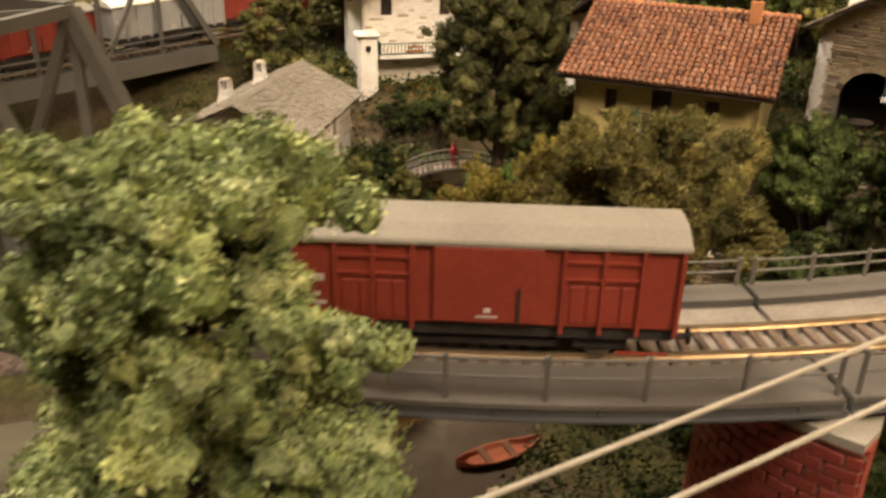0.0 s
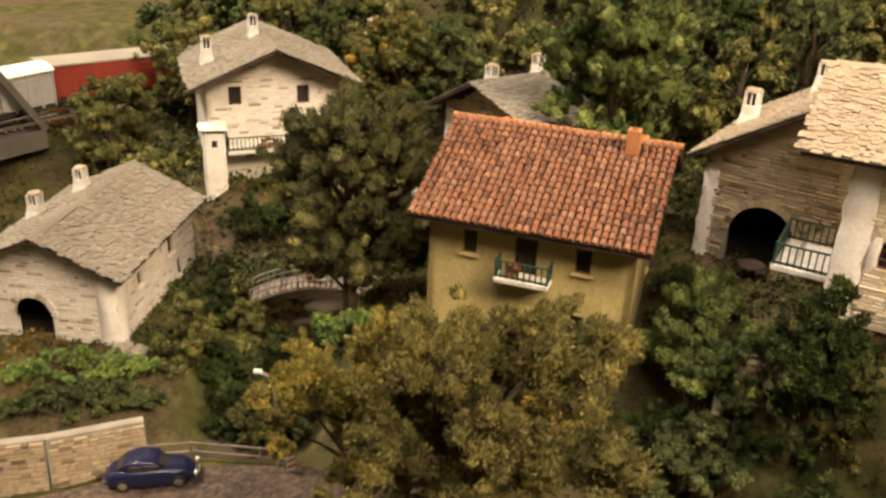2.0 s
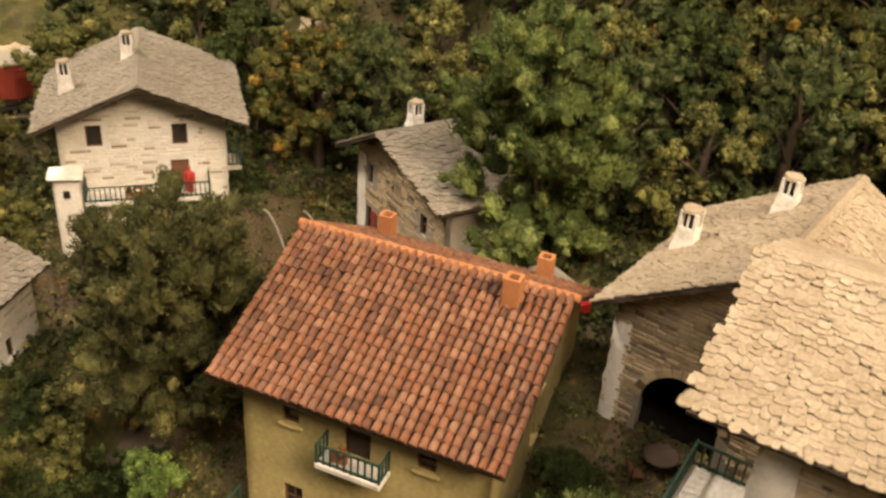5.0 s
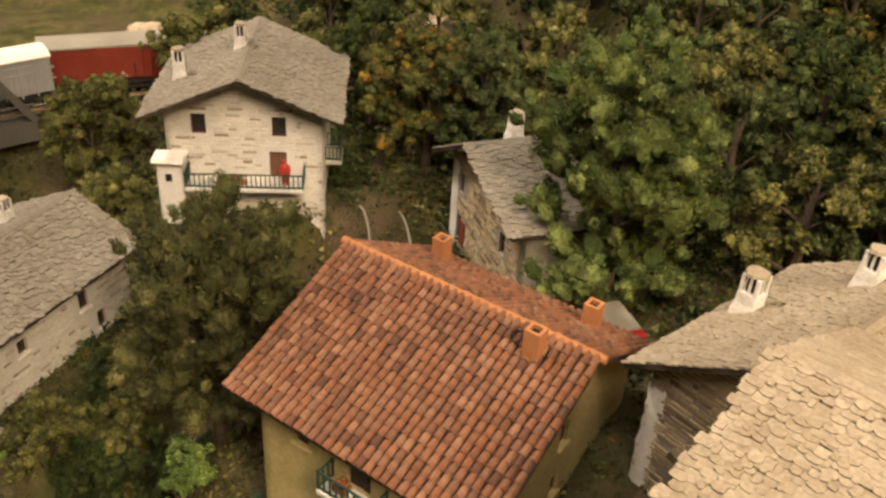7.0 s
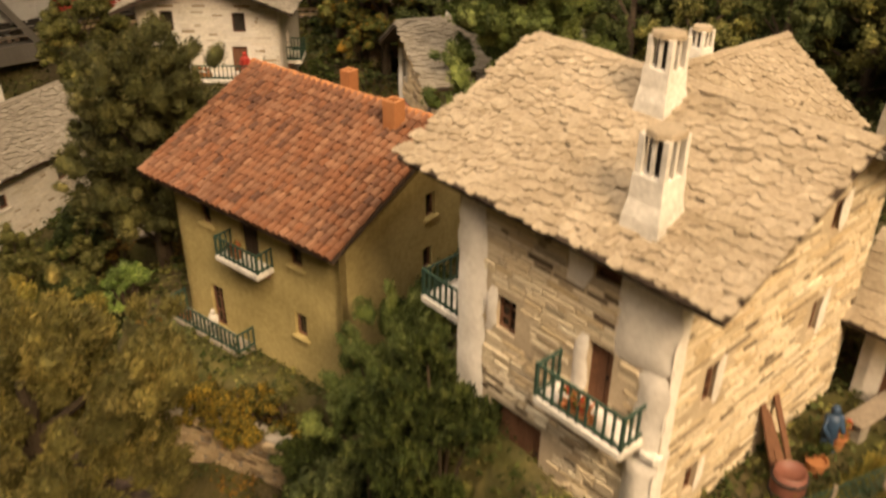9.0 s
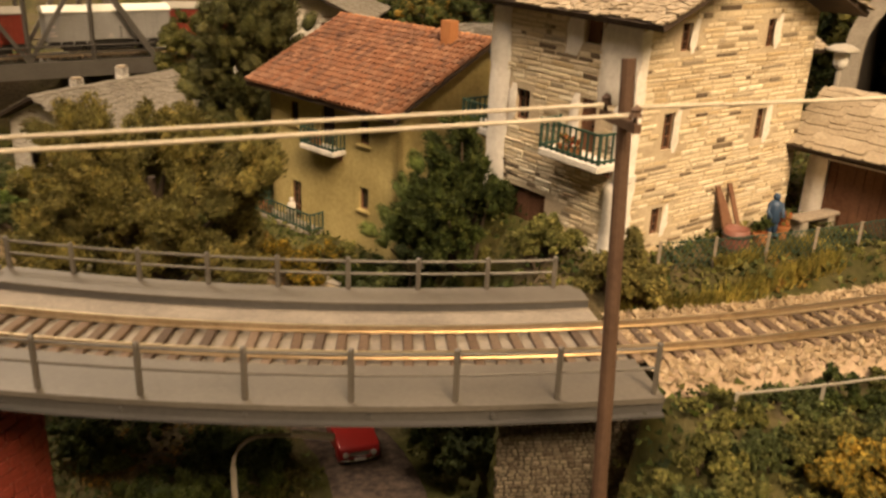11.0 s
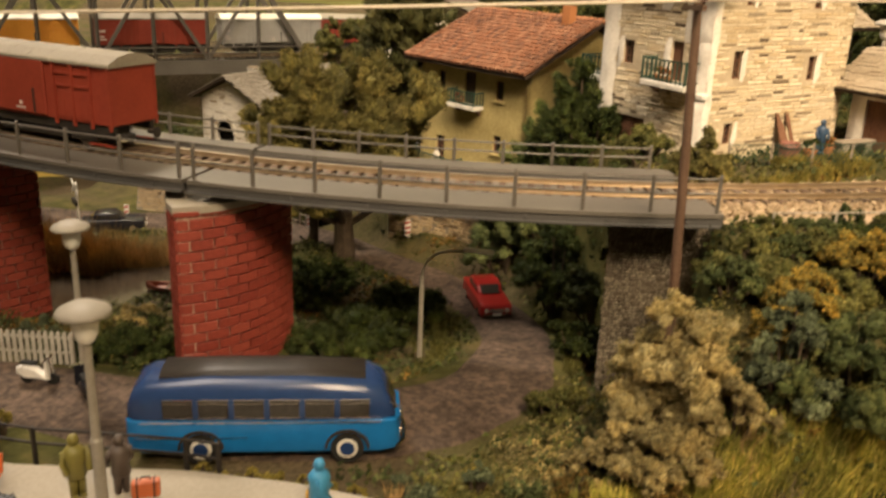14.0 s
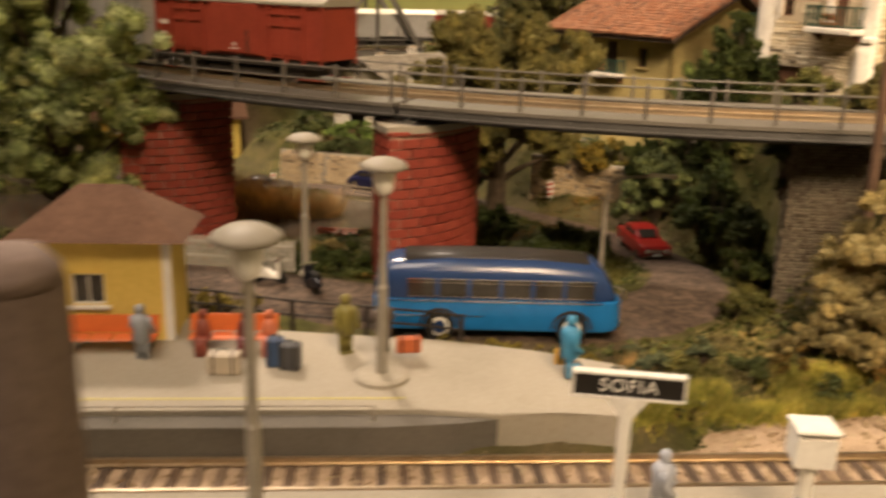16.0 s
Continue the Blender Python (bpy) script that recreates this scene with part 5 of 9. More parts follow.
def truss(name, p, q, width, height, bays, label, z, girder=0.9):
    """A through truss of steel bars between two end points of its centre line."""
    t = thing(name, 0, 0, 0, 0, label, "bridge")
    p, q = Vector((*p, z)), Vector((*q, z))
    d = (q - p).normalized()
    s = Vector((d.y, -d.x, 0))
    L = (q - p).length
    for sgn in (1, -1):
        bm = B()
        beam(bm, p + s * width / 2 * sgn - Vector((0, 0, girder / 2)), q + s * width / 2 * sgn - Vector((0, 0, girder / 2)), 0.4, girder)
        part("side_girder", bm, M["steel_grey"], t)
    bm = B()
    beam(bm, p - Vector((0, 0, 0.35)), q - Vector((0, 0, 0.35)), width, 0.3)
    part("deck", bm, M["steel_grey"], t)
    up = Vector((0, 0, height))
    for nm, sgn in (("near_side", 1), ("far_side", -1)):
        o = s * width / 2 * sgn
        bm = B()
        beam(bm, p + o + d * L / bays + up, q + o - d * L / bays + up, 0.55, 0.6)
        part("top_chord", bm, M["steel_grey"], t)
        for i in range(bays):
            a, b = p + o + d * L * i / bays, p + o + d * L * (i + 1) / bays
            bm = B()
            if i == 0:
                beam(bm, a, b + up, 0.55, 0.6)
            elif i == bays - 1:
                beam(bm, b, a + up, 0.55, 0.6)
            elif i % 2:
                beam(bm, a + up, b, 0.3, 0.4)
            else:
                beam(bm, a, b + up, 0.3, 0.4)
            part("diagonal", bm, M["steel_grey"], t)
            if 0 < i:
                bm = B()
                beam(bm, a, a + up, 0.3, 0.35)
                part("upright", bm, M["steel_grey"], t)
        bm = B()
        for zz in (0.8, 1.5):
            beam(bm, p + o * 1.1 + Vector((0, 0, zz)), q + o * 1.1 + Vector((0, 0, zz)), 0.12)
        part("handrail", bm, M["steel_grey"], t)
    for i in range(1, bays):
        a = p + d * L * i / bays + up
        bm = B()
        beam(bm, a + s * width / 2, a - s * width / 2, 0.35, 0.45)
        if i < bays - 1:
            beam(bm, a + s * width / 2, a + d * L / bays - s * width / 2, 0.15, 0.2)
        part("cross_strut", bm, M["steel_grey"], t)
    return t


a1 = arc(TRACK, -12.0, 0)
dirx, diry = -math.cos(radians(12 + 6)), math.sin(radians(12 + 6))
truss("truss_bridge", (a1[0], a1[1]), (a1[0] + dirx * 46, a1[1] + diry * 46), 5.2, 10.2, 9, "grey steel through truss bridge over the valley", BED)
railway("truss_track", [(a1[0] + dirx * k, a1[1] + diry * k, BED + 0.01) for k in (0, 15, 30, 46)], "straight track through the truss bridge")
truss("far_truss_bridge", (-24.5, 88.5), (-62, 41), 5.0, 9.5, 10, "grey steel truss bridge in the distance with a goods train", 4.8, 1.6)
railway("far_track", [(-62, 41, 4.8), (-24.5, 88.5, 4.8), (-19, 94, 4.8), (-12, 98.5, 4.8), (-2, 102, 4.8), (14, 105, 4.8)], "far track leading off the truss bridge into the wood")
FRONT = [(15.8 + 0.838 * k + 0.5, 2.9 + 0.545 * k - 0.8, -0.9) for k in range(-60, 70, 10)]
railway("front_track", FRONT, "straight station track on tan ballast")

# ---- trees, shrubs and grass ----
LEAF_RNG = np.random.RandomState(11)


ICO = bmesh.new()
bmesh.ops.create_icosphere(ICO, subdivisions=1, radius=1.0)
CORE_V = {1: np.array([v.co[:] for v in ICO.verts])}
CORE_F = {1: np.array([[v.index for v in f.verts] for f in ICO.faces])}
bmesh.ops.subdivide_edges(ICO, edges=ICO.edges[:], cuts=1, use_grid_fill=True)
bmesh.ops.triangulate(ICO, faces=ICO.faces[:])
ICO.verts.index_update()
CORE_V[2] = np.array([v.co.normalized()[:] for v in ICO.verts])
CORE_F[2] = np.array([[v.index for v in f.verts] for f in ICO.faces])
ICO.free()


def unit(v):
    return v / np.linalg.norm(v, axis=-1, keepdims=True)


def leaf_cloud(blobs, count, size, flat=0.7, lumps=9, sprig=False):
    """Foam-flock foliage over blobs (x, y, z, r): rough little cores, each bristling with fine flakes; sprig: drawn out into upright plumes."""
    R = LEAF_RNG
    count, size = int(count * 0.62), size * 0.74
    bl = np.array(blobs, float)
    nb = len(bl)
    d = unit(R.normal(size=(nb, lumps, 3)))
    d[:, :, 2] = np.where(d[:, :, 2] < -0.3, -d[:, :, 2], d[:, :, 2])
    r = bl[:, 3][:, None, None]
    if sprig:
        out = np.concatenate([bl[:, :2], np.zeros((nb, 1))], 1)
        out = out / (np.linalg.norm(out, axis=1, keepdims=True) + bl[:, 3:4])
        arm = unit(out[:, None, :] * 0.8 + np.array([0, 0, 0.75]) + R.normal(scale=0.3, size=(nb, lumps, 3)))
        step = R.uniform(-0.3, 1.15, (nb, lumps, 1))
        lc = bl[:, None, :3] + d * r * 0.55 + arm * r * step
        lr = (r * R.uniform(0.22, 0.42, (nb, lumps, 1)) * (1.1 - 0.4 * step)).reshape(-1)
        long = 1.55
    else:
        arm = d
        lc = bl[:, None, :3] + d * r * 0.78 * R.uniform(0.6, 1.3, (nb, lumps, 1))
        lr = (r * R.uniform(0.25, 0.50, (nb, lumps, 1))).reshape(-1)
        long = 1.15
    lc, arm = lc.reshape(-1, 3), arm.reshape(-1, 3)
    m = len(lc)

    def drawn(v, ax):
        return v + ax * ((v * ax).sum(-1, keepdims=True) * (long - 1))
    k = 2 if count > 90 * m else 1
    cv = CORE_V[k][None] * R.uniform(0.66, 1.12, (m, len(CORE_V[k]), 1))
    cv = (lc[:, None] + drawn(cv, arm[:, None]) * lr[:, None, None] * 0.82).reshape(-1, 3)
    cf = (CORE_F[k][None] + (np.arange(m) * len(CORE_V[k]))[:, None, None]).reshape(-1, 3)
    w = lr ** 2
    idx = R.choice(m, count, p=w / w.sum())
    d = unit(R.normal(size=(count, 3)))
    d[:, 2] = np.where(d[:, 2] < -0.55, -d[:, 2], d[:, 2])
    c = lc[idx] + drawn(d, arm[idx]) * (lr[idx] * R.uniform(0.74, 1.12, count))[:, None]
    n = unit(d + R.normal(scale=flat, size=(count, 3)))
    a = unit(np.cross(n, R.normal(size=(count, 3))))
    b = np.cross(n, a)
    s = size * (0.45 + 0.95 * R.rand(count))[:, None]
    bend = n * s * 0.35
    if sprig:
        a = unit(d * 0.7 + arm[idx] * 0.6 + R.normal(scale=0.45, size=(count, 3)))
        b = unit(np.cross(a, R.normal(size=(count, 3)))) * 0.62
        a, bend = a * 1.45, a * 0.0
    v = np.stack([c - a * s - b * s * 0.75 - bend, c - a * s * 0.4 + b * s - bend, c + a * s * 1.25], 1).reshape(-1, 3)
    f = np.arange(count * 3).reshape(-1, 3) + len(cv)
    return np.concatenate([cv, v]), np.concatenate([cf, f])


def crown_mesh(name, blobs, count, size, mat, flat=0.7, lumps=9, sprig=False):
    v, f = leaf_cloud(blobs, count, size, flat, lumps, sprig)
    return pydata(name, v, f.tolist(), M[mat])


def tree(x, y, z, height, radius, mat, label, leaves=6000, size=0.12, blobs=22, trunk=0.5, bare=0.25, lean=0.0, seed=0, group="", tall=1.0, droop=0.0, lumps=9, sprig=False, puff=1.0):
    """A tapered trunk with limbs and an uneven crown of leaf clumps."""
    r = random.Random(seed)
    t = thing("tree", x, y, z, r.uniform(0, 360), label, "tree", group)
    limbs, bl = [], []
    ch = height * (1 - bare)
    for i in range(blobs):
        k = (i + 0.5) / blobs
        br = radius * r.uniform(0.2, 0.4) * puff
        zz = height * bare + ch * (0.05 + 0.9 * k) + r.uniform(-0.05, 0.05) * height
        spread = radius * (math.sin(math.pi * (0.14 + 0.80 * k)) ** 0.6)
        a = i * 2.4 + r.uniform(-.7, .7)
        q = spread * r.uniform(0.3, 1.0)
        zz -= droop * q * q / radius
        bl.append((q * math.cos(a), q * math.sin(a), min(zz, height - br * 0.7), br))
        limbs.append((q * math.cos(a), q * math.sin(a), min(zz, height - br * 0.7)))
    bm = B()
    tube(bm, [(0, 0, -0.8), (0.05, 0, height * 0.3), (lean * 0.6, 0.1, height * 0.55), (lean, 0, height * 0.82)], trunk, 8, trunk * 0.25)
    for q in limbs[::2]:
        zb = max(height * bare * 0.7, q[2] - height * 0.22)
        tube(bm, [(lean * 0.3, 0, zb), (q[0] * 0.5, q[1] * 0.5, (zb + q[2]) / 2 + 0.2), q], trunk * 0.32, 5, trunk * 0.08)
    jitter(bm, trunk * 0.15, 1.0)
    part("trunk", bm, M["bark"], t)
    part("crown", crown_mesh("crown", bl, leaves, size, mat, 0.7, lumps, sprig), None, t)
    return t


def shrub(x, y, z, rx, ry, h, mat, label, leaves=3000, size=0.084, blobs=12, name="shrub", seed=0, group="", rz=0, lumps=8, sprig=False):
    """A low bush of leaf clumps over bare twigs."""
    r = random.Random(seed + int(x * 13 + y * 29))
    t = thing(name, x, y, z, rz, label, name, group)
    bl = []
    for i in range(blobs):
        a, q = r.uniform(0, 6.28), math.sqrt(r.random())
        br = min(rx, ry, h) * r.uniform(0.28, 0.5)
        hh = h * (1 - 0.6 * q * q) * r.uniform(0.4, 1.0)
        bl.append((rx * q * 0.85 * math.cos(a), ry * q * 0.85 * math.sin(a), max(br * 0.3, hh - br * 0.7), br))
    bm = B()
    for b in bl:
        tube(bm, [(b[0] * 0.4, b[1] * 0.4, -0.4), (b[0] * 0.7, b[1] * 0.7, b[2] * 0.5), (b[0], b[1], b[2])], 0.09, 5, 0.04)
    part("branchwork", bm, M["bark"], t)
    part("foliage", crown_mesh("foliage", bl, int(leaves * 1.15), size, mat, 0.7, lumps, sprig), None, t)
    return t


def T(x, y, height, radius, mat, label, **kw):
    return tree(x, y, land(x, y), height, radius, mat, label, **kw)


def S(x, y, rx, ry, h, mat, label, dz=0.0, **kw):
    return shrub(x, y, land(x, y) + dz, rx, ry, h, mat, label, **kw)


# single trees
tree(-6.6, 19.3, -1.0, 18.4, 5.0, "leaf_bright", "large leafy bright green tree before the bridge", leaves=130000, size=0.118, blobs=52, trunk=0.7, bare=0.12, seed=5, lumps=12)
T(4.0, 61.4, 13.0, 4.6, "leaf_cypress", "tall dark feathery tree beside the yellow house", leaves=120000, size=0.1, blobs=44, puff=1.2, bare=0.14, seed=8, sprig=True)
T(9.8, 42.6, 12.6, 7.0, "leaf_plume", "spreading olive tree between road and bridge", leaves=190000, size=0.105, blobs=34, puff=0.85, bare=0.28, trunk=0.8, seed=9, droop=0.2, lumps=12, sprig=True)
T(4.3, 47.2, 10.4, 4.0, "leaf_gilt", "yellow green feathery tree beside the olive tree", leaves=70000, blobs=22, size=0.1, bare=0.35, trunk=0.4, seed=3, sprig=True, lumps=11)
T(22.9, 73.2, 14.2, 5.0, "leaf_fresh", "leafy green tree in front of the grey house", leaves=110000, size=0.1, puff=1.2, blobs=34, bare=0.12, seed=12, droop=0.6, sprig=True, lumps=12)
# round the houses
S(22.6, 48.4, 3.0, 4.6, 7.2, "leaf_fresh", "green creeper mass on the steep bank", leaves=80000, size=0.08, blobs=40, seed=4, sprig=True)
S(25.6, 43.6, 2.6, 3.0, 6.4, "leaf_dark", "trailing dark creeper below the tall house", leaves=26000, size=0.12, blobs=26, seed=41, sprig=True)
S(30.0, 40.0, 1.8, 1.2, 2.0, "leaf_olive", "olive bush at the tall house corner", leaves=10000, blobs=18, seed=42)
S(20.5, 45.5, 2.8, 3.4, 5.2, "leaf_mid", "green bush on the bank below the tall house", leaves=16000, blobs=20, seed=6)
S(25.5, 41.0, 2.4, 3.0, 5.6, "leaf_dark", "dark green bush against the bank", leaves=16000, blobs=20, seed=2)
S(28.6, 37.8, 2.4, 2.6, 3.0, "leaf_mid", "green bush between the bank and the bridge", leaves=9000, seed=61)
S(23.4, 52.6, 2.0, 2.0, 2.4, "leaf_dark", "dark green bush under the archway terrace", leaves=9000, seed=62)
S(33.2, 38.6, 1.6, 1.3, 2.6, "leaf_plume", "clipped speckled bush beside the track", leaves=16000, blobs=22, seed=7)
S(10.3, 52.2, 3.8, 1.0, 2.4, "leaf_rust", "rusty autumn hedge under the terrace", leaves=16000, blobs=24, seed=63, rz=-24, dz=-1.9)
S(16.3, 50.6, 2.8, 1.0, 2.4, "leaf_olive", "olive hedge at the foot of the yellow house", leaves=9000, blobs=16, seed=64, rz=-24)
S(14.0, 49.9, 5.2, 1.4, 3.2, "leaf_goldhedge", "low golden hedge above the retaining wall", leaves=40000, size=0.085, blobs=46, seed=65, rz=-10, dz=1.5)
S(4.3, 56.8, 1.2, 2.6, 3.0, "leaf_ivy", "bright green ivy beside the path", leaves=9000, blobs=16, seed=66)
S(3.4, 59.2, 1.6, 1.6, 2.6, "leaf_ivy", "bright green ivy clump by the stream", leaves=5000, seed=67)
S(-3.8, 63.6, 2.0, 2.2, 6.0, "leaf_olive", "tall olive bush beside the barn", leaves=14000, blobs=20, seed=68)
S(-6.3, 60.2, 1.9, 2.2, 4.8, "leaf_olive", "olive bush in front of the barn", leaves=10000, blobs=16, seed=69)
S(-3.0, 58.0, 2.6, 2.2, 3.2, "leaf_dark", "dark green bush beside the stream", leaves=9000, seed=70)
S(-12.0, 58.3, 5.4, 1.0, 1.9, "leaf_ivy", "bright flowering hedge before the barn", leaves=34000, blobs=64, seed=71, rz=8, name="hedge")
S(-12.0, 56.6, 5.6, 1.2, 2.2, "leaf_mid", "green trailing hedge over the stone wall", leaves=30000, blobs=60, seed=72, rz=8, name="hedge", dz=-0.6)
S(-19.5, 59.0, 2.2, 2.0, 2.6, "leaf_mid", "green bush beside the barn door", leaves=7000, seed=73)
S(-0.8, 75.6, 2.8, 1.8, 5.4, "leaf_dark", "dark bush under the white house balcony", leaves=13000, blobs=20, seed=74)
S(-4.4, 76.2, 2.4, 1.6, 4.2, "leaf_dark", "dark green bush before the white house", leaves=9000, blobs=16, seed=75)
S(-2.0, 72.5, 3.6, 0.9, 1.6, "leaf_ivy", "bright green hedge over the path", leaves=7000, blobs=18, seed=76, name="hedge")
S(-1.5, 69.8, 4.0, 1.4, 2.2, "leaf_rust", "rusty brown bushes beside the footbridge", leaves=9000, blobs=18, seed=77)
S(-0.2, 61.6, 2.4, 2.2, 4.6, "leaf_dark", "dark bush over the stream bank", leaves=20000, blobs=18, seed=43, sprig=True, dz=0.8)
S(-2.2, 57.6, 2.0, 2.0, 3.8, "leaf_dark", "dark bush hanging over the water", leaves=16000, blobs=16, seed=46, dz=0.8)
S(-4.6, 64.6, 1.8, 1.8, 4.4, "leaf_dark", "dark bush at the barn corner", leaves=14000, blobs=16, seed=47, dz=0.6)
S(1.2, 56.6, 1.8, 1.6, 3.6, "leaf_mid", "green bush beside the stream and lamp", leaves=14000, blobs=16, seed=48, dz=0.6)
S(2.4, 64.6, 1.8, 2.2, 3.2, "leaf_dark", "dark green bush below the footbridge", leaves=9000, blobs=16, seed=44, dz=0.6)
S(-1.2, 59.6, 1.6, 1.8, 3.0, "leaf_olive", "olive bush beside the stream", leaves=8000, blobs=14, seed=45, dz=0.4)
S(-4.0, 60.6, 2.2, 2.0, 3.6, "leaf_dark", "dark undergrowth along the stream", leaves=16000, blobs=16, seed=491, dz=0.8)
S(-1.6, 55.6, 1.8, 1.5, 3.2, "leaf_olive", "olive bush above the road bridge", leaves=13000, blobs=14, seed=492, dz=0.9)
S(-3.2, 66.4, 2.0, 1.2, 3.0, "leaf_rust", "rusty bush at the footbridge foot", leaves=10000, blobs=14, seed=493, dz=0.8)
S(1.0, 59.0, 1.5, 1.6, 3.4, "leaf_dark", "dark bush on the far stream bank", leaves=11000, blobs=14, seed=494, dz=0.9)
S(3.5, 70.5, 2.2, 1.6, 2.6, "leaf_rust", "rusty bush at the footbridge end", leaves=6000, seed=78)
S(-12.0, 80.0, 3.2, 2.8, 6.2, "leaf_olive", "olive bush beside the white house", leaves=14000, blobs=20, seed=79)
S(-15.5, 84.0, 2.6, 2.4, 5.0, "leaf_mid", "green bush behind the barn", leaves=9000, seed=80)
T(-16.6, 85.0, 11.5, 3.8, "leaf_olive", "light twiggy olive tree beside the far line", leaves=36000, size=0.12, blobs=26, bare=0.3, trunk=0.3, seed=81)
T(-11.0, 92.5, 10.0, 4.4, "leaf_olive", "olive tree behind the white house", leaves=14000, blobs=24, seed=82)
S(6.0, 78.5, 2.4, 2.4, 4.0, "leaf_mid", "green bush between the houses", leaves=8000, seed=83)
S(8.6, 74.0, 2.2, 2.2, 3.4, "leaf_dark", "dark bush behind the yellow house", leaves=7000, seed=84)
T(8.0, 92.5, 12.0, 4.0, "leaf_autumn", "autumn tree beside the white house", leaves=16000, blobs=26, seed=85)
for k, (x, y, hh, rr, m) in enumerate(((29, 79, 11, 4.4, "leaf_mid"), (33, 74.5, 9, 3.6, "leaf_olive"), (38, 75, 11, 4.2, "leaf_mid"), (34, 82, 12, 4.6, "leaf_dark"), (43, 76, 10, 4.2, "leaf_olive"), (28, 86, 11, 4.2, "leaf_olive"), (40, 83, 12, 4.4, "leaf_autumn"), (47, 70, 11, 4.2, "leaf_mid"), (52, 76, 12, 4.6, "leaf_dark"), (46, 83, 12, 4.6, "leaf_mid"), (12.5, 92, 10, 4.0, "leaf_mid"), (3, 95, 11, 4.0, "leaf_dark"))):
    T(x, y, hh, rr, m, {"leaf_mid": "green tree", "leaf_dark": "dark green tree", "leaf_olive": "olive green tree", "leaf_autumn": "golden autumn tree"}[m] + " at the foot of the slope", leaves=14000, size=0.15, blobs=22, bare=0.05, seed=300 + k, group="trees of the wooded slope", sprig=k % 2 == 0)
# creepers over the steep bank between the yellow house and the tall house
for k, (x, y, z, rx, ry, hh, m) in enumerate(((19.6, 47.4, 0.0, 1.9, 1.9, 4.2, "leaf_dark"), (22.4, 45.2, 0.6, 2.2, 2.0, 5.2, "leaf_mid"), (25.2, 44.4, 1.5, 2.2, 1.8, 5.4, "leaf_dark"), (23.6, 49.8, 2.4, 2.0, 2.0, 4.4, "leaf_mid"),
                                              (26.0, 48.6, 3.6, 1.8, 2.0, 3.4, "leaf_dark"), (22.6, 55.0, 3.2, 1.2, 2.2, 5.2, "leaf_dark"), (27.8, 42.6, 3.0, 1.8, 1.6, 3.8, "leaf_olive"))):
    shrub(x, y, z, rx, ry, hh, m, {"leaf_dark": "dark", "leaf_mid": "green", "leaf_olive": "olive"}[m] + " creeper covering the steep bank", leaves=26000, size=0.085, blobs=22, seed=700 + k, group="creepers on the steep bank", sprig=k % 2 == 0)
# the bank beside the bridge end
S(35.4, 23.7, 2.3, 2.3, 6.6, "leaf_tan", "large dry tan bush on the bank", leaves=80000, size=0.062, blobs=34, seed=14, lumps=14)
S(35.6, 21.8, 2.4, 1.5, 3.4, "leaf_tan", "low spreading tan bush on the bank", leaves=36000, size=0.062, blobs=26, seed=141, lumps=12)
S(37.8, 22.9, 1.5, 1.2, 2.4, "leaf_tan", "small tan bush above the grass", leaves=12000, size=0.062, blobs=16, seed=142)
S(23.2, 15.0, 1.5, 0.35, 0.75, "leaf_yellow", "low row of pale yellow flowers beside the platform", leaves=4000, size=0.055, blobs=16, seed=143, rz=22, name="flower_bed")
S(33.4, 21.8, 1.1, 1.1, 2.2, "leaf_tan", "dry tan bush at the foot of the bank", leaves=9000, size=0.065, blobs=12, seed=15)
S(39.3, 24.6, 1.7, 1.3, 4.6, "leaf_blue", "grey green leafy shrub beside the tan bush", leaves=18000, size=0.08, blobs=18, seed=151)
S(41.6, 26.0, 3.4, 2.6, 4.2, "leaf_mid", "green creeping shrub on the bank", leaves=16000, blobs=22, seed=16)
S(40.9, 30.3, 1.9, 1.2, 2.2, "leaf_gold", "yellow flowering shrub on the bank", leaves=16000, size=0.085, blobs=20, seed=17, dz=0.5)
S(39.4, 27.6, 1.5, 1.2, 2.3, "leaf_gold", "golden flowering shrub near the bank top", leaves=14000, size=0.085, blobs=18, seed=19, dz=0.8)
S(38.3, 25.9, 0.9, 0.8, 2.0, "leaf_gold", "small golden flowering shrub on the slope", leaves=9000, size=0.085, blobs=12, seed=191, dz=0.6)
S(39.0, 29.0, 3.0, 2.2, 1.8, "leaf_olive", "olive shrub along the bank top", leaves=20000, blobs=24, seed=18)
S(43.0, 31.8, 3.4, 2.0, 2.0, "leaf_olive", "olive green creeper along the bank edge", leaves=20000, blobs=24, seed=181, rz=30)
S(48.0, 35.0, 3.6, 2.4, 2.8, "leaf_olive", "olive creeper along the bank edge", leaves=16000, blobs=22, seed=182, rz=30)
S(40.5, 26.0, 3.0, 2.0, 2.2, "leaf_olive", "olive ivy on the bank slope", leaves=18000, blobs=22, seed=183)
S(45.0, 28.6, 3.2, 2.2, 3.0, "leaf_olive", "olive ivy on the bank slope", leaves=16000, blobs=22, seed=184)
for k, (x, y) in enumerate(((36.9, 29.9), (38.5, 30.8), (40.1, 31.9), (41.8, 33.1), (35.8, 28.9), (37.7, 30.4), (39.3, 31.4))):
    S(x, y, 1.2, 0.7, 0.9, ("leaf_olive", "leaf_mid")[k % 2], "low green creeper along the track edge", leaves=6000, size=0.08, blobs=14, seed=500 + k, rz=35, group="creepers along the track")
S(36.5, 28.2, 1.3, 1.3, 1.4, "leaf_mid", "bright grass clump at the bridge end", leaves=4000, seed=20)
S(46.0, 25.5, 3.4, 2.6, 3.6, "leaf_mid", "green shrub low on the bank", leaves=11000, blobs=18, seed=21)
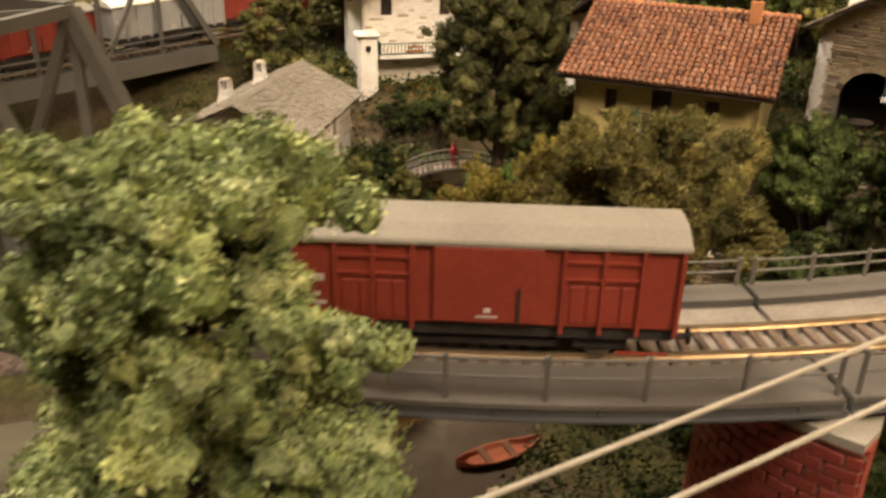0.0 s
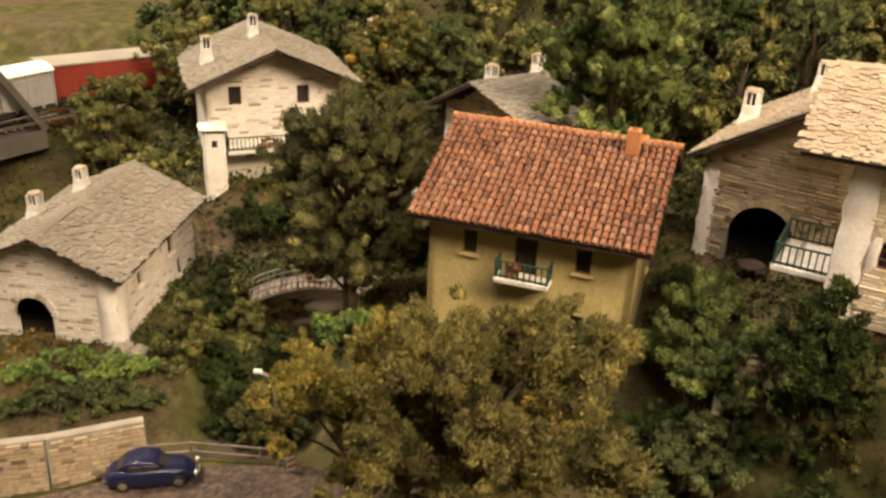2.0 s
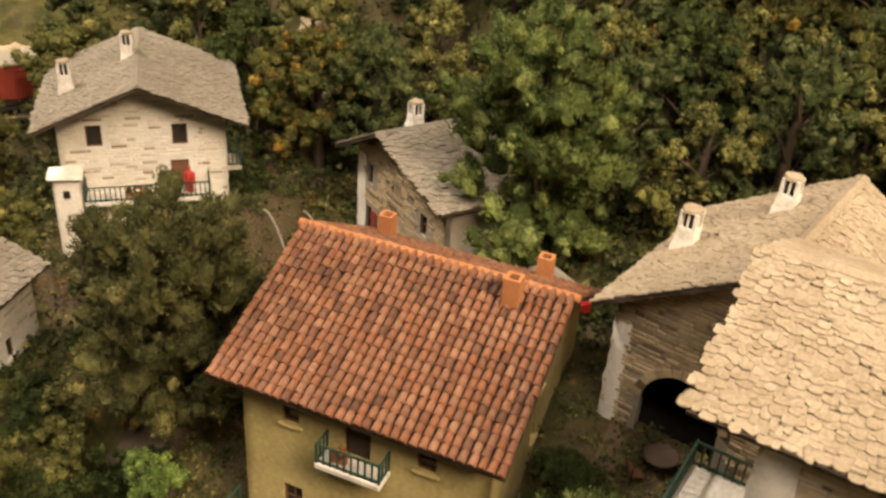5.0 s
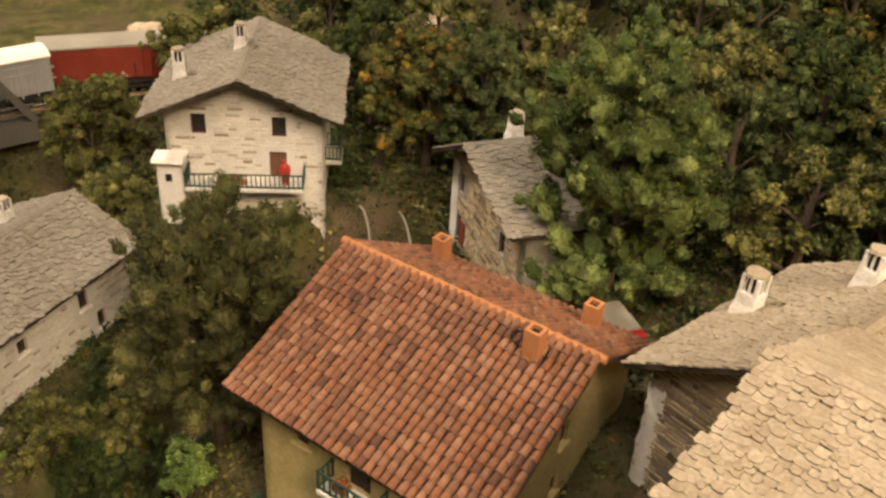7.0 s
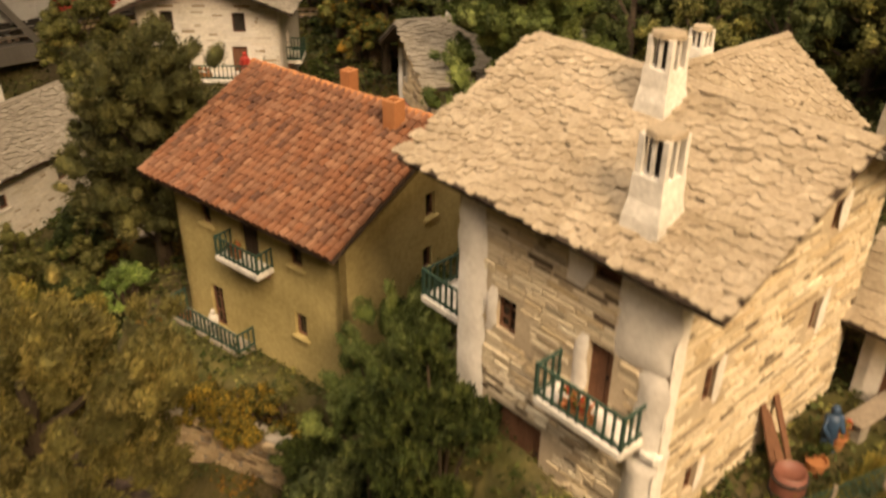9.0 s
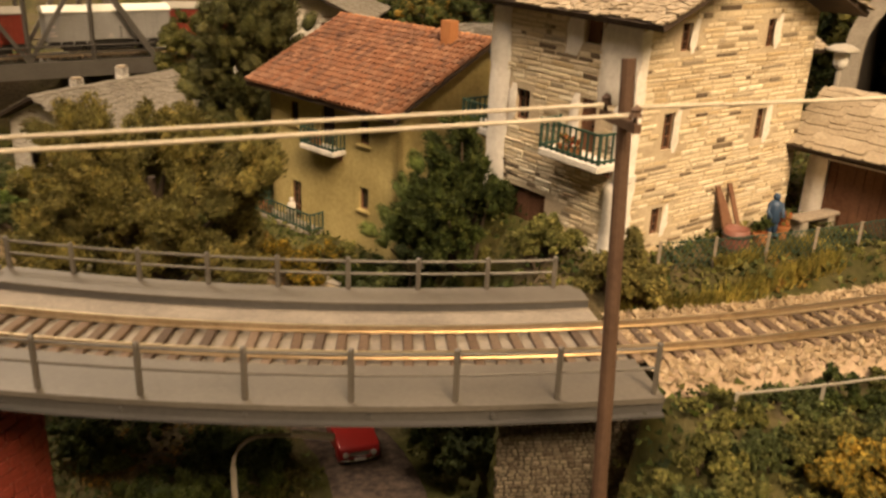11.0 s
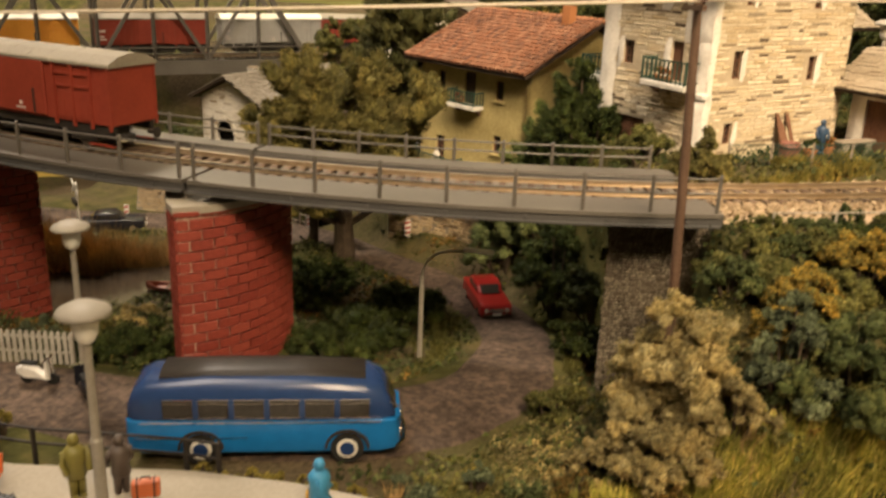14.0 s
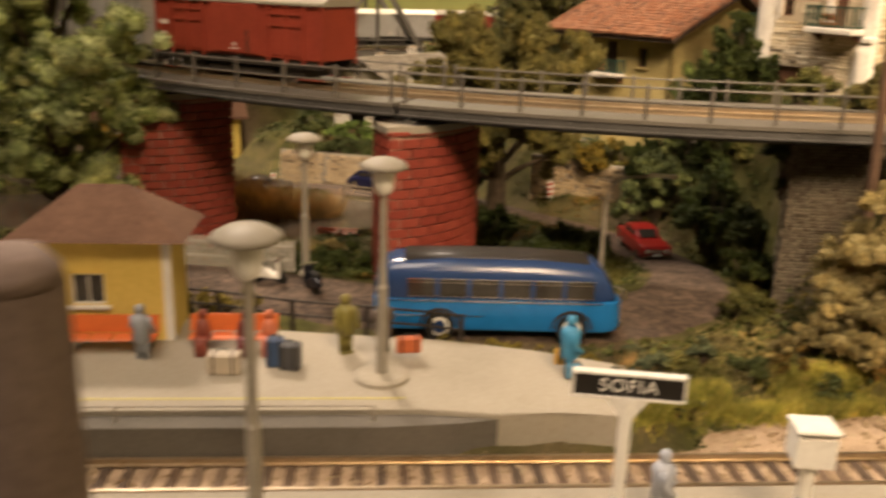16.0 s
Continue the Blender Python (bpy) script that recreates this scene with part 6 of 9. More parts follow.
S(30.4, 25.8, 1.3, 2.4, 2.2, "leaf_olive", "olive undergrowth beside the road", leaves=6000, seed=22)
# under the bridge
S(17.8, 29.5, 2.6, 3.0, 2.6, "leaf_dark", "dark undergrowth behind the brick pier", leaves=11000, blobs=18, seed=23)
S(18.0, 34.5, 3.0, 3.0, 2.2, "leaf_dark", "dark undergrowth beside the road bend", leaves=11000, blobs=18, seed=24)
S(12.0, 35.5, 3.0, 3.0, 2.6, "leaf_dark", "dark undergrowth near the olive trunk", leaves=9000, blobs=16, seed=25)
S(29.8, 36.6, 1.8, 3.0, 5.2, "leaf_dark", "dark climbing plants beside the abutment", leaves=12000, blobs=20, seed=26)
S(8.6, 20.6, 2.2, 1.6, 2.0, "leaf_dark", "dark green shrub by the lane", leaves=7000, seed=27)
S(5.0, 21.0, 2.4, 1.4, 2.4, "leaf_blue", "grey green shrub behind the fence", leaves=7000, seed=28)
S(1.2, 18.4, 1.6, 1.4, 2.6, "leaf_yellow", "yellow green shrub beside the fence", leaves=6000, seed=29)
S(19.5, 22.4, 1.8, 1.0, 1.3, "leaf_olive", "low green verge plants behind the bus", leaves=5000, seed=30)
S(23.0, 28.2, 1.2, 1.2, 1.2, "leaf_olive", "low verge bush beside the road lamp", leaves=3500, seed=31)
S(9.6, 23.4, 2.4, 1.8, 2.6, "leaf_dark", "dark green bush between the fence and the pier", leaves=9000, blobs=16, seed=506)
S(6.6, 23.6, 2.0, 1.4, 1.6, "leaf_olive", "low olive bush on the stream bank", leaves=6000, blobs=14, seed=507)
S(5.4, 28.0, 1.4, 1.2, 1.0, "leaf_tan", "low tan growth on the stream bank", leaves=3500, blobs=10, seed=508)
S(10.0, 28.5, 1.6, 1.4, 1.8, "leaf_dark", "dark undergrowth beside the stream bank", leaves=5000, blobs=12, seed=509)
for k in range(9):
    bx, by, bz = arc(64.5, 31.5 + 1.8 * k, 0)
    S(bx, by, 1.2, 0.9, 1.0, ("leaf_olive", "leaf_mid", "leaf_dark")[k % 3], "low bush at the edge of the railway bank", leaves=3500, blobs=10, seed=520 + k, group="bushes of the bank edge")
S(29.2, 33.2, 1.5, 1.5, 3.0, "leaf_dark", "dark green bush at the foot of the abutment", leaves=9000, blobs=16, seed=505)
S(28.8, 15.0, 1.5, 1.1, 1.5, "leaf_blue", "grey blue garden plants at the platform end", leaves=4000, seed=32)

# the wooded slope behind
wood = random.Random(3)
kinds = [("leaf_dark", "dark green tree on the wooded slope"), ("leaf_mid", "green tree on the wooded slope"), ("leaf_olive", "olive green tree on the wooded slope"),
         ("leaf_olive", "olive green tree on the wooded slope"), ("leaf_mid", "green tree on the wooded slope"), ("leaf_olive", "olive green tree on the wooded slope"), ("leaf_autumn", "golden autumn tree on the wooded slope")]
for j in range(12):
    for i in range(16):
        x = -16 + i * 6.0 + wood.uniform(-2.2, 2.2) + (j % 2) * 3
        y = 70 + j * 5.6 + wood.uniform(-1.8, 1.8)
        front = 96 if x < 6 else (91 if x < 27 else (91 - (x - 27) * 1.1))
        m, lab = kinds[min(6, int(wood.random() * 6.35))]
        hgt, rad = wood.uniform(7, 11.5), wood.uniform(3.4, 4.8)
        if x < -8 and y < 110 or x < 4 and y < 101:
            continue
        if y < max(front, 68) or y > 136 or x > 75:
            continue
        T(x, y, hgt, rad, m, lab, leaves=6500 if y < 115 else 4000, size=0.17, blobs=18, trunk=0.35, bare=0.06, seed=100 + j * 20 + i, group="trees of the wooded slope")


# ---- flock and grass on the ground ----
def free_ground(x, y):
    """Whether plain flock may lie here: not on road, water, track, platform or houses."""
    d, i = near(ROAD_LINE, x, y)
    if d < ROAD_HALF[i] + 0.15:
        return False
    if station_side(x, y) < (0.6 if x < 31 else 3.5) or (x < 29.5 and y < 17 and station_side(x, y) < 10.5):
        return False
    r = math.hypot(x - CX, y - CY)
    a = math.degrees(math.atan2(x - CX, CY - y))
    if a > 29 and 57.4 < r < 63.0:
        return False
    return land(x, y) > -2.95


def flock(name, count, region, size, height, mats, label, seed):
    R = random.Random(seed)
    buckets = {m: [] for m in mats}
    for k in range(count):
        x, y = R.uniform(region[0], region[1]), R.uniform(region[2], region[3])
        if not free_ground(x, y):
            continue
        n = noise.noise((x * 0.16, y * 0.16, seed))
        m = mats[min(len(mats) - 1, max(0, int((n + 0.55) * len(mats) / 1.1 + R.uniform(-.6, .6))))]
        buckets[m].append((x, y, land(x, y)))
    for m, pts in buckets.items():
        if not pts:
            continue
        RR = LEAF_RNG
        c = np.repeat(np.array(pts), 7, axis=0)
        n = len(c)
        c = c + RR.normal(scale=(size * 2.2, size * 2.2, 0), size=(n, 3))
        c[:, 2] += height * RR.rand(n)
        nn = RR.normal(size=(n, 3)) + np.array([0, 0, 0.8])
        nn /= np.linalg.norm(nn, axis=1)[:, None]
        a = np.cross(nn, RR.normal(size=(n, 3)))
        a /= np.linalg.norm(a, axis=1)[:, None]
        b = np.cross(nn, a)
        s = size * (0.5 + RR.rand(n))[:, None]
        v = np.stack([c - a * s, c + a * s * 0.8 - b * s * 0.7, c + b * s], 1).reshape(-1, 3)
        f = np.arange(n * 3).reshape(-1, 3)
        ob = new(name, pydata(name, v, f.tolist(), M[m]))
        tagged(ob, label, "ground cover", kind="stuff")


flock("ground_cover", 26000, (-30, 50, 14, 96), 0.13, 0.35, ["leaf_dark", "leaf_olive", "leaf_mid", "leaf_rust"], "low green and brown flock on the ground", 5)
flock("undergrowth", 9000, (-20, 70, 66, 125), 0.22, 0.9, ["leaf_dark", "leaf_mid", "leaf_olive"], "dark undergrowth between the trees", 6)


def grass(name, strips, mat, label, blade=0.7, per=60):
    """Upright blades along strips (x0, y0, x1, y1, width)."""
    R = LEAF_RNG
    V = []
    for x0, y0, x1, y1, wd in strips:
        L = math.hypot(x1 - x0, y1 - y0)
        n = int(L * per)
        for k in range(n):
            t = R.rand()
            x = x0 + (x1 - x0) * t + R.normal() * wd * 0.4
            y = y0 + (y1 - y0) * t + R.normal() * wd * 0.4
            z = land(x, y) - 0.05
            a, h = R.rand() * 6.28, blade * (0.5 + 0.8 * R.rand())
            dx, dy = math.cos(a), math.sin(a)
            V += [(x - dx * .05, y - dy * .05, z), (x + dx * .05, y + dy * .05, z), (x + R.normal() * .25 * h, y + R.normal() * .25 * h, z + h)]
    f = np.arange(len(V)).reshape(-1, 3).tolist()
    tagged(new(name, pydata(name, V, f, M[mat])), label, "grass", kind="stuff")


grass("verge_grass", [(29.6, 14.9, 34.6, 18.9, 0.5), (34.6, 18.9, 36.9, 21.3, 0.4), (36.9, 21.3, 47.0, 28.1, 0.4), (33.0, 18.8, 42, 25.3, 0.8)], "grass_fibre", "bright yellow green grass fringe beside the ballast", 0.7, 700)
flock("turf", 9500, (29, 50, 14.5, 28), 0.06, 0.26, ["leaf_olive", "leaf_tan", "leaf_plume", "leaf_gilt"], "short brown and green turf on the bank", 15)
for k in range(11):
    x = 30.3 + k * 0.95 + (k % 3) * 0.4
    S(x, 17.2 + k * 0.62 + (k % 4) * 0.7, 0.8, 0.7, 0.9 + 0.25 * (k % 3), ("leaf_olive", "leaf_mid", "leaf_rust")[k % 3], "low turf cushion on the grassy bank", leaves=2600, size=0.07, blobs=8, seed=400 + k, name="turf_cushion", group="turf cushions")
grass("grass", [ (29.3, 13.2, 30.5, 14.5, 0.6), (29.3, 13.2, 29.6, 13.6, 0.3)],
      "grass_fibre", "green and yellow grass along the verges", 0.75, 240)
grass("upper_verge", [(33, 37.9, 36.5, 40, 0.35), (36.5, 40, 41, 45, 0.4), (36.4, 41.8, 40.0, 46.2, 0.3)], "leaf_gilt", "dull golden grass beside the upper track", 0.6, 260)
grass("roadside_grass", [(19.5, 36.5, 22.5, 31.5, 0.5), (22.5, 31.5, 22.8, 28, 0.5), (28.0, 38.0, 29.5, 31.5, 0.5)], "leaf_olive", "dull mossy grass along the road edges", 0.6, 260)
grass("dry_grass", [(38.0, 22.7, 38.5, 23.0, 0.35), (37.6, 21.4, 38.2, 21.8, 0.3), (27.8, 16.3, 28.6, 15.2, 0.35)], "reed", "tufts of dry golden grass", 1.0, 200)
grass("reeds", [(-5.6, 33.6, -0.9, 37.8, 0.6), (-4.6, 33.1, -3.6, 33.7, 0.3), (-9.5, 31.0, -5.6, 33.4, 0.7)], "reed", "tall dry tan reeds along the water", 2.7, 420)

# ---- rolling stock ----
M["wagon_red"] = mottled("oxide red wagon paint", (0.20, 0.030, 0.016), (0.29, 0.048, 0.024), 0.5, 6, 0.55, 0.006, 0.3)
M["wagon_grey"] = mottled("grey wagon paint", (0.30, 0.28, 0.25), (0.40, 0.38, 0.34), 0.5, 6, 0.55, 0.006, 0.3)
M["wagon_orange"] = mottled("orange wagon paint", (0.62, 0.25, 0.03), (0.74, 0.34, 0.05), 0.5, 6, 0.5, 0.006, 0.3)
M["roof_beige"] = mottled("beige grey wagon roof", (0.22, 0.19, 0.145), (0.31, 0.27, 0.205), 0.3, 6, 0.7, 0.006)
M["roof_cream"] = mottled("cream wagon roof", (0.72, 0.66, 0.52), (0.84, 0.78, 0.64), 0.3, 6, 0.6, 0.004)
M["undergear"] = mottled("black undergear", (0.018, 0.015, 0.012), (0.05, 0.042, 0.035), 0.8, 7, 0.6)
M["wheel_steel"] = mottled("wheel steel", (0.10, 0.08, 0.06), (0.26, 0.22, 0.18), 1, 8, 0.45, 0.004, 0.4, 0.7)
M["mark_white"] = gloss("pale lettering paint", (0.62, 0.50, 0.44), 0.6)


def wheel(parent, x, y, z, r, mat="wheel_steel", tyre=None, width=0.3, axis="y"):
    bm = B()
    d = Vector((0, width / 2, 0)) if axis == "y" else Vector((width / 2, 0, 0))
    c = Vector((x, y, z))
    tube(bm, [c - d, c + d], r, 18)
    ob = part("wheel", bm, M[mat], parent)
    bm = B()
    tube(bm, [c - d * 1.25, c + d * 1.25], r * 0.35, 10)
    part("hub", bm, M["undergear"], ob)
    return ob


def goods_wagon(name, body_mat, roof_mat, label, group, length=12.3, body="van"):
    """A two-axle covered van standing on its rails at height 0, along x."""
    w = thing(name, 0, 0, 0, 0, label, "goods wagon", group)
    L, H0, H1, W = length / 2, 1.3, 4.2, 1.42
    bm = B()
    box(bm, -L, L, -W, W, H0, H1, 0.05)
    shell = part("body", bm, M[body_mat], w)
    for sy in (-1, 1):
        y0 = sy * W
        # uprights, rails and the sliding door of each side
        for k, x in enumerate((-L + 0.08, -L + 1.3, -L + 2.5, -L + 3.75, L - 3.75, L - 2.5, L - 1.3, L - 0.08)):
            bm = B()
            box(bm, x - 0.07, x + 0.07, min(y0, y0 + sy * 0.12), max(y0, y0 + sy * 0.12), H0 - 0.2, H1 - 0.05)
            part("upright", bm, M[body_mat], shell)
        for x0, x1 in ((-L + 1.3, -L + 3.75), (L - 3.75, L - 1.3)):
            for z in (3.0, 3.6):
                bm = B()
                box(bm, x0 + 0.071, x1 - 0.071, min(y0, y0 + sy * 0.08), max(y0, y0 + sy * 0.08), z, z + 0.09)
                part("side_rail", bm, M[body_mat], shell)
            for k in range(4):
                xa = x0 + 0.15 + k * (x1 - x0 - 0.3) / 4
                bm = B()
                box(bm, xa + 0.08, xa + 0.48, min(y0, y0 + sy * 0.05), max(y0, y0 + sy * 0.05), 1.5, 2.8, 0.02)
                part("panel", bm, M[body_mat], shell)
        bm = B()
        box(bm, -1.75, 1.75, min(y0, y0 + sy * 0.14), max(y0, y0 + sy * 0.14), H0 + 0.12, H1 - 0.1, 0.05)
        dr = part("sliding_door", bm, M[body_mat], shell)
        bm = B()
        box(bm, 0.95, 1.05, min(y0 + sy * 0.141, y0 + sy * 0.2), max(y0 + sy * 0.141, y0 + sy * 0.2), 1.5, 2.7)
        part("door_handle", bm, M["undergear"], dr)
        for x0, x1, z0, z1 in ((-L + 0.25, -L + 0.95, 2.7, 2.95), (-L + 0.3, -L + 0.8, 2.15, 2.3), (-L + 0.3, -L + 1.0, 1.85, 2.0), (-0.35, 0.35, 1.62, 1.7), (-0.1, 0.12, 1.8, 1.98)):
            bm = B()
            yy = y0 + sy * (0.15 if abs(x0) < 1 else 0.012)
            box(bm, x0, x1, min(yy, yy + sy * 0.006), max(yy, yy + sy * 0.006), z0, z1)
            part("marking", bm, M["mark_white"], shell)
        bm = B()
        box(bm, -L + 0.1, L - 0.1, sy * 1.2 - 0.1, sy * 1.2 + 0.1, 0.85, 1.3)
        part("sole_bar", bm, M["undergear"], w)
        for x in (-L + 1.0, L - 1.0):
            bm = B()
            beam(bm, (x - 0.85, sy * 1.25, 0.3), (x + 0.85, sy * 1.25, 0.3), 0.08)
            part("footstep", bm, M[body_mat], w)
    pts = [(1.56, H1 + 0.02), (1.5, H1 + 0.1), (0.85, H1 + 0.42), (0.3, H1 + 0.52), (-0.3, H1 + 0.52), (-0.85, H1 + 0.42), (-1.5, H1 + 0.1), (-1.56, H1 + 0.02)]
    bm = B()
    prism(bm, pts + [(pts[-1][0], H1 - 0.08), (pts[0][0], H1 - 0.08)], -L - 0.12, L + 0.12, "x")
    roof = part("roof", bm, M[roof_mat], w)
    for k in range(1, 9):
        x = -L + length * k / 9
        bm = B()
        for a, b in zip(pts, pts[1:]):
            beam(bm, (x, a[0], a[1] + 0.0), (x, b[0], b[1] + 0.0), 0.03, 0.025)
        part("roof_seam", bm, M[roof_mat], roof)
    bm = B()
    for sx in (-1, 1):
        prism(bm, [(p[0] * 0.9, p[1] - 0.06) for p in pts], sx * (L - 0.1) - 0.08, sx * (L - 0.1) + 0.08, "x")
    part("gable", bm, M[body_mat], shell)
    for sx in (-1, 1):
        for sy in (-1, 1):
            wheel(w, sx * (L - 2.4), sy * 0.82, 0.48, 0.5)
            bm = B()
            tube(bm, [(sx * L, sy * 0.85, 0.8), (sx * (L + 0.5), sy * 0.85, 0.8)], 0.12, 8)
            tube(bm, [(sx * (L + 0.5), sy * 0.85, 0.8), (sx * (L + 0.58), sy * 0.85, 0.8)], 0.27, 12)
            part("buffer", bm, M["undergear"], w)
        bm = B()
        box(bm, sx * (L - 2.4) - 0.9, sx * (L - 2.4) + 0.9, -1.1, 1.1, 0.35, 1.28, 0.05)
        part("axle_guard", bm, M["undergear"], w)
    bm = B()
    box(bm, -2.4, 2.4, -1.1, 1.1, 0.3, 0.72, 0.08)
    part("brake_gear", bm, M["undergear"], w)
    return w


RAIL_TOP = BED + 0.42
red_van = goods_wagon("goods_wagon", "wagon_red", "roof_beige", "oxide red covered goods wagon with a beige roof", "goods wagons")
grey_van = goods_wagon("goods_wagon", "wagon_grey", "roof_cream", "grey covered goods wagon with a pale roof", "goods wagons")
orange_van = goods_wagon("goods_wagon", "wagon_orange", "roof_cream", "orange refrigerator wagon with a cream roof", "goods wagons", 11.0)


def stand(van, deg):
    x, y, z = arc(TRACK, deg, RAIL_TOP)
    van.matrix_basis = pose(x * U, y * U, z * U, 0, 0, deg)


stand(red_van, -1.75)
stand(grey_van, -14.2)
# the goods train on the far truss bridge and the line beyond
dx, dy = 37.5 / 60.5, 47.5 / 60.5
far_deg = math.degrees(math.atan2(47.5, 37.5))


def far_pose(s):
    return pose((-24.5 - dx * s) * U, (88.5 - dy * s) * U, (4.8 + 0.41) * U, 0, 0, far_deg)


copy_thing(grey_van, far_pose(4.0))
copy_thing(red_van, far_pose(18.0))
orange_van.matrix_basis = far_pose(31.5)
copy_thing(red_van, far_pose(45.0))
copy_thing(red_van, pose(-0.19, 0.945, (4.8 + 0.41) * U, 0, 0, 33))


# ---- road vehicles ----
M["bus_blue"] = gloss("sky blue bus paint", (0.014, 0.16, 0.43), 0.25)
M["bus_dark"] = gloss("deep blue bus paint", (0.022, 0.048, 0.135), 0.25)
M["car_red"] = gloss("red car paint", (0.36, 0.022, 0.018), 0.3)
M["car_navy"] = gloss("navy car paint", (0.012, 0.013, 0.045), 0.25)
M["car_black"] = gloss("black car paint", (0.015, 0.015, 0.02), 0.25)
M["chrome"] = gloss("chrome", (0.72, 0.70, 0.66), 0.15, 1.0)
M["tyre"] = mottled("black rubber", (0.012, 0.011, 0.010), (0.03, 0.028, 0.026), 1, 8, 0.8)
M["hubcap_white"] = gloss("cream wheel rim", (0.72, 0.68, 0.58), 0.4)
M["roof_dark"] = mottled("dark grey roof panel", (0.018, 0.015, 0.013), (0.045, 0.038, 0.032), 0.3, 6, 0.42, 0.004)


def car_wheel(parent, x, y, r, rim="hubcap_white", width=0.42, inner=None):
    s = 1 if y > 0 else -1
    bm = B()
    tube(bm, [(x, y - width / 2, r), (x, y + width / 2, r)], r, 18)
    ob = part("wheel", bm, M["tyre"], parent)
    bm = B()
    tube(bm, [(x, y + s * width / 2, r), (x, y + s * (width / 2 + 0.03), r)], r * 0.64, 14)
    part("rim", bm, M[rim], ob)
    if inner:
        bm = B()
        tube(bm, [(x, y + s * (width / 2 + 0.03), r), (x, y + s * (width / 2 + 0.07), r)], r * 0.44, 12)
        part("hubcap", bm, M[inner], ob)
    return ob


def loft(bm, sections):
    """Skin over closed cross sections with the same number of points."""
    rings = [[bm.verts.new(p) for p in s] for s in sections]
    n = len(rings[0])
    for a, b in zip(rings, rings[1:]):
        for k in range(n):
            bm.faces.new((a[k], a[(k + 1) % n], b[(k + 1) % n], b[k]))
    bm.faces.new(rings[0][::-1])
    bm.faces.new(rings[-1])


def rounded(x, half, z0, z1, r, n=4, top=None):
    """A rounded rectangle in the plane at x."""
    top = r if top is None else top
    pts = []
    for cy, cz, rr, a0 in ((half - top, z1 - top, top, 0), (-half + top, z1 - top, top, 90), (-half + r * 0.4, z0 + r * 0.4, r * 0.4, 180), (half - r * 0.4, z0 + r * 0.4, r * 0.4, 270)):
        for k in range(n + 1):
            a = radians(a0 + 90 * k / n)
            pts.append((x, cy + rr * math.cos(a), cz + rr * math.sin(a)))
    return pts


def bus():
    b = thing("bus", 21.62, 17.7, 0.02, 30.0, "blue vintage touring bus with a dark roof panel", "bus")
    L, W = 4.95, 1.35
    bm = B()
    loft(bm, [rounded(x, W * s, 0.42 + dz, 1.72, 0.3, top=0.05) for x, s, dz in ((-L, 0.78, 0.3), (-L + 0.12, 0.9, 0.1), (-L + 0.5, 0.98, 0), (-2, 1, 0), (2, 1, 0), (L - 0.7, 0.98, 0), (L - 0.2, 0.9, 0.05), (L, 0.72, 0.2))])
    lower = part("lower_body", bm, M["bus_blue"], b, "sky blue lower body", True)
    bm = B()
    loft(bm, [rounded(x, W * s, 1.72, z, 0.2, top=t) for x, s, z, t in ((-L + 0.05, 0.76, 2.35, 0.3), (-L + 0.3, 0.88, 2.9, 0.5), (-L + 0.8, 0.94, 3.2, 0.75), (-2, 0.97, 3.38, 0.85), (1.5, 0.97, 3.38, 0.85), (L - 1.3, 0.95, 3.24, 0.8), (L - 0.75, 0.9, 2.95, 0.65), (L - 0.45, 0.84, 2.5, 0.5), (L - 0.2, 0.76, 1.95, 0.2))])
    upper = part("upper_body", bm, M["bus_dark"], b, "deep blue upper body", True)
    bm = B()
    loft(bm, [[(x, yy, z + (0.06 - 0.11 * (yy / 0.8) ** 2)) for yy in (-0.8, -0.4, 0, 0.4, 0.8)] + [(x, yy, z - 0.3) for yy in (0.8, 0.4, 0, -0.4, -0.8)] for x, z in ((-L + 1.2, 3.33), (-1.5, 3.40), (1.2, 3.40), (L - 1.3, 3.28))])
    part("roof_panel", bm, M["roof_dark"], upper, "dark roof panel", True)
    for sy in (-1, 1):
        bm = B()
        box(bm, -L + 0.5, L - 0.7, min(sy * W, sy * (W + 0.03)), max(sy * W, sy * (W + 0.03)), 1.68, 1.72)
        part("waist_trim", bm, M["chrome"], b)
        bm = B()
        box(bm, -L + 0.3, -0.6, min(sy * W, sy * (W + 0.025)), max(sy * W, sy * (W + 0.025)), 1.06, 1.09)
        part("side_trim", bm, M["chrome"], b)
        n = 6
        xs = [-L + 1.25 + k * (2 * L - 2.3) / n for k in range(n + 1)]
        for x0, x1 in zip(xs, xs[1:]):
            bm = B()
            yy = sy * (W * 0.965)
            box(bm, x0 + 0.1, x1 - 0.1, min(yy, yy + sy * 0.02), max(yy, yy + sy * 0.02), 1.88, 2.58, 0.008)
            wn = part("window", bm, M["glass"], upper)
            bm = B()
            for d, e in ((2.58, 2.605), (2.44, 2.455), (1.86, 1.88)):
                box(bm, x0 + 0.08, x1 - 0.08, min(yy, yy + sy * 0.035), max(yy, yy + sy * 0.035), d, e)
            part("window_frame", bm, M["chrome"], wn)
        for x in (-2.3, 3.0):
            car_wheel(b, x, sy * 1.18, 0.62, "hubcap_white", 0.4, "bus_dark")
            bm = B()
            for k in range(12):
                a0, a1 = math.pi * k / 12, math.pi * (k + 1) / 12
                beam(bm, (x + 0.78 * math.cos(a0), sy * W, 0.62 + 0.72 * math.sin(a0)), (x + 0.78 * math.cos(a1), sy * W, 0.62 + 0.72 * math.sin(a1)), 0.12, 0.1)
            part("wheel_arch", bm, M["undergear"], b)
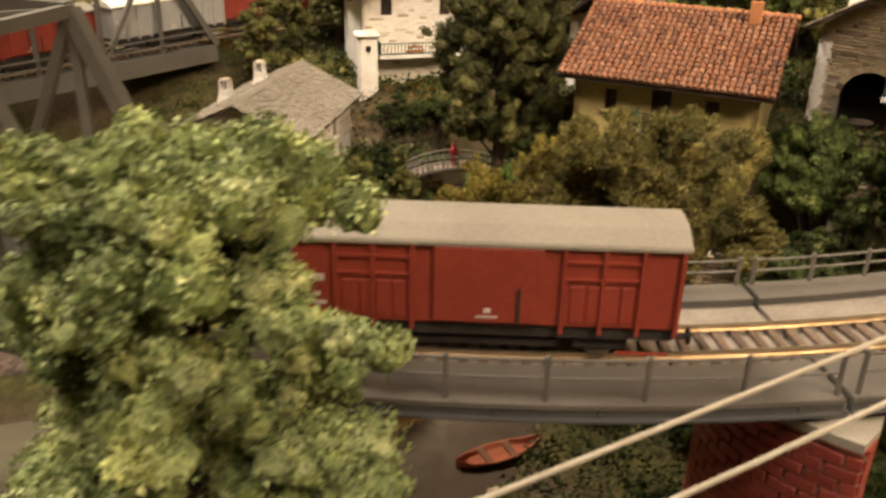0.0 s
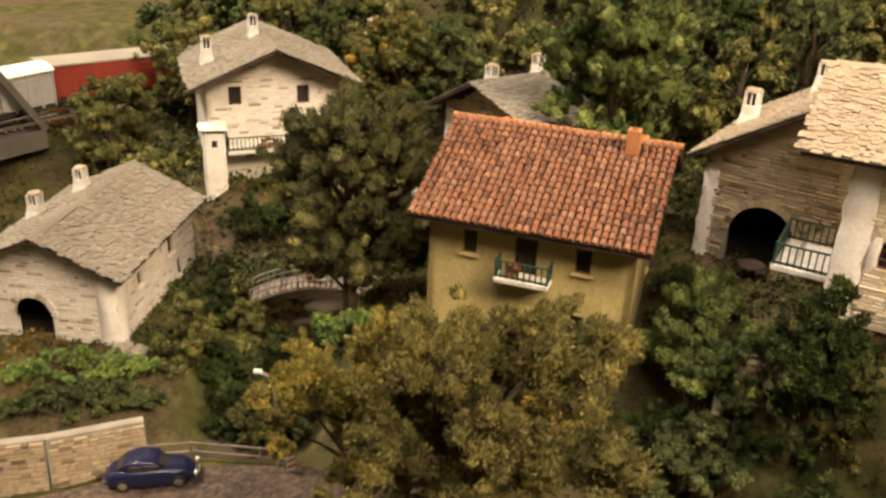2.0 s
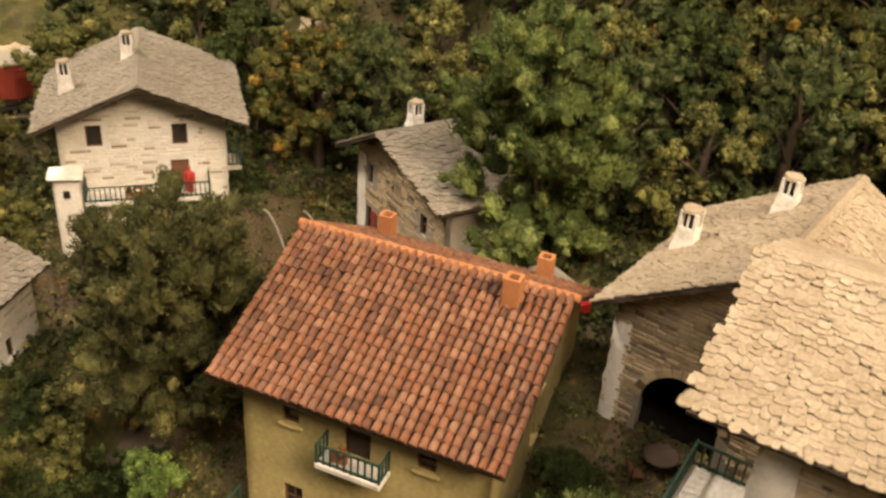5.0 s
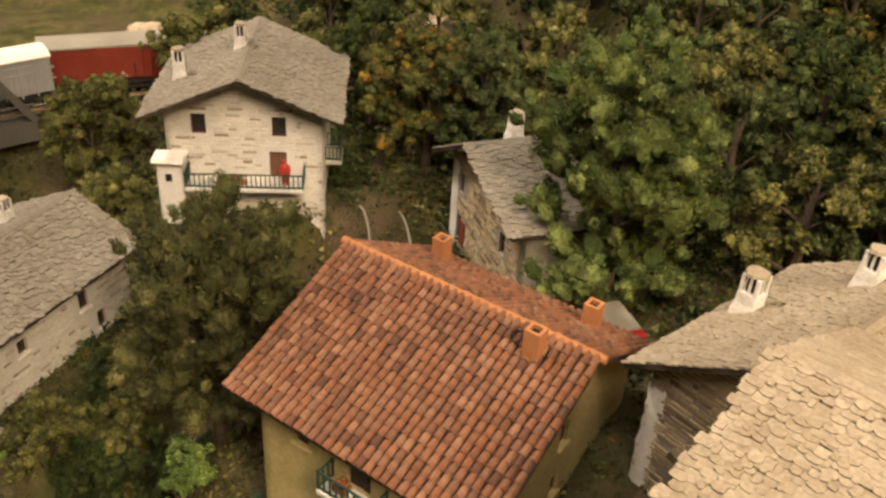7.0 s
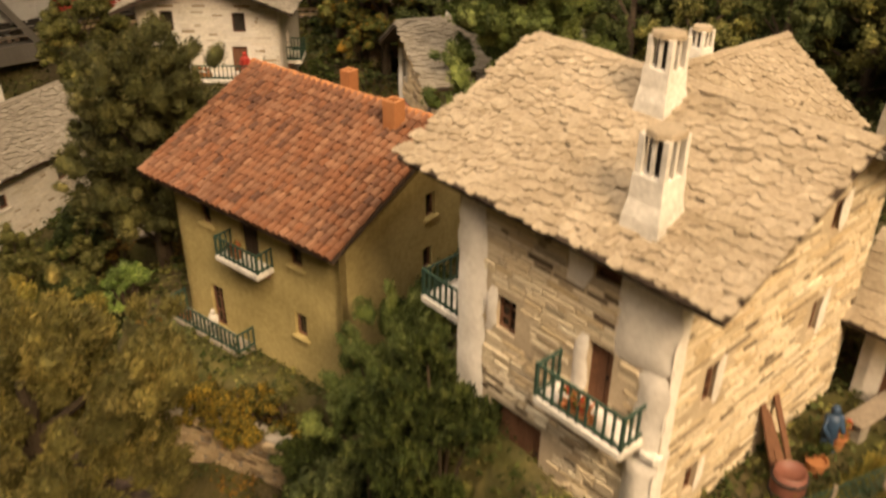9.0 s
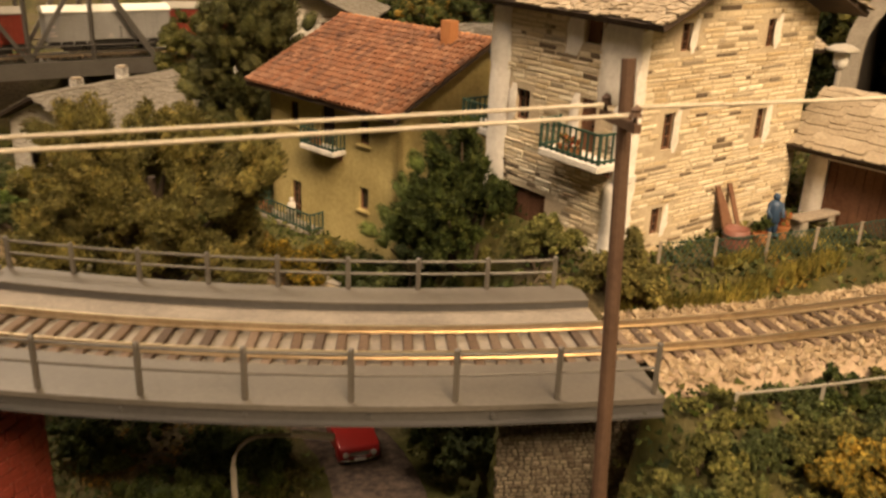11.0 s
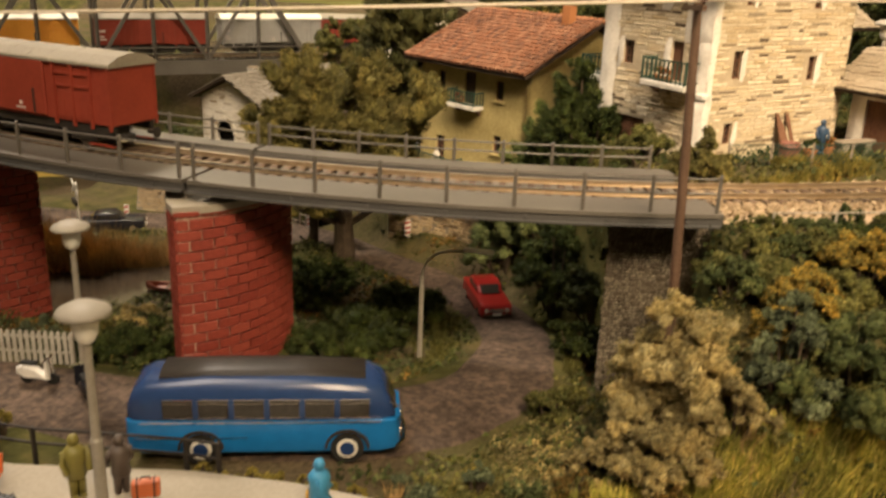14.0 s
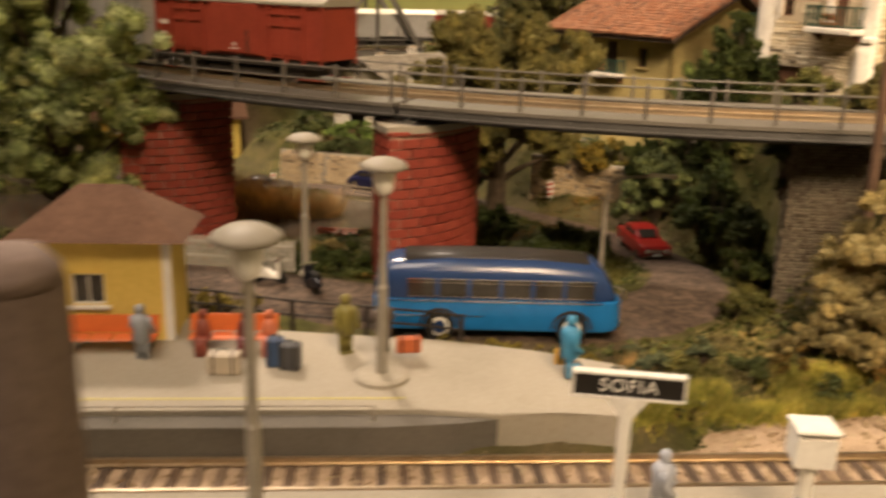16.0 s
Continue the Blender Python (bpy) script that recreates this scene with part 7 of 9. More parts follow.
    for outline, hw in (([(L - 0.24, 1.86), (L - 0.13, 1.86), (L - 0.44, 2.6), (L - 0.56, 2.6)], 0.62), ([(-L + 0.09, 1.86), (-L + 0.02, 1.86), (-L + 0.02, 2.15), (-L + 0.09, 2.15)], 0.6)):
        for y0, y1 in ((-hw, -0.04), (0.04, hw)):
            bm = B()
            prism(bm, outline, y0, y1, "y")
            part("windscreen", bm, M["glass"], upper)
    bm = B()
    tube(bm, [(L - 0.1, -1.2, 0.62), (L + 0.16, -0.7, 0.6), (L + 0.2, 0, 0.6), (L + 0.16, 0.7, 0.6), (L - 0.1, 1.2, 0.62)], 0.08, 8)
    part("front_bumper", bm, M["chrome"], b)
    for y in (-0.75, 0.75):
        bm = B()
        tube(bm, [(L - 0.15, y, 0.98), (L + 0.06, y, 0.98)], 0.16, 12)
        part("headlight", bm, M["chrome"], b)
    bm = B()
    beam(bm, (L - 0.4, -1.3, 2.5), (L + 0.05, -1.55, 2.35), 0.04)
    box(bm, L - 0.05, L + 0.05, -1.66, -1.5, 2.0, 2.36, 0.02)
    part("mirror", bm, M["chrome"], b)
    return b


bus()


def saloon(name, x, y, z, rz, paint, label, beetle=False):
    c = thing(name, x, y, z, rz, label, "car")
    L, W = 2.45, 0.92
    bm = B()
    if beetle:
        secs = ((-L, 0.55, 0.35, 0.75), (-L + 0.4, 0.8, 0.25, 1.05), (-1.2, 0.92, 0.22, 1.2), (0.8, 0.92, 0.22, 1.2), (L - 0.7, 0.8, 0.25, 1.08), (L - 0.1, 0.5, 0.35, 0.8))
    else:
        secs = ((-L, 0.86, 0.4, 1.0), (-L + 0.12, 0.92, 0.3, 1.06), (-1.3, 0.94, 0.24, 1.1), (0.9, 0.94, 0.24, 1.1), (L - 0.25, 0.93, 0.26, 1.04), (L, 0.88, 0.34, 0.98))
    loft(bm, [rounded(xx, hw, z0, z1, 0.2, top=0.1 if not beetle else 0.35) for xx, hw, z0, z1 in secs])
    body = part("body", bm, M[paint], c, "", True)
    bm = B()
    cab = ((-1.7, 0.7, 1.1), (-1.25, 0.77, 1.6), (-0.5, 0.79, 1.68), (0.3, 0.77, 1.64), (0.92, 0.72, 1.1)) if not beetle else ((-2.0, 0.45, 1.0), (-1.2, 0.72, 1.62), (-0.4, 0.78, 1.78), (0.4, 0.74, 1.62), (0.85, 0.6, 1.15))
    loft(bm, [rounded(xx, hw, 0.98, z1, 0.1, top=0.16) for xx, hw, z1 in cab])
    cabin = part("cabin", bm, M[paint], c, "", True)
    for sy in (-1, 1):
        bm = B()
        for x0, x1 in ((-1.1, -0.35), (-0.25, 0.5)):
            box(bm, x0, x1, min(sy * 0.755, sy * 0.795), max(sy * 0.755, sy * 0.795), 1.17, 1.5, 0.01)
        part("side_window", bm, M["glass"], cabin)
        for xx in (-1.45, 1.5):
            car_wheel(c, xx, sy * 0.78, 0.38, "chrome", 0.28)
        bm = B()
        tube(bm, [(L - 0.1, sy * 0.62, 0.72), (L + 0.06, sy * 0.62, 0.72)], 0.13, 10)
        part("headlight", bm, M["hubcap_white"], c)
    for xa, za, xb, zb in ((0.38, 1.56, 0.90, 1.18), (-1.36, 1.5, -1.7, 1.2)):
        bm = B()
        off = 0.03 if xa > 0 else -0.03
        q = [bm.verts.new((xx + off, yy, zz + 0.02)) for xx, yy, zz in ((xb, -0.52, zb), (xb, 0.52, zb), (xa, 0.58, za), (xa, -0.58, za))]
        p = [bm.verts.new(v.co - Vector((off * 2, 0, 0.06))) for v in q]
        bm.faces.new(q)
        bm.faces.new(p[::-1])
        for k in range(4):
            bm.faces.new((q[k], q[(k + 1) % 4], p[(k + 1) % 4], p[k]))
        part("windscreen", bm, M["glass"], cabin)
    for xx in (-L - 0.05, L + 0.05):
        bm = B()
        tube(bm, [(xx * 0.95, -0.88, 0.42), (xx, -0.5, 0.42), (xx, 0.5, 0.42), (xx * 0.95, 0.88, 0.42)], 0.07, 8)
        part("bumper", bm, M["chrome"], c)
    bm = B()
    box(bm, L - 0.02, L + 0.04, -0.45, 0.45, 0.6, 0.84, 0.02)
    part("grille", bm, M["chrome"], c)
    bm = B()
    box(bm, L + 0.09, L + 0.12, -0.26, 0.26, 0.45, 0.58)
    part("plate", bm, M["white_paint"], c)
    return c


saloon("car", 21.4, 40.1, -2.33, -53, "car_red", "small red saloon car on the road")
saloon("car", -6.8, 51.9, -4.40, 6, "car_navy", "navy blue rounded car crossing the stream", True)
saloon("car", -13.2, 44.5, -4.5, 40, "car_black", "black estate car on the far road")


def scooter(x, y, rz, paint, label, name="scooter"):
    s = thing(name, x, y, 0.05, rz, label, name)
    for xx in (-0.55, 0.6):
        bm = B()
        tube(bm, [(xx, -0.08, 0.26), (xx, 0.08, 0.26)], 0.26, 14)
        part("wheel", bm, M["tyre"], s)
    bm = B()
    loft(bm, [rounded(xx, hw, z0, z1, 0.1, top=0.1) for xx, hw, z0, z1 in ((-0.95, 0.1, 0.45, 0.7), (-0.6, 0.22, 0.3, 0.85), (-0.1, 0.2, 0.28, 0.7), (0.35, 0.2, 0.25, 0.36))])
    part("body", bm, M[paint], s)
    bm = B()
    prism(bm, [(0.35, 0.25), (0.55, 0.3), (0.48, 1.1), (0.38, 1.1)], -0.22, 0.22, "y")
    part("leg_shield", bm, M[paint], s)
    bm = B()
    box(bm, -0.75, -0.05, -0.14, 0.14, 0.86, 1.0, 0.04)
    part("saddle", bm, M["tyre"], s)
    bm = B()
    tube(bm, [(0.43, -0.4, 1.15), (0.48, 0, 1.2), (0.43, 0.4, 1.15)], 0.04, 6)
    tube(bm, [(0.6, 0, 0.3), (0.46, 0, 1.2)], 0.05, 6)
    part("handlebar", bm, M["chrome"], s)
    return s


scooter(10.3, 17.0, 20, "white_paint", "small white motor scooter parked on the lane")
scooter(12.6, 17.2, 150, "car_black", "dark motorcycle parked beside the scooter", "motorcycle")


def delivery_truck(x, y, z, rz):
    t = thing("delivery_truck", x, y, z, rz, "small red van truck with a cream roof", "truck")
    bm = B()
    box(bm, -2.0, 0.6, -0.85, 0.85, 0.45, 1.15, 0.08)
    part("box_body", bm, M["car_red"], t)
    bm = B()
    box(bm, -2.0, 0.6, -0.85, 0.85, 1.155, 1.5, 0.12)
    part("roof", bm, M["roof_beige"], t, "cream roof")
    bm = B()
    loft(bm, [rounded(xx, hw, 0.4, z1, 0.15, top=0.2) for xx, hw, z1 in ((0.65, 0.85, 1.45), (1.2, 0.86, 1.48), (1.7, 0.85, 1.2), (2.1, 0.8, 1.0))])
    cab = part("cab", bm, M["car_red"], t, "red driver's cab")
    bm = B()
    prism(bm, [(1.35, 1.42), (1.72, 1.19), (1.76, 1.24), (1.40, 1.48)], -0.75, 0.75, "y")
    part("windscreen", bm, M["glass"], cab)
    for xx in (-1.4, 1.3):
        for yy in (-0.8, 0.8):
            car_wheel(t, xx, yy, 0.42, "chrome", 0.3)
    return t


delivery_truck(23.9, 68.0, land(23.9, 68.0), -60)


# ---- lamps, poles and wires ----
M["lamp_glass"] = gloss("white lamp glass", (0.86, 0.82, 0.74), 0.35)
M["lamp_shade"] = mottled("grey cream lamp shade", (0.25, 0.22, 0.175), (0.32, 0.285, 0.23), 0.5, 3, 0.5, 0.002)
M["lamp_grey"] = mottled("grey lamp post", (0.24, 0.21, 0.17), (0.36, 0.32, 0.26), 0.6, 6, 0.5, 0.004, 0.4)


def platform_lamp(x, y, z, h, label, foot=0.95):
    l = thing("platform_lamp", x, y, z, 0, label, "lamp", "mushroom platform lamps")
    bm = B()
    lathe(bm, [(foot, 0), (foot, 0.12), (foot * 0.84, 0.2), (0.2, 0.22)], n=24)
    part("base", bm, M["concrete"], l)
    bm = B()
    lathe(bm, [(0.2, 0.2), (0.18, h * 0.42), (0.2, h * 0.42 + 0.05), (0.14, h * 0.44), (0.12, h - 1.3)], n=12)
    part("post", bm, M["lamp_grey"], l)
    bm = B()
    lathe(bm, [(0.12, h - 1.3), (0.24, h - 1.22), (0.35, h - 1.0), (0.38, h - 0.6), (0.36, h - 0.44)], n=18)
    part("globe", bm, M["lamp_glass"], l, "white glass globe", True)
    bm = B()
    lathe(bm, [(0.3, h - 0.40), (0.74, h - 0.40), (0.8, h - 0.34), (0.74, h - 0.24), (0.45, h - 0.08), (0, h)], n=24)
    part("shade", bm, M["lamp_shade"], l, "flat greyish cream mushroom shade", True)
    return l


platform_lamp(20.9, 10.2, 0.6, 7.8, "grey mushroom lamp on the station platform")
platform_lamp(11.1, 18.7, 0.1, 6.9, "grey mushroom lamp beside the lane", 0.32)
platform_lamp(23.6, 0.5, 0.3, 8.5, "grey mushroom lamp on the near platform")


def road_lamp(x, y, z, h, reach, rz, label):
    l = thing("street_lamp", x, y, z, rz, label, "lamp", "curved road lamps")
    bm = B()
    tube(bm, [(0, 0, 0), (0, 0, h * 0.72)], 0.13, 8, 0.11)
    tube(bm, [(0, 0, h * 0.72)] + [(reach * 0.45 * (1 - math.cos(a)), 0, h * 0.72 + h * 0.22 * math.sin(a)) for a in (0.3, 0.6, 0.9, 1.2, 1.5)] + [(reach * 0.9, 0, h * 0.97)], 0.07, 7)
    part("post", bm, M["lamp_grey"], l)
    bm = B()
    box(bm, reach * 0.68, reach * 1.15, -0.1, 0.1, h * 0.955, h * 0.985, 0.02)
    part("lamp_head", bm, M["lamp_glass"], l)
    return l


road_lamp(22.2, 29.4, -1.4, 6.4, 3.0, 12, "thin grey curved road lamp beside the road")
road_lamp(0.1, 52.6, -4.3, 6.6, 1.0, 170, "thin grey curved road lamp by the stream")
platform_lamp(40.7, 57.4, 7.6, 7.5, "grey mushroom lamp behind the tall house")


def telegraph_pole():
    p = thing("telegraph_pole", 34.6, 27.0, 3.0, 0, "brown telegraph pole carrying two pale wires", "pole")
    bm = B()
    tube(bm, [(0, 0, -1), (-0.4, 0.4, 7.5), (-0.8, 0.9, 14.9)], 0.21, 12, 0.16)
    part("post", bm, M["pole"], p)
    bm = B()
    beam(bm, (-1.35, 1.55, 13.5), (-0.35, 0.1, 13.55), 0.16, 0.2)
    arm = part("crossarm", bm, M["pole"], p)
    for t in (0.08, 0.92):
        q = Vector((-1.35, 1.55, 13.6)).lerp(Vector((-0.35, 0.1, 13.65)), t)
        bm = B()
        lathe(bm, [(0.05, 0), (0.05, 0.12), (0.14, 0.14), (0.1, 0.25), (0.13, 0.3), (0, 0.42)], q.x, q.y, q.z, 10)
        part("insulator", bm, M["pole"], arm)
    return p


telegraph_pole()


def wire(p, q, sag, r=0.045):
    bm = B()
    p, q = Vector(p), Vector(q)
    tube(bm, [p.lerp(q, k / 20) - Vector((0, 0, sag * 4 * (k / 20) * (1 - k / 20))) for k in range(21)], r, 6)
    tagged(part("overhead_wire", bm, M["wire"]), "thin pale overhead wire from the pole", "wire", "overhead wires")


wire((33.3, 28.3, 16.75), (-29.0, -6.2, 13.8), 0.25, 0.05)
wire((33.7, 27.9, 16.8), (73.0, 53.0, 19.5), 0.5, 0.05)
wire((34.15, 27.35, 16.8), (-26.0, -6.4, 14.0), 0.25, 0.05)


# ---- the station ----
def slab_outline(name, pts, z0, z1, mat, label, category, bevel=0.0):
    bm = B()
    prism(bm, pts, z0, z1)
    if bevel:
        es = [e for e in bm.edges if all(abs(v.co.z - z1) < 1e-4 for v in e.verts)]
        bmesh.ops.bevel(bm, geom=es, offset=bevel, segments=2, affect="EDGES", profile=0.6)
    return tagged(part(name, bm, M[mat]), label, category, kind="structure")


def along(s0, k):
    """A point s0 behind the front rail and k along the line."""
    return (15.8 + 0.838 * k - 0.545 * s0, 2.9 + 0.545 * k + 0.838 * s0)


slab_outline("platform", [along(0.95, -45), along(0.95, 9.5), along(0.6, 12), along(0.75, 14.2), (29.0, 12.0), (29.2, 13.6), (28.3, 15.9), (26.9, 15.7), (24.5, 15.3), (20.9, 14.2), (15.3, 11.6), (8, 9.6), (-2, 7.5), (-25, -3)],
             -1.0, 0.6, "concrete", "smooth beige concrete station platform", "platform", 0.08)
slab_outline("platform_edge", [along(0.1, -45), along(0.1, 8.2), along(0.35, 10.8), along(0.6, 12), along(0.95, 9.5), along(0.945, -45)], -1.0, 0.42, "kerb_dark", "dark asphalt strip along the platform edge", "platform")
slab_outline("platform_near", [along(-3.2, -45), along(-3.2, 40), along(-14, 40), along(-14, -45)], -1.0, 0.3, "concrete", "near concrete platform beside the front track", "platform", 0.08)
bm = B()
box(bm, -30, 9.0, -0.055, 0.055, 0.601, 0.612)
ob = tagged(part("platform_line", bm, gloss("faded yellow line paint", (0.50, 0.42, 0.14), 0.7)), "thin faded yellow platform line", "line", kind="structure")
q = along(1.75, 0)
place(ob, q[0], q[1], 0, 33.0)
# ballast under the tracks
for nm, line, half, z in (("ballast_front", [along(-0.9, k) for k in range(-45, 60, 3)], 4.5, -0.9), ("ballast_curve", [arc(TRACK, a, 0)[:2] for a in np.arange(30.2, 66, 1.5)], 2.2, BED - 0.02)):
    V, F = [], []
    n = len(line)
    for i, p in enumerate(line):
        a, b = Vector(line[max(i - 1, 0)]), Vector(line[min(i + 1, n - 1)])
        d = (b - a).normalized()
        for o, dz in ((-half - 0.4, -0.5), (-half, 0.0), (-half * 0.4, 0.06), (half * 0.4, 0.06), (half, 0.0), (half + 0.4, -0.5)):
            V.append((p[0] + d.y * o, p[1] - d.x * o, z + dz))
    for i in range(n - 1):
        for k in range(5):
            F.append((i * 6 + k, i * 6 + k + 1, i * 6 + k + 7, i * 6 + k + 6))
    bed = tagged(new(nm, pydata(nm, V, F, M["ballast_bed"], True)), "bed of tan ballast under the track", "ballast", kind="structure")
    R = LEAF_RNG
    n = 14000
    t = R.rand(n) * (len(line) - 1.01)
    i = t.astype(int)
    L = np.array(line)
    P = L[i] + (L[i + 1] - L[i]) * (t - i)[:, None]
    D = (L[i + 1] - L[i])
    D /= np.linalg.norm(D, axis=1)[:, None]
    o = (R.rand(n) * 2 - 1) * (half + 0.2)
    C = np.stack([P[:, 0] + D[:, 1] * o, P[:, 1] - D[:, 0] * o, z + np.where(np.abs(o) > half, (half - np.abs(o)) * 0.55, 0.05)], 1)
    s = 0.05 + 0.07 * R.rand(n)
    tet = np.array([(1, 1, 1), (-1, -1, 1), (-1, 1, -1), (1, -1, -1)], float)
    rot = R.normal(size=(n, 3, 3))
    Vv = (C[:, None, :] + np.einsum("kj,njm->nkm", tet, rot) * s[:, None, None] * 0.55).reshape(-1, 3)
    Ff = (np.arange(n)[:, None, None] * 4 + np.array([(0, 1, 2), (0, 3, 1), (0, 2, 3), (1, 3, 2)])[None]).reshape(-1, 3)
    tagged(new("ballast_stones", pydata("ballast_stones", Vv, Ff.tolist(), M["ballast"])), "loose tan ballast stones", "ballast", kind="stuff")


def station_sign():
    s = thing("station_sign", 30.92, 5.24, 0.3, 22, "black station name board in a white frame", "sign")
    for sgn in (0,):
        bm = B()
        box(bm, -0.14, 0.14, -0.14, 0.14, 0, 4.33, 0.03)
        part("post", bm, M["white_paint"], s)
    bm = B()
    prism(bm, [(-0.14, 3.83), (0.14, 3.83), (0.5, 4.33), (-0.5, 4.33)], -0.1, 0.1, "y")
    part("bracket", bm, M["white_paint"], s)
    bm = B()
    for x0, x1, z0, z1 in ((-1.32, 1.32, 4.33, 4.38), (-1.32, 1.32, 4.92, 4.98), (-1.32, -1.27, 4.38, 4.92), (1.27, 1.32, 4.38, 4.92)):
        box(bm, x0, x1, -0.12, 0.12, z0, z1)
    part("frame", bm, M["white_paint"], s)
    bm = B()
    box(bm, -1.27, 1.27, -0.07, 0.07, 4.38, 4.92)
    board = part("board", bm, gloss("black sign board", (0.015, 0.012, 0.010), 0.4), s)
    cu = bpy.data.curves.new("lettering", "FONT")
    cu.body, cu.size, cu.align_x, cu.align_y, cu.extrude = "SOFIA", 0.0046, "CENTER", "CENTER", 0.0001
    cu.space_character = 1.15
    tmp = bpy.data.objects.new("lettering", cu)
    scene.collection.objects.link(tmp)
    me = bpy.data.meshes.new_from_object(tmp.evaluated_get(bpy.context.evaluated_depsgraph_get()))
    bpy.data.objects.remove(tmp)
    me.materials.clear()
    me.materials.append(M["white_paint"])
    ob = new("lettering", me)
    ob.parent = board
    ob.matrix_basis = pose(0, -0.09 * U, 4.65 * U, 90, 0, 0)
    return s


station_sign()


def signal_box():
    s = thing("loudspeaker_post", 34.8, 8.8, -0.1, 25, "white box on a short post beside the track", "post")
    bm = B()
    tube(bm, [(0, 0, 0), (0, 0, 2.6)], 0.2, 10)
    part("post", bm, M["white_paint"], s)
    bm = B()
    loft(bm, [[(x, y, z) for y, z in ((-0.42, 2.5), (0.42, 2.6), (0.42, 3.5), (-0.42, 3.3))] for x in (-0.5, 0.5)])
    part("housing", bm, M["white_paint"], s)
    bm = B()
    box(bm, -0.55, 0.55, -0.5, 0.5, 3.45, 3.55, 0.03)
    part("lid", bm, M["white_paint"], s)
    return s


signal_box()

M["bench_orange"] = gloss("orange bench plastic", (0.62, 0.14, 0.03), 0.4)


def bench(x, y, z, rz):
    b = thing("bench", x, y, z, rz, "orange plastic platform bench on dark legs", "bench", "platform benches")
    bm = B()
    for k in range(4):
        x0 = -1.6 + k * 0.8
        box(bm, x0 + 0.03, x0 + 0.77, -0.35, 0.35, 0.48, 0.56, 0.03)
    part("seat", bm, M["bench_orange"], b)
    bm = B()
    prism(bm, [(0.3, 0.6), (0.38, 0.6), (0.55, 1.2), (0.47, 1.2)], -1.6, 1.6, "x")
    part("backrest", bm, M["bench_orange"], b)
    for xx in (-1.3, 1.3):
        bm = B()
        beam(bm, (xx, -0.3, 0), (xx, -0.3, 0.48), 0.08)
        beam(bm, (xx, 0.3, 0), (xx, 0.4, 0.7), 0.08)
        part("leg", bm, M["undergear"], b)
    return b


bench(15.0, 9.3, 0.6, 33)
bench(11.5, 6.8, 0.6, 33)


def case(x, y, z, rz, w, d, h, mat, label):
    s = thing("suitcase", x, y, z, rz, label, "suitcase", "luggage on the platform")
    bm = B()
    box(bm, -w / 2, w / 2, -d / 2, d / 2, 0, h, 0.06)
    part("body", bm, mat, s)
    bm = B()
    tube(bm, [(-w * 0.18, 0, h), (-w * 0.15, 0, h + 0.12), (w * 0.15, 0, h + 0.12), (w * 0.18, 0, h)], 0.03, 6)
    part("handle", bm, M["undergear"], s)
    bm = B()
    for xx in (-w * 0.3, w * 0.3):
        box(bm, xx - 0.03, xx + 0.03, -d / 2 - 0.01, d / 2 + 0.01, 0.02, h + 0.01)
    part("strap", bm, M["undergear"], s)
    return s


navy, grey, tan_, rust = gloss("navy case", (0.03, 0.07, 0.16), 0.5), gloss("dark grey case", (0.06, 0.06, 0.065), 0.5), gloss("beige case", (0.50, 0.42, 0.32), 0.5), gloss("orange leather case", (0.55, 0.13, 0.04), 0.5)
case(17.2, 9.0, 0.6, 30, 0.6, 0.5, 1.05, navy, "navy blue upright suitcase by the bench")
case(17.8, 9.1, 0.6, 20, 0.7, 0.55, 0.95, grey, "dark grey upright suitcase by the bench")
case(16.1, 7.6, 0.6, 30, 1.1, 0.6, 0.75, tan_, "beige suitcase standing before the bench")
case(20.9, 12.0, 0.9, 40, 0.9, 0.35, 0.6, rust, "orange leather case carried on the platform")
case(26.0, 14.1, 0.9, 40, 0.5, 0.3, 0.6, gloss("mustard bag", (0.62, 0.34, 0.04), 0.5), "mustard bag held on the platform")
case(26.7, 13.6, 0.75, 40, 0.5, 0.3, 0.5, gloss("light blue bag", (0.12, 0.36, 0.58), 0.5), "light blue bag held on the platform")


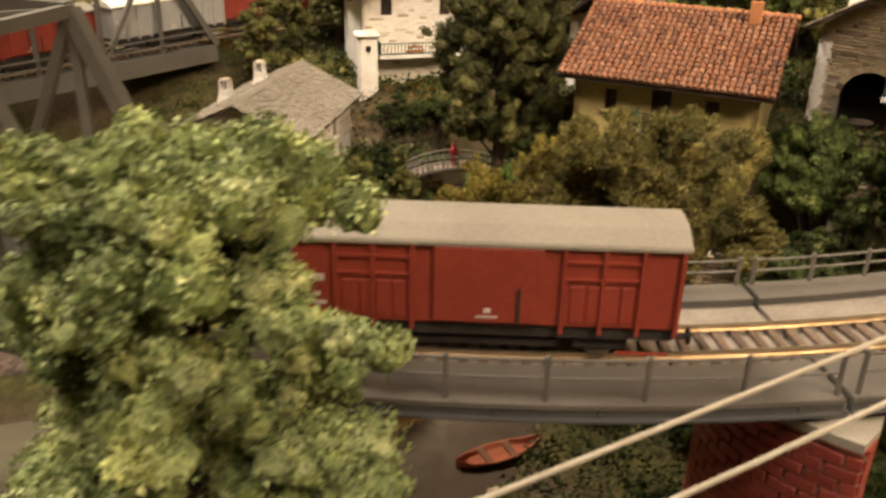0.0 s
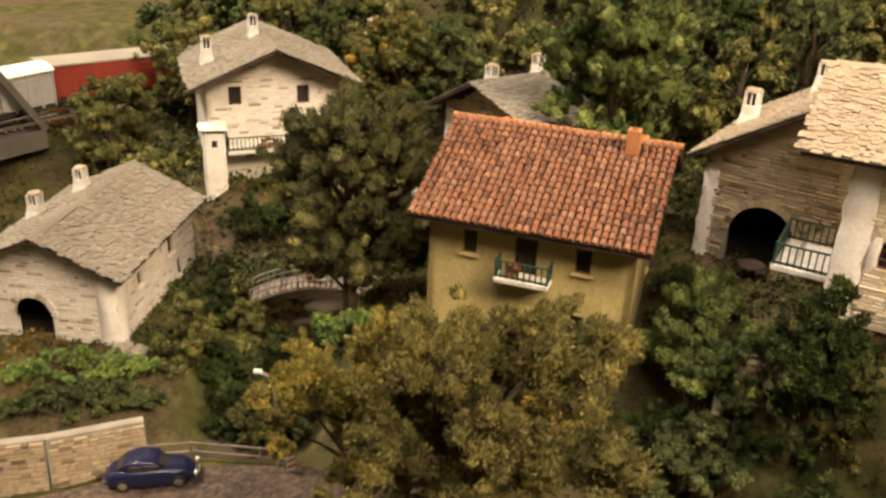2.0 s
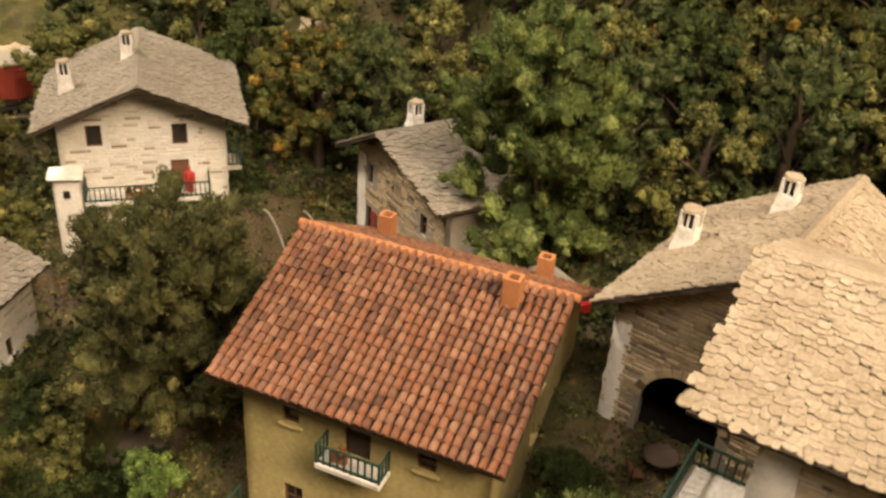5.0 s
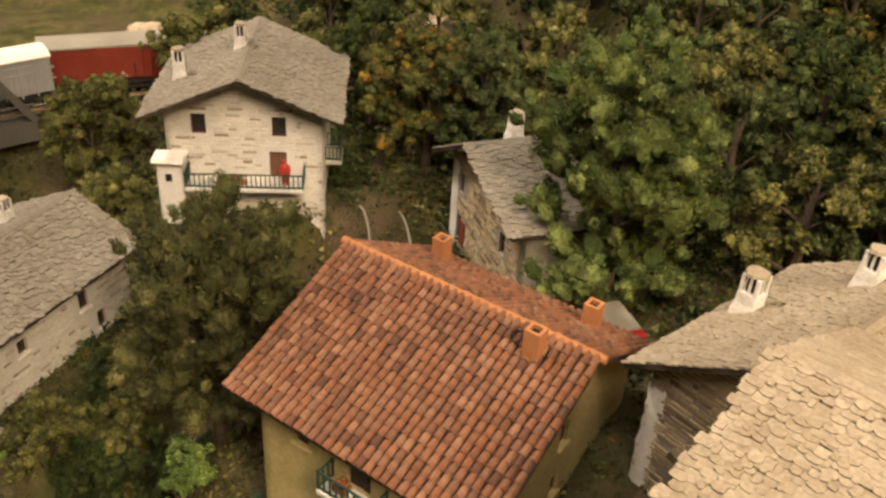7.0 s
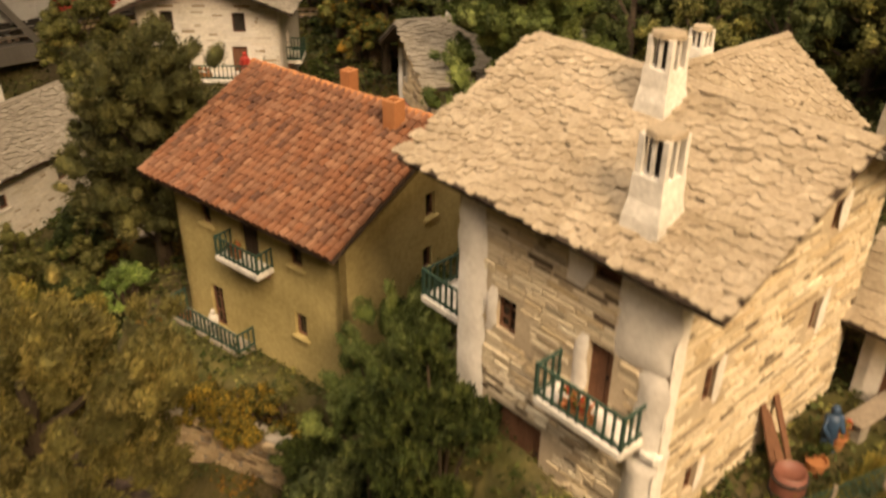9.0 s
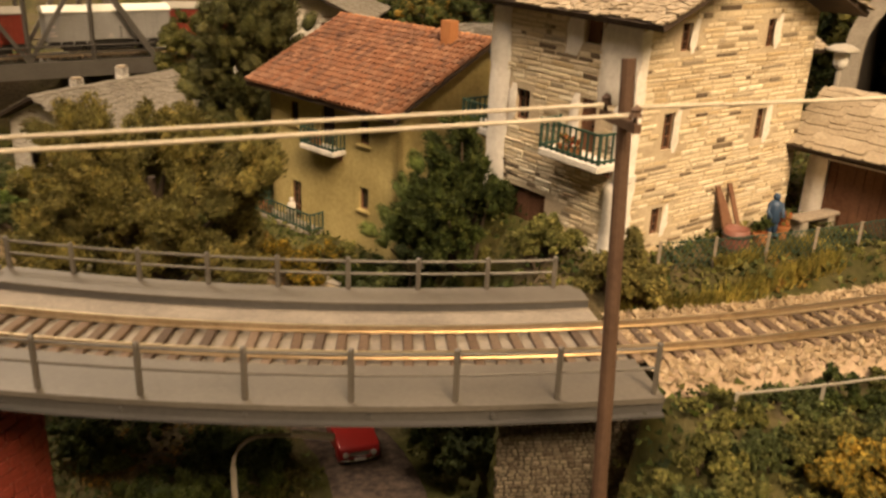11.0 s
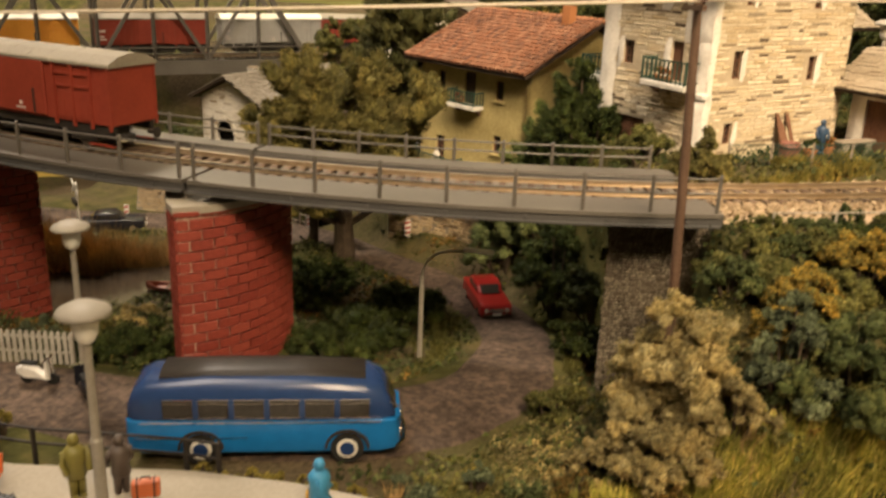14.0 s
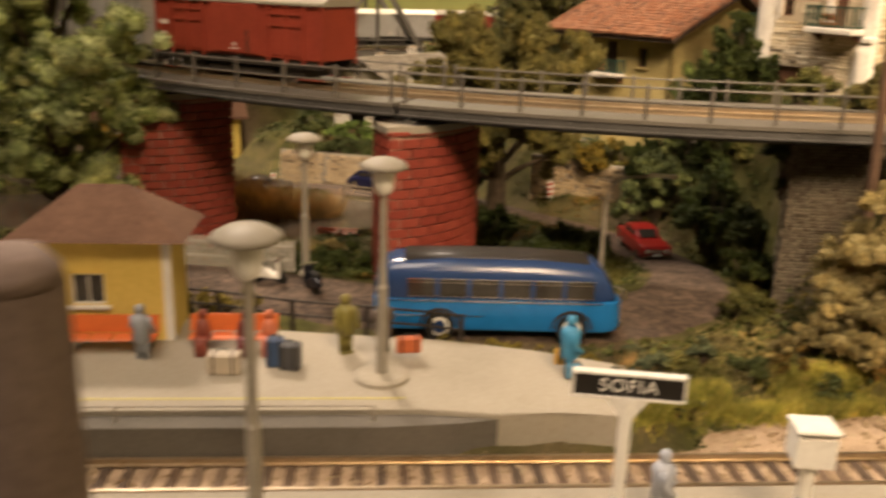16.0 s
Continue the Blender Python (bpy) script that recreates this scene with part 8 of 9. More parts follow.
def figurine(x, y, z, rz, h, colour, label, seated=False):
    """A plain little painted doll shape, one mesh."""
    bm = B()
    k = h / 2.0
    if seated:
        lathe(bm, [(0.05, 0.5), (0.3, 0.55), (0.3, 0.8), (0.22, 1.15), (0.1, 1.28)], n=10)
        box(bm, -0.26, 0.26, -0.62, 0.0, 0.5, 0.7, 0.05)
        box(bm, -0.22, 0.22, -0.68, -0.5, 0.0, 0.6, 0.05)
        lathe(bm, [(0.0, 1.24), (0.14, 1.32), (0.17, 1.45), (0.12, 1.58), (0, 1.64)], n=10)
    else:
        for sx in (-0.13, 0.13):
            tube(bm, [(sx, -0.02, 0), (sx * 1.05, 0, 0.9 * k)], 0.11 * k, 8, 0.14 * k)
            box(bm, sx - 0.1, sx + 0.1, -0.24, 0.08, 0.0, 0.1, 0.02)
        lathe(bm, [(0.24 * k, 0.62 * k), (0.3 * k, 0.7 * k), (0.26 * k, 1.1 * k), (0.32 * k, 1.45 * k), (0.2 * k, 1.62 * k), (0.08 * k, 1.66 * k)], n=12)
        for sx in (-1, 1):
            tube(bm, [(sx * 0.3 * k, 0, 1.5 * k), (sx * 0.36 * k, -0.08, 1.15 * k), (sx * 0.3 * k, -0.3 * k, 0.9 * k)], 0.09 * k, 7)
        lathe(bm, [(0.0, 1.62 * k), (0.13 * k, 1.68 * k), (0.165 * k, 1.82 * k), (0.12 * k, 1.95 * k), (0, 2.0 * k)], n=12)
    ob = part("figurine", bm, gloss("figurine paint", colour, 0.5), None, "", True)
    place(ob, x, y, z, rz)
    return tagged(ob, label, "figurine", "painted miniature figurines")


figurine(18.6, 11.3, 0.6, 60, 2.3, (0.20, 0.17, 0.035), "olive coated miniature figurine on the platform")
figurine(19.75, 12.1, 0.6, 240, 2.2, (0.09, 0.065, 0.05), "dark coated miniature figurine by the lamp")
figurine(26.35, 13.9, 0.6, 120, 2.3, (0.05, 0.26, 0.46), "light blue coated miniature figurine on the platform")
figurine(14.2, 8.6, 0.6, 33, 2.0, (0.22, 0.05, 0.03), "rust red seated miniature figurine", True)
figurine(15.5, 9.4, 0.6, 33, 2.0, (0.14, 0.02, 0.02), "dark red seated miniature figurine", True)
figurine(16.2, 9.9, 0.6, 33, 2.0, (0.55, 0.16, 0.08), "orange seated miniature figurine on the bench", True)
figurine(12.9, 6.9, 0.6, 200, 2.1, (0.30, 0.32, 0.36), "grey miniature figurine near the kiosk")
figurine(31.5, 7.4, 0.3, 100, 2.1, (0.42, 0.44, 0.50), "pale grey miniature figurine on the near platform")
figurine(0.5, 81.0, 5.9, 15, 1.9, (0.42, 0.035, 0.02), "red dressed miniature figurine on the balcony")
figurine(0.9, 69.6, -0.94, 20, 1.8, (0.42, 0.04, 0.03), "red miniature figurine on the footbridge")
figurine(9.0, 78.0, 1.6, 200, 1.8, (0.30, 0.28, 0.27), "grey miniature figurine sitting behind the house")
figurine(38.3, 46.4, 8.2, 30, 1.9, (0.03, 0.06, 0.11), "dark blue miniature figurine beside the tall house")
figurine(10.9, 54.5, 1.92, -20, 1.7, (0.55, 0.50, 0.42), "cream miniature figurine on the terrace")


M["fence_white"] = mottled("weathered white fence paint", (0.34, 0.31, 0.26), (0.56, 0.52, 0.45), 0.7, 7, 0.7)


def picket_fence(p, q, z, h, label, mat="wood_grey", name="picket_fence", gap=0.28):
    f = thing(name, p[0], p[1], z, math.degrees(math.atan2(q[1] - p[1], q[0] - p[0])), label, "fence")
    L = math.hypot(q[0] - p[0], q[1] - p[1])
    for zz in (h * 0.3, h * 0.75):
        bm = B()
        box(bm, 0, L, 0.02, 0.08, zz, zz + 0.12)
        part("rail", bm, M[mat], f)
    n = int(L / gap)
    for k in range(n + 1):
        bm = B()
        x = L * k / n
        big = k in (0, n)
        prism(bm, [(x - 0.08, 0), (x + 0.08, 0), (x + 0.08, h - 0.1), (x, h), (x - 0.08, h - 0.1)], -0.06 - 0.06 * big, 0.015 + 0.06 * big, "y")
        part("picket", bm, M[mat], f)
    return f


picket_fence((1.2, 15.2), (10.1, 19.0), 0.0, 1.6, "weathered white wooden picket fence by the lane", "fence_white")


def post_fence(name, pts, z, h, mat, label, rails=(0.5, 0.95), post=0.07, cat="fence"):
    f = thing(name, 0, 0, 0, 0, label, cat)
    P = [Vector((x, y, (z(x, y) if callable(z) else z))) for x, y in pts]
    for p in P:
        bm = B()
        box(bm, p.x - post, p.x + post, p.y - post, p.y + post, p.z - 0.3, p.z + h, 0.01)
        part("post", bm, M[mat], f)
    for k in rails:
        for p, q in zip(P, P[1:]):
            bm = B()
            beam(bm, p + Vector((0, 0, h * k)), q + Vector((0, 0, h * k)), post * 1.1)
            part("rail", bm, M[mat], f)
    return f


post_fence("iron_fence", [(6, 10.1), (9, 10.6), (12, 11.7), (15.2, 12.5), (18, 13.6), (20.4, 14.5), (21.6, 14.8)], 0.3, 1.3, "undergear", "thin dark iron fence behind the platform")
post_fence("edge_fence", [along(0.55, k) for k in (-24, -20, -16, -12, -8, -4, 0, 4, 8)], 0.42, 0.55, "lamp_grey", "low grey rail along the platform edge", (0.95,), 0.04)
post_fence("bank_fence", [arc(64.9, a, 0)[:2] for a in (31.5, 34, 36.5, 39, 41.5, 44, 46.5)], 7.35, 0.95, "lamp_grey", "low grey fence on the bank top", (0.95,), 0.05)
post_fence("bridge_parapet", [(-8.6, 53.4), (-5, 53.8), (-1, 53.2), (1.0, 52.8)], -4.5, 1.2, "wood_grey", "weathered rail fence beside the road", (0.45, 0.95))
post_fence("bridge_parapet", [(-7.6, 48.4), (-4.4, 48.7), (-1.0, 48.5)], -4.5, 1.0, "wood_grey", "weathered plank parapet over the stream", (0.25, 0.6, 0.95))


def road_bridge():
    b = thing("road_bridge", 0, 0, 0, 0, "small grey road bridge over the stream", "bridge")
    bm = B()
    prism(bm, [(-8.5, 48.1), (0.3, 48.2), (1.6, 53.0), (-7.8, 53.6)], -5.4, -4.62)
    part("deck", bm, M["wood_grey"], b)
    for x, y in ((-8.0, 49.0), (0.0, 49.2)):
        bm = B()
        box(bm, x - 0.6, x + 0.6, y - 0.7, y + 4.0, -7.0, -5.4)
        part("abutment", bm, M["mortar_grey"], b)
    return b


road_bridge()


def marker(x, y, z, label):
    m = thing("hazard_marker", x, y, z, 10, label, "road sign", "striped road markers")
    bm = B()
    box(bm, -0.05, 0.05, 0.04, 0.1, -0.3, 1.0)
    part("post", bm, M["lamp_grey"], m)
    bm = B()
    box(bm, -0.22, 0.22, -0.03, 0.03, 0.2, 1.5, 0.01)
    plate = part("plate", bm, M["white_paint"], m)
    for k in range(3):
        bm = B()
        prism(bm, [(-0.2, 0.35 + k * 0.4), (0.2, 0.5 + k * 0.4), (0.2, 0.65 + k * 0.4), (-0.2, 0.5 + k * 0.4)], -0.042, -0.032, "y")
        part("stripe", bm, gloss("red stripe", (0.5, 0.04, 0.03), 0.5), plate)
    return m


for x, y in ((0.9, 51.8), (-14.6, 47.4), (11.4, 48.9)):
    marker(x, y, land(x, y), "red and white striped marker beside the road")


def footbridge():
    b = thing("footbridge", -3.3, 68.6, -2.2, 1, "arched wooden footbridge with pale rails", "footbridge")
    L, W, rise = 9.2, 1.9, 1.2
    up = lambda t: rise * 4 * t * (1 - t)
    n = 22
    for k in range(n):
        t = (k + 0.5) / n
        bm = B()
        box(bm, L * t - 0.16, L * t + 0.16, 0, W, up(t) - 0.06, up(t) + 0.06)
        part("plank", bm, M["wood_grey"], b)
    for y in (0.0, W):
        for h in (0.55, 1.0):
            bm = B()
            tube(bm, [(L * k / 16, y, up(k / 16) + h) for k in range(17)], 0.05, 6)
            part("handrail", bm, M["lamp_grey"], b)
        bm = B()
        tube(bm, [(L * k / 16, y, up(k / 16) - 0.12) for k in range(17)], 0.12, 6)
        part("stringer", bm, M["wood_grey"], b)
        for k in range(0, 9):
            t = k / 8
            bm = B()
            beam(bm, (L * t, y, up(t) - 0.1), (L * t, y, up(t) + 1.02), 0.08)
            part("post", bm, M["lamp_grey"], b)
    return b


footbridge()


def stone_wall(name, pts, z0, z1, label, kind="stone_white", batter=0.0, thick=0.8):
    """A rough retaining wall along plan points."""
    w = thing(name, 0, 0, 0, 0, label, "wall")
    for p, q in zip(pts, pts[1:]):
        L = math.hypot(q[0] - p[0], q[1] - p[1])
        seg = part("wall", wall_mesh(L, z0, z1, [], thick), M["mortar_grey"], w)
        seg.matrix_basis = pose(p[0] * U, p[1] * U, 0, -batter, 0, math.degrees(math.atan2(q[1] - p[1], q[0] - p[0])))
        lay_stones(seg, L, z0, z1, [], kind, 0.24, 0.5, 0.14, 150)
    return w


stone_wall("retaining_wall", [(9.4, 49.6), (13.2, 49.5), (18.4, 48.5)], -3.6, 1.0, "pale rough stone retaining wall under the terrace", "stone_grey")
stone_wall("retaining_wall", [(-17.0, 51.8), (-12.5, 52.6), (-7.6, 54.2)], -5.0, -1.9, "pale dry stone wall under the hedge", "stone_grey", 12)
stone_wall("garden_wall", [(22.0, 46.4), (24.8, 45.0), (27.4, 42.4)], 2.0, 6.6, "rough stone wall below the tall house", "stone_grey", 8)


# ---- the yard of the tall house ----
def wire_fence():
    f = thing("mesh_fence", 0, 0, 0, 0, "low green wire mesh fence along the track", "fence")
    P = [arc(55.6, a, 7.95) for a in (33.5, 36, 38.5, 41, 43.5, 46, 48.5)]
    for p in P:
        bm = B()
        box(bm, p[0] - 0.06, p[0] + 0.06, p[1] - 0.06, p[1] + 0.06, p[2] - 0.3, p[2] + 1.3, 0.01)
        part("post", bm, M["wood_grey"], f)
    bm = B()
    for p, q in zip(P, P[1:]):
        p, q = Vector(p), Vector(q)
        n = 9
        for k in range(n):
            a, b = p.lerp(q, k / n), p.lerp(q, (k + 1) / n)
            for zz in (0.0, 0.4, 0.8):
                beam(bm, a + Vector((0, 0, zz)), b + Vector((0, 0, zz + 0.4)), 0.022)
                beam(bm, b + Vector((0, 0, zz)), a + Vector((0, 0, zz + 0.4)), 0.022)
        beam(bm, p + Vector((0, 0, 1.22)), q + Vector((0, 0, 1.22)), 0.035)
    part("mesh", bm, M["green_paint"], f)
    return f


wire_fence()


def wood_stack(x, y, z, rz):
    w = thing("plank_stack", x, y, z, rz, "brown boards leaning against the stone wall", "boards")
    for k in range(4):
        bm = B()
        xx = k * 0.26
        beam(bm, (xx, -0.6 - 0.1 * k % 0.2, 0), (xx + 0.1, 0.35, 2.2 - 0.35 * (k % 3)), 0.24, 0.08)
        part("board", bm, M["wood_brown"], w)
    return w


wood_stack(36.1, 45.3, 8.1, 55)


def barrel(x, y, z):
    b = thing("barrel", x, y, z, 0, "rusty red barrel beside the boards", "barrel")
    bm = B()
    lathe(bm, [(0.48, 0.0), (0.55, 0.3), (0.56, 0.7), (0.5, 1.1), (0.46, 1.1), (0.44, 0.95), (0, 0.95)], n=16)
    part("staves", bm, gloss("rusty red barrel paint", (0.20, 0.075, 0.05), 0.6), b, "", True)
    for hz in (0.25, 0.8):
        bm = B()
        lathe(bm, [(0.57, hz), (0.6, hz + 0.01), (0.6, hz + 0.08), (0.57, hz + 0.09)], n=16)
        part("hoop", bm, M["undergear"], b)
    return b


def planted_pot(x, y, z, label, leaf):
    p = thing("plant_pot", x, y, z, 0, label, "plant pot", "pots beside the tall house")
    bm = B()
    lathe(bm, [(0.24, 0), (0.34, 0.5), (0.38, 0.52), (0.38, 0.6), (0.32, 0.6), (0.3, 0.5), (0, 0.5)], n=14)
    part("pot", bm, M["terracotta"], p)
    part("leaves", crown_mesh("leaves", [(0, 0, 0.75, 0.35), (0.15, 0.1, 0.9, 0.25)], 700, 0.08, leaf), None, p)
    return p


def trough_bench(x, y, z, rz):
    b = thing("stone_bench", x, y, z, rz, "worn brown wooden bench on stone blocks", "bench")
    bm = B()
    box(bm, -1.3, 1.3, -0.4, 0.4, 0.7, 0.9, 0.06)
    jitter(bm, 0.06, 1.0)
    part("seat", bm, M["wood_grey"], b)
    for x0 in (-0.9, 0.9):
        bm = B()
        box(bm, x0 - 0.25, x0 + 0.25, -0.35, 0.35, -0.2, 0.7, 0.06)
        part("block", bm, M["mortar_grey"], b)
    return b


def flower_box(x, y, z, rz, w, label):
    f = thing("flower_box", x, y, z, rz, label, "flower box", "balcony flowers")
    bm = B()
    box(bm, -w / 2, w / 2, -0.16, 0.16, 0, 0.3, 0.03)
    part("trough", bm, M["terracotta"], f)
    part("bloom", crown_mesh("bloom", [(-w * 0.3, 0, 0.45, 0.28), (0, 0, 0.5, 0.3), (w * 0.3, 0, 0.42, 0.26)], 500, 0.07, "leaf_flower"), None, f)
    return f


M["leaf_flower"] = leafy("red and green flowers", [(0.45, 0.05, 0.03), (0.05, 0.09, 0.02), (0.55, 0.18, 0.08), (0.09, 0.13, 0.03)])
flower_box(30.2, 41.5, 11.97, -34, 1.2, "red geraniums on the tall house balcony")
flower_box(-2.7, 79.9, 5.9, 15, 1.6, "flowers on the white house balcony")
flower_box(8.3, 55.7, 1.92, -24, 1.2, "red flowers on the terrace end")
flower_box(12.9, 53.9, 7.37, -24, 0.7, "yellow flowers on the yellow house balcony")

def garden_table(x, y, z):
    t = thing("garden_table", x, y, z, 20, "small dark garden table before the archway", "table")
    bm = B()
    lathe(bm, [(0.75, 1.0), (0.78, 1.03), (0.75, 1.08)], n=18)
    part("tabletop", bm, M["wood_dark"], t)
    for a in (0.5, 2.6, 4.7):
        bm = B()
        tube(bm, [(0.2 * math.cos(a), 0.2 * math.sin(a), 1.0), (0.55 * math.cos(a), 0.55 * math.sin(a), 0.0)], 0.06, 6)
        part("leg", bm, M["undergear"], t)
    return t


def garden_chair(x, y, z, rz):
    c = thing("garden_chair", x, y, z, rz, "small red brown garden chair by the table", "chair", "garden chairs")
    bm = B()
    box(bm, -0.3, 0.3, -0.3, 0.3, 0.5, 0.56, 0.02)
    part("seat", bm, M["wood_brown"], c)
    bm = B()
    box(bm, -0.3, 0.3, 0.28, 0.34, 0.75, 1.15, 0.02)
    part("backrest", bm, M["wood_brown"], c)
    for sx in (-1, 1):
        for sy, top in ((-1, 0.5), (1, 1.1)):
            bm = B()
            beam(bm, (sx * 0.26, sy * 0.28, 0), (sx * 0.26, sy * 0.28, top), 0.06)
            part("leg", bm, M["undergear"], c)
    return c


garden_table(26.6, 54.6, 6.75)
garden_chair(25.4, 54.0, 6.75, 100)
garden_chair(27.6, 53.9, 6.75, -120)
slab_outline("terrace", [(23.6, 54.6), (25.2, 51.6), (30.6, 53.6), (29.6, 58.0), (25.5, 58.6)], 4.0, 6.75, "soil", "dark trodden terrace before the archway", "terrace")

barrel(36.9, 44.1, 7.95)
planted_pot(37.9, 45.4, 7.95, "terracotta pot with dark leaves by the fence", "leaf_dark")
planted_pot(38.7, 46.9, 7.95, "terracotta pot of red flowers by the fence", "leaf_flower")
trough_bench(40.0, 48.3, 7.95, 50)


def tunnel_mouth():
    """The tunnel in the hillside where the line goes on, its darkness painted black, with its stone face."""
    t = thing("tunnel_mouth", 46.4, 62.4, 7.4, -14, "dark arched tunnel mouth in the hillside", "tunnel")
    half, up, n = 4.2, 6.5, 14
    ring_in = [(-half, 0), (-half, up)] + [(-half * math.cos(math.pi * k / n), up + half * math.sin(math.pi * k / n)) for k in range(1, n)] + [(half, up), (half, 0)]
    ring_out = [(x * 1.24, z if z == 0 else up + (z - up) * 1.24 if z > up else z) for x, z in ring_in]
    # lining and end wall are coloured near black for the tunnel's darkness
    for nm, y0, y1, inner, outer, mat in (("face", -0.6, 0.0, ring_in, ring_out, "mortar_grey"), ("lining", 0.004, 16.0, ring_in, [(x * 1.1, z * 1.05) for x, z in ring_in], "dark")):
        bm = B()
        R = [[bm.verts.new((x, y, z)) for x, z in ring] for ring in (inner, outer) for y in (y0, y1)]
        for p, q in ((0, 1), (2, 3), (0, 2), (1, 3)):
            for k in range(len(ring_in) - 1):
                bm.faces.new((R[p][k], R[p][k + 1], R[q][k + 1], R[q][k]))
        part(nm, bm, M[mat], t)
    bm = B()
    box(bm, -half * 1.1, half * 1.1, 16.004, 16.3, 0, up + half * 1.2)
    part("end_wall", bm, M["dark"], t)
    return t


tunnel_mouth()

# garden plants at the platform end and flower border behind it
for k, (x, y, m, lab) in enumerate(((27.9, 16.9, "leaf_blue", "blue flowering garden plant"), (28.9, 16.6, "leaf_blue", "blue grey leafy garden plant"), (29.9, 18.4, "leaf_blue", "tall blue garden flower"), (29.3, 14.9, "leaf_flower", "dark red garden flowers in bloom"))):
    S(x, y, 0.6, 0.6, 1.3, m, lab + " by the road", leaves=900, size=0.09, blobs=8, seed=200 + k, name="garden_plant")
for k in range(7):
    x = 20.8 + k * 0.95
    S(x, 14.75 + 0.22 * k, 0.5, 0.35, 0.75, "leaf_yellow", "yellow green border plant behind the platform", leaves=900, size=0.07, blobs=7, seed=220 + k, name="border_plant", group="border plants")
for k in range(6):
    S(12.4 + 1.2 * k - 6, 12.2 + 0.2 * k, 0.7, 0.6, 1.2 + 0.3 * (k % 2), "leaf_yellow", "yellow green shrub by the iron fence", leaves=1500, size=0.08, blobs=8, seed=240 + k, name="border_plant", group="fence shrubs")
for k, (x, y) in enumerate(((18.2, 24.4), (19.4, 25.2), (17.0, 23.4))):
    S(x, y, 0.7, 0.6, 1.5, "leaf_blue" if k != 1 else "leaf_flower", "garden flowers at the foot of the pier", leaves=1200, size=0.09, blobs=8, seed=260 + k, name="garden_plant")


def curved_rails():
    """Two bent pale rails beside the path between the houses."""
    r = thing("bent_rails", 0, 0, 0, 0, "two bent pale rails beside the garden path", "rails")
    for dx in (0.0, 3.0):
        bm = B()
        tube(bm, [(4.7 + dx + 2.2 * k / 8, 85.2 - 5.0 * (k / 8) ** 1.4, 2.6 - 0.4 * k / 8) for k in range(9)], 0.09, 6)
        part("rail", bm, M["lamp_grey"], r)
    return r


curved_rails()


def boat():
    b = thing("rowing_boat", 3.0, 34.0, -2.98, 25, "red brown wooden rowing boat on the bank", "boat")
    bm = B()
    secs = []
    for x, w, z in ((-2.2, 0.08, 0.55), (-1.5, 0.5, 0.4), (-0.4, 0.72, 0.34), (0.8, 0.66, 0.36), (1.7, 0.36, 0.48), (2.3, 0.06, 0.66)):
        secs.append([(x, -w, z), (x, -w * 0.7, 0.1), (x, 0, 0.02), (x, w * 0.7, 0.1), (x, w, z), (x, w - 0.08 * min(1, w * 3), z), (x, w * 0.6, 0.18), (x, 0, 0.12), (x, -w * 0.6, 0.18), (x, -w + 0.08 * min(1, w * 3), z)])
    loft(bm, secs)
    part("hull", bm, gloss("rust red boat paint", (0.34, 0.09, 0.035), 0.5), b)
    for x in (-0.7, 0.6):
        bm = B()
        box(bm, x - 0.16, x + 0.16, -0.6, 0.6, 0.3, 0.36)
        part("thwart", bm, M["wood_brown"], b)
    return b


boat()


# ---- beyond the bridge: small yellow house, station hall, crossing ----
def far_yellow_house():
    h = thing("house", -47.5, 56.3, 0, 48, "small bright yellow house with a brown roof", "house")
    w, d = 16.0, 8.0
    holes = {"front": [(x, x + 1.4, z, z + 1.6) for x in (1.8, 5.4, 9.0, 12.4) for z in (-4.4, -7.2)]}
    ws = walls(h, w, d, -9.0, -2.5, "yellow_paint", holes, "x", 0.3)
    for o in holes["front"]:
        window(ws["front"], *o, (1, 1), "white_paint")
        for x in (o[0] - 0.62, o[1] + 0.05):
            bm = B()
            box(bm, x, x + 0.57, -0.1, -0.01, o[2], o[3])
            part("shutter", bm, M["wood_dark"], ws["front"])
    bm = B()
    prism(bm, [(-0.9, -2.7), (4.0, 0.9), (8.9, -2.7), (8.9, -3.0), (4.0, 0.6), (-0.9, -3.0)], -0.8, w + 0.8, "x")
    part("roof", bm, M["roof_brown"], h)
    return h


M["roof_brown"] = mottled("brown roof", (0.10, 0.05, 0.03), (0.19, 0.105, 0.065), 0.4, 4, 0.8)
far_yellow_house()
M["lit_window"] = mottled("lit yellow window", (0.6, 0.5, 0.05), (0.75, 0.62, 0.08), 0.5, 4)
em = M["lit_window"].node_tree.nodes["Principled BSDF"]
em.inputs["Emission Color"].default_value = (1.0, 0.85, 0.08, 1)
em.inputs["Emission Strength"].default_value = 0.9


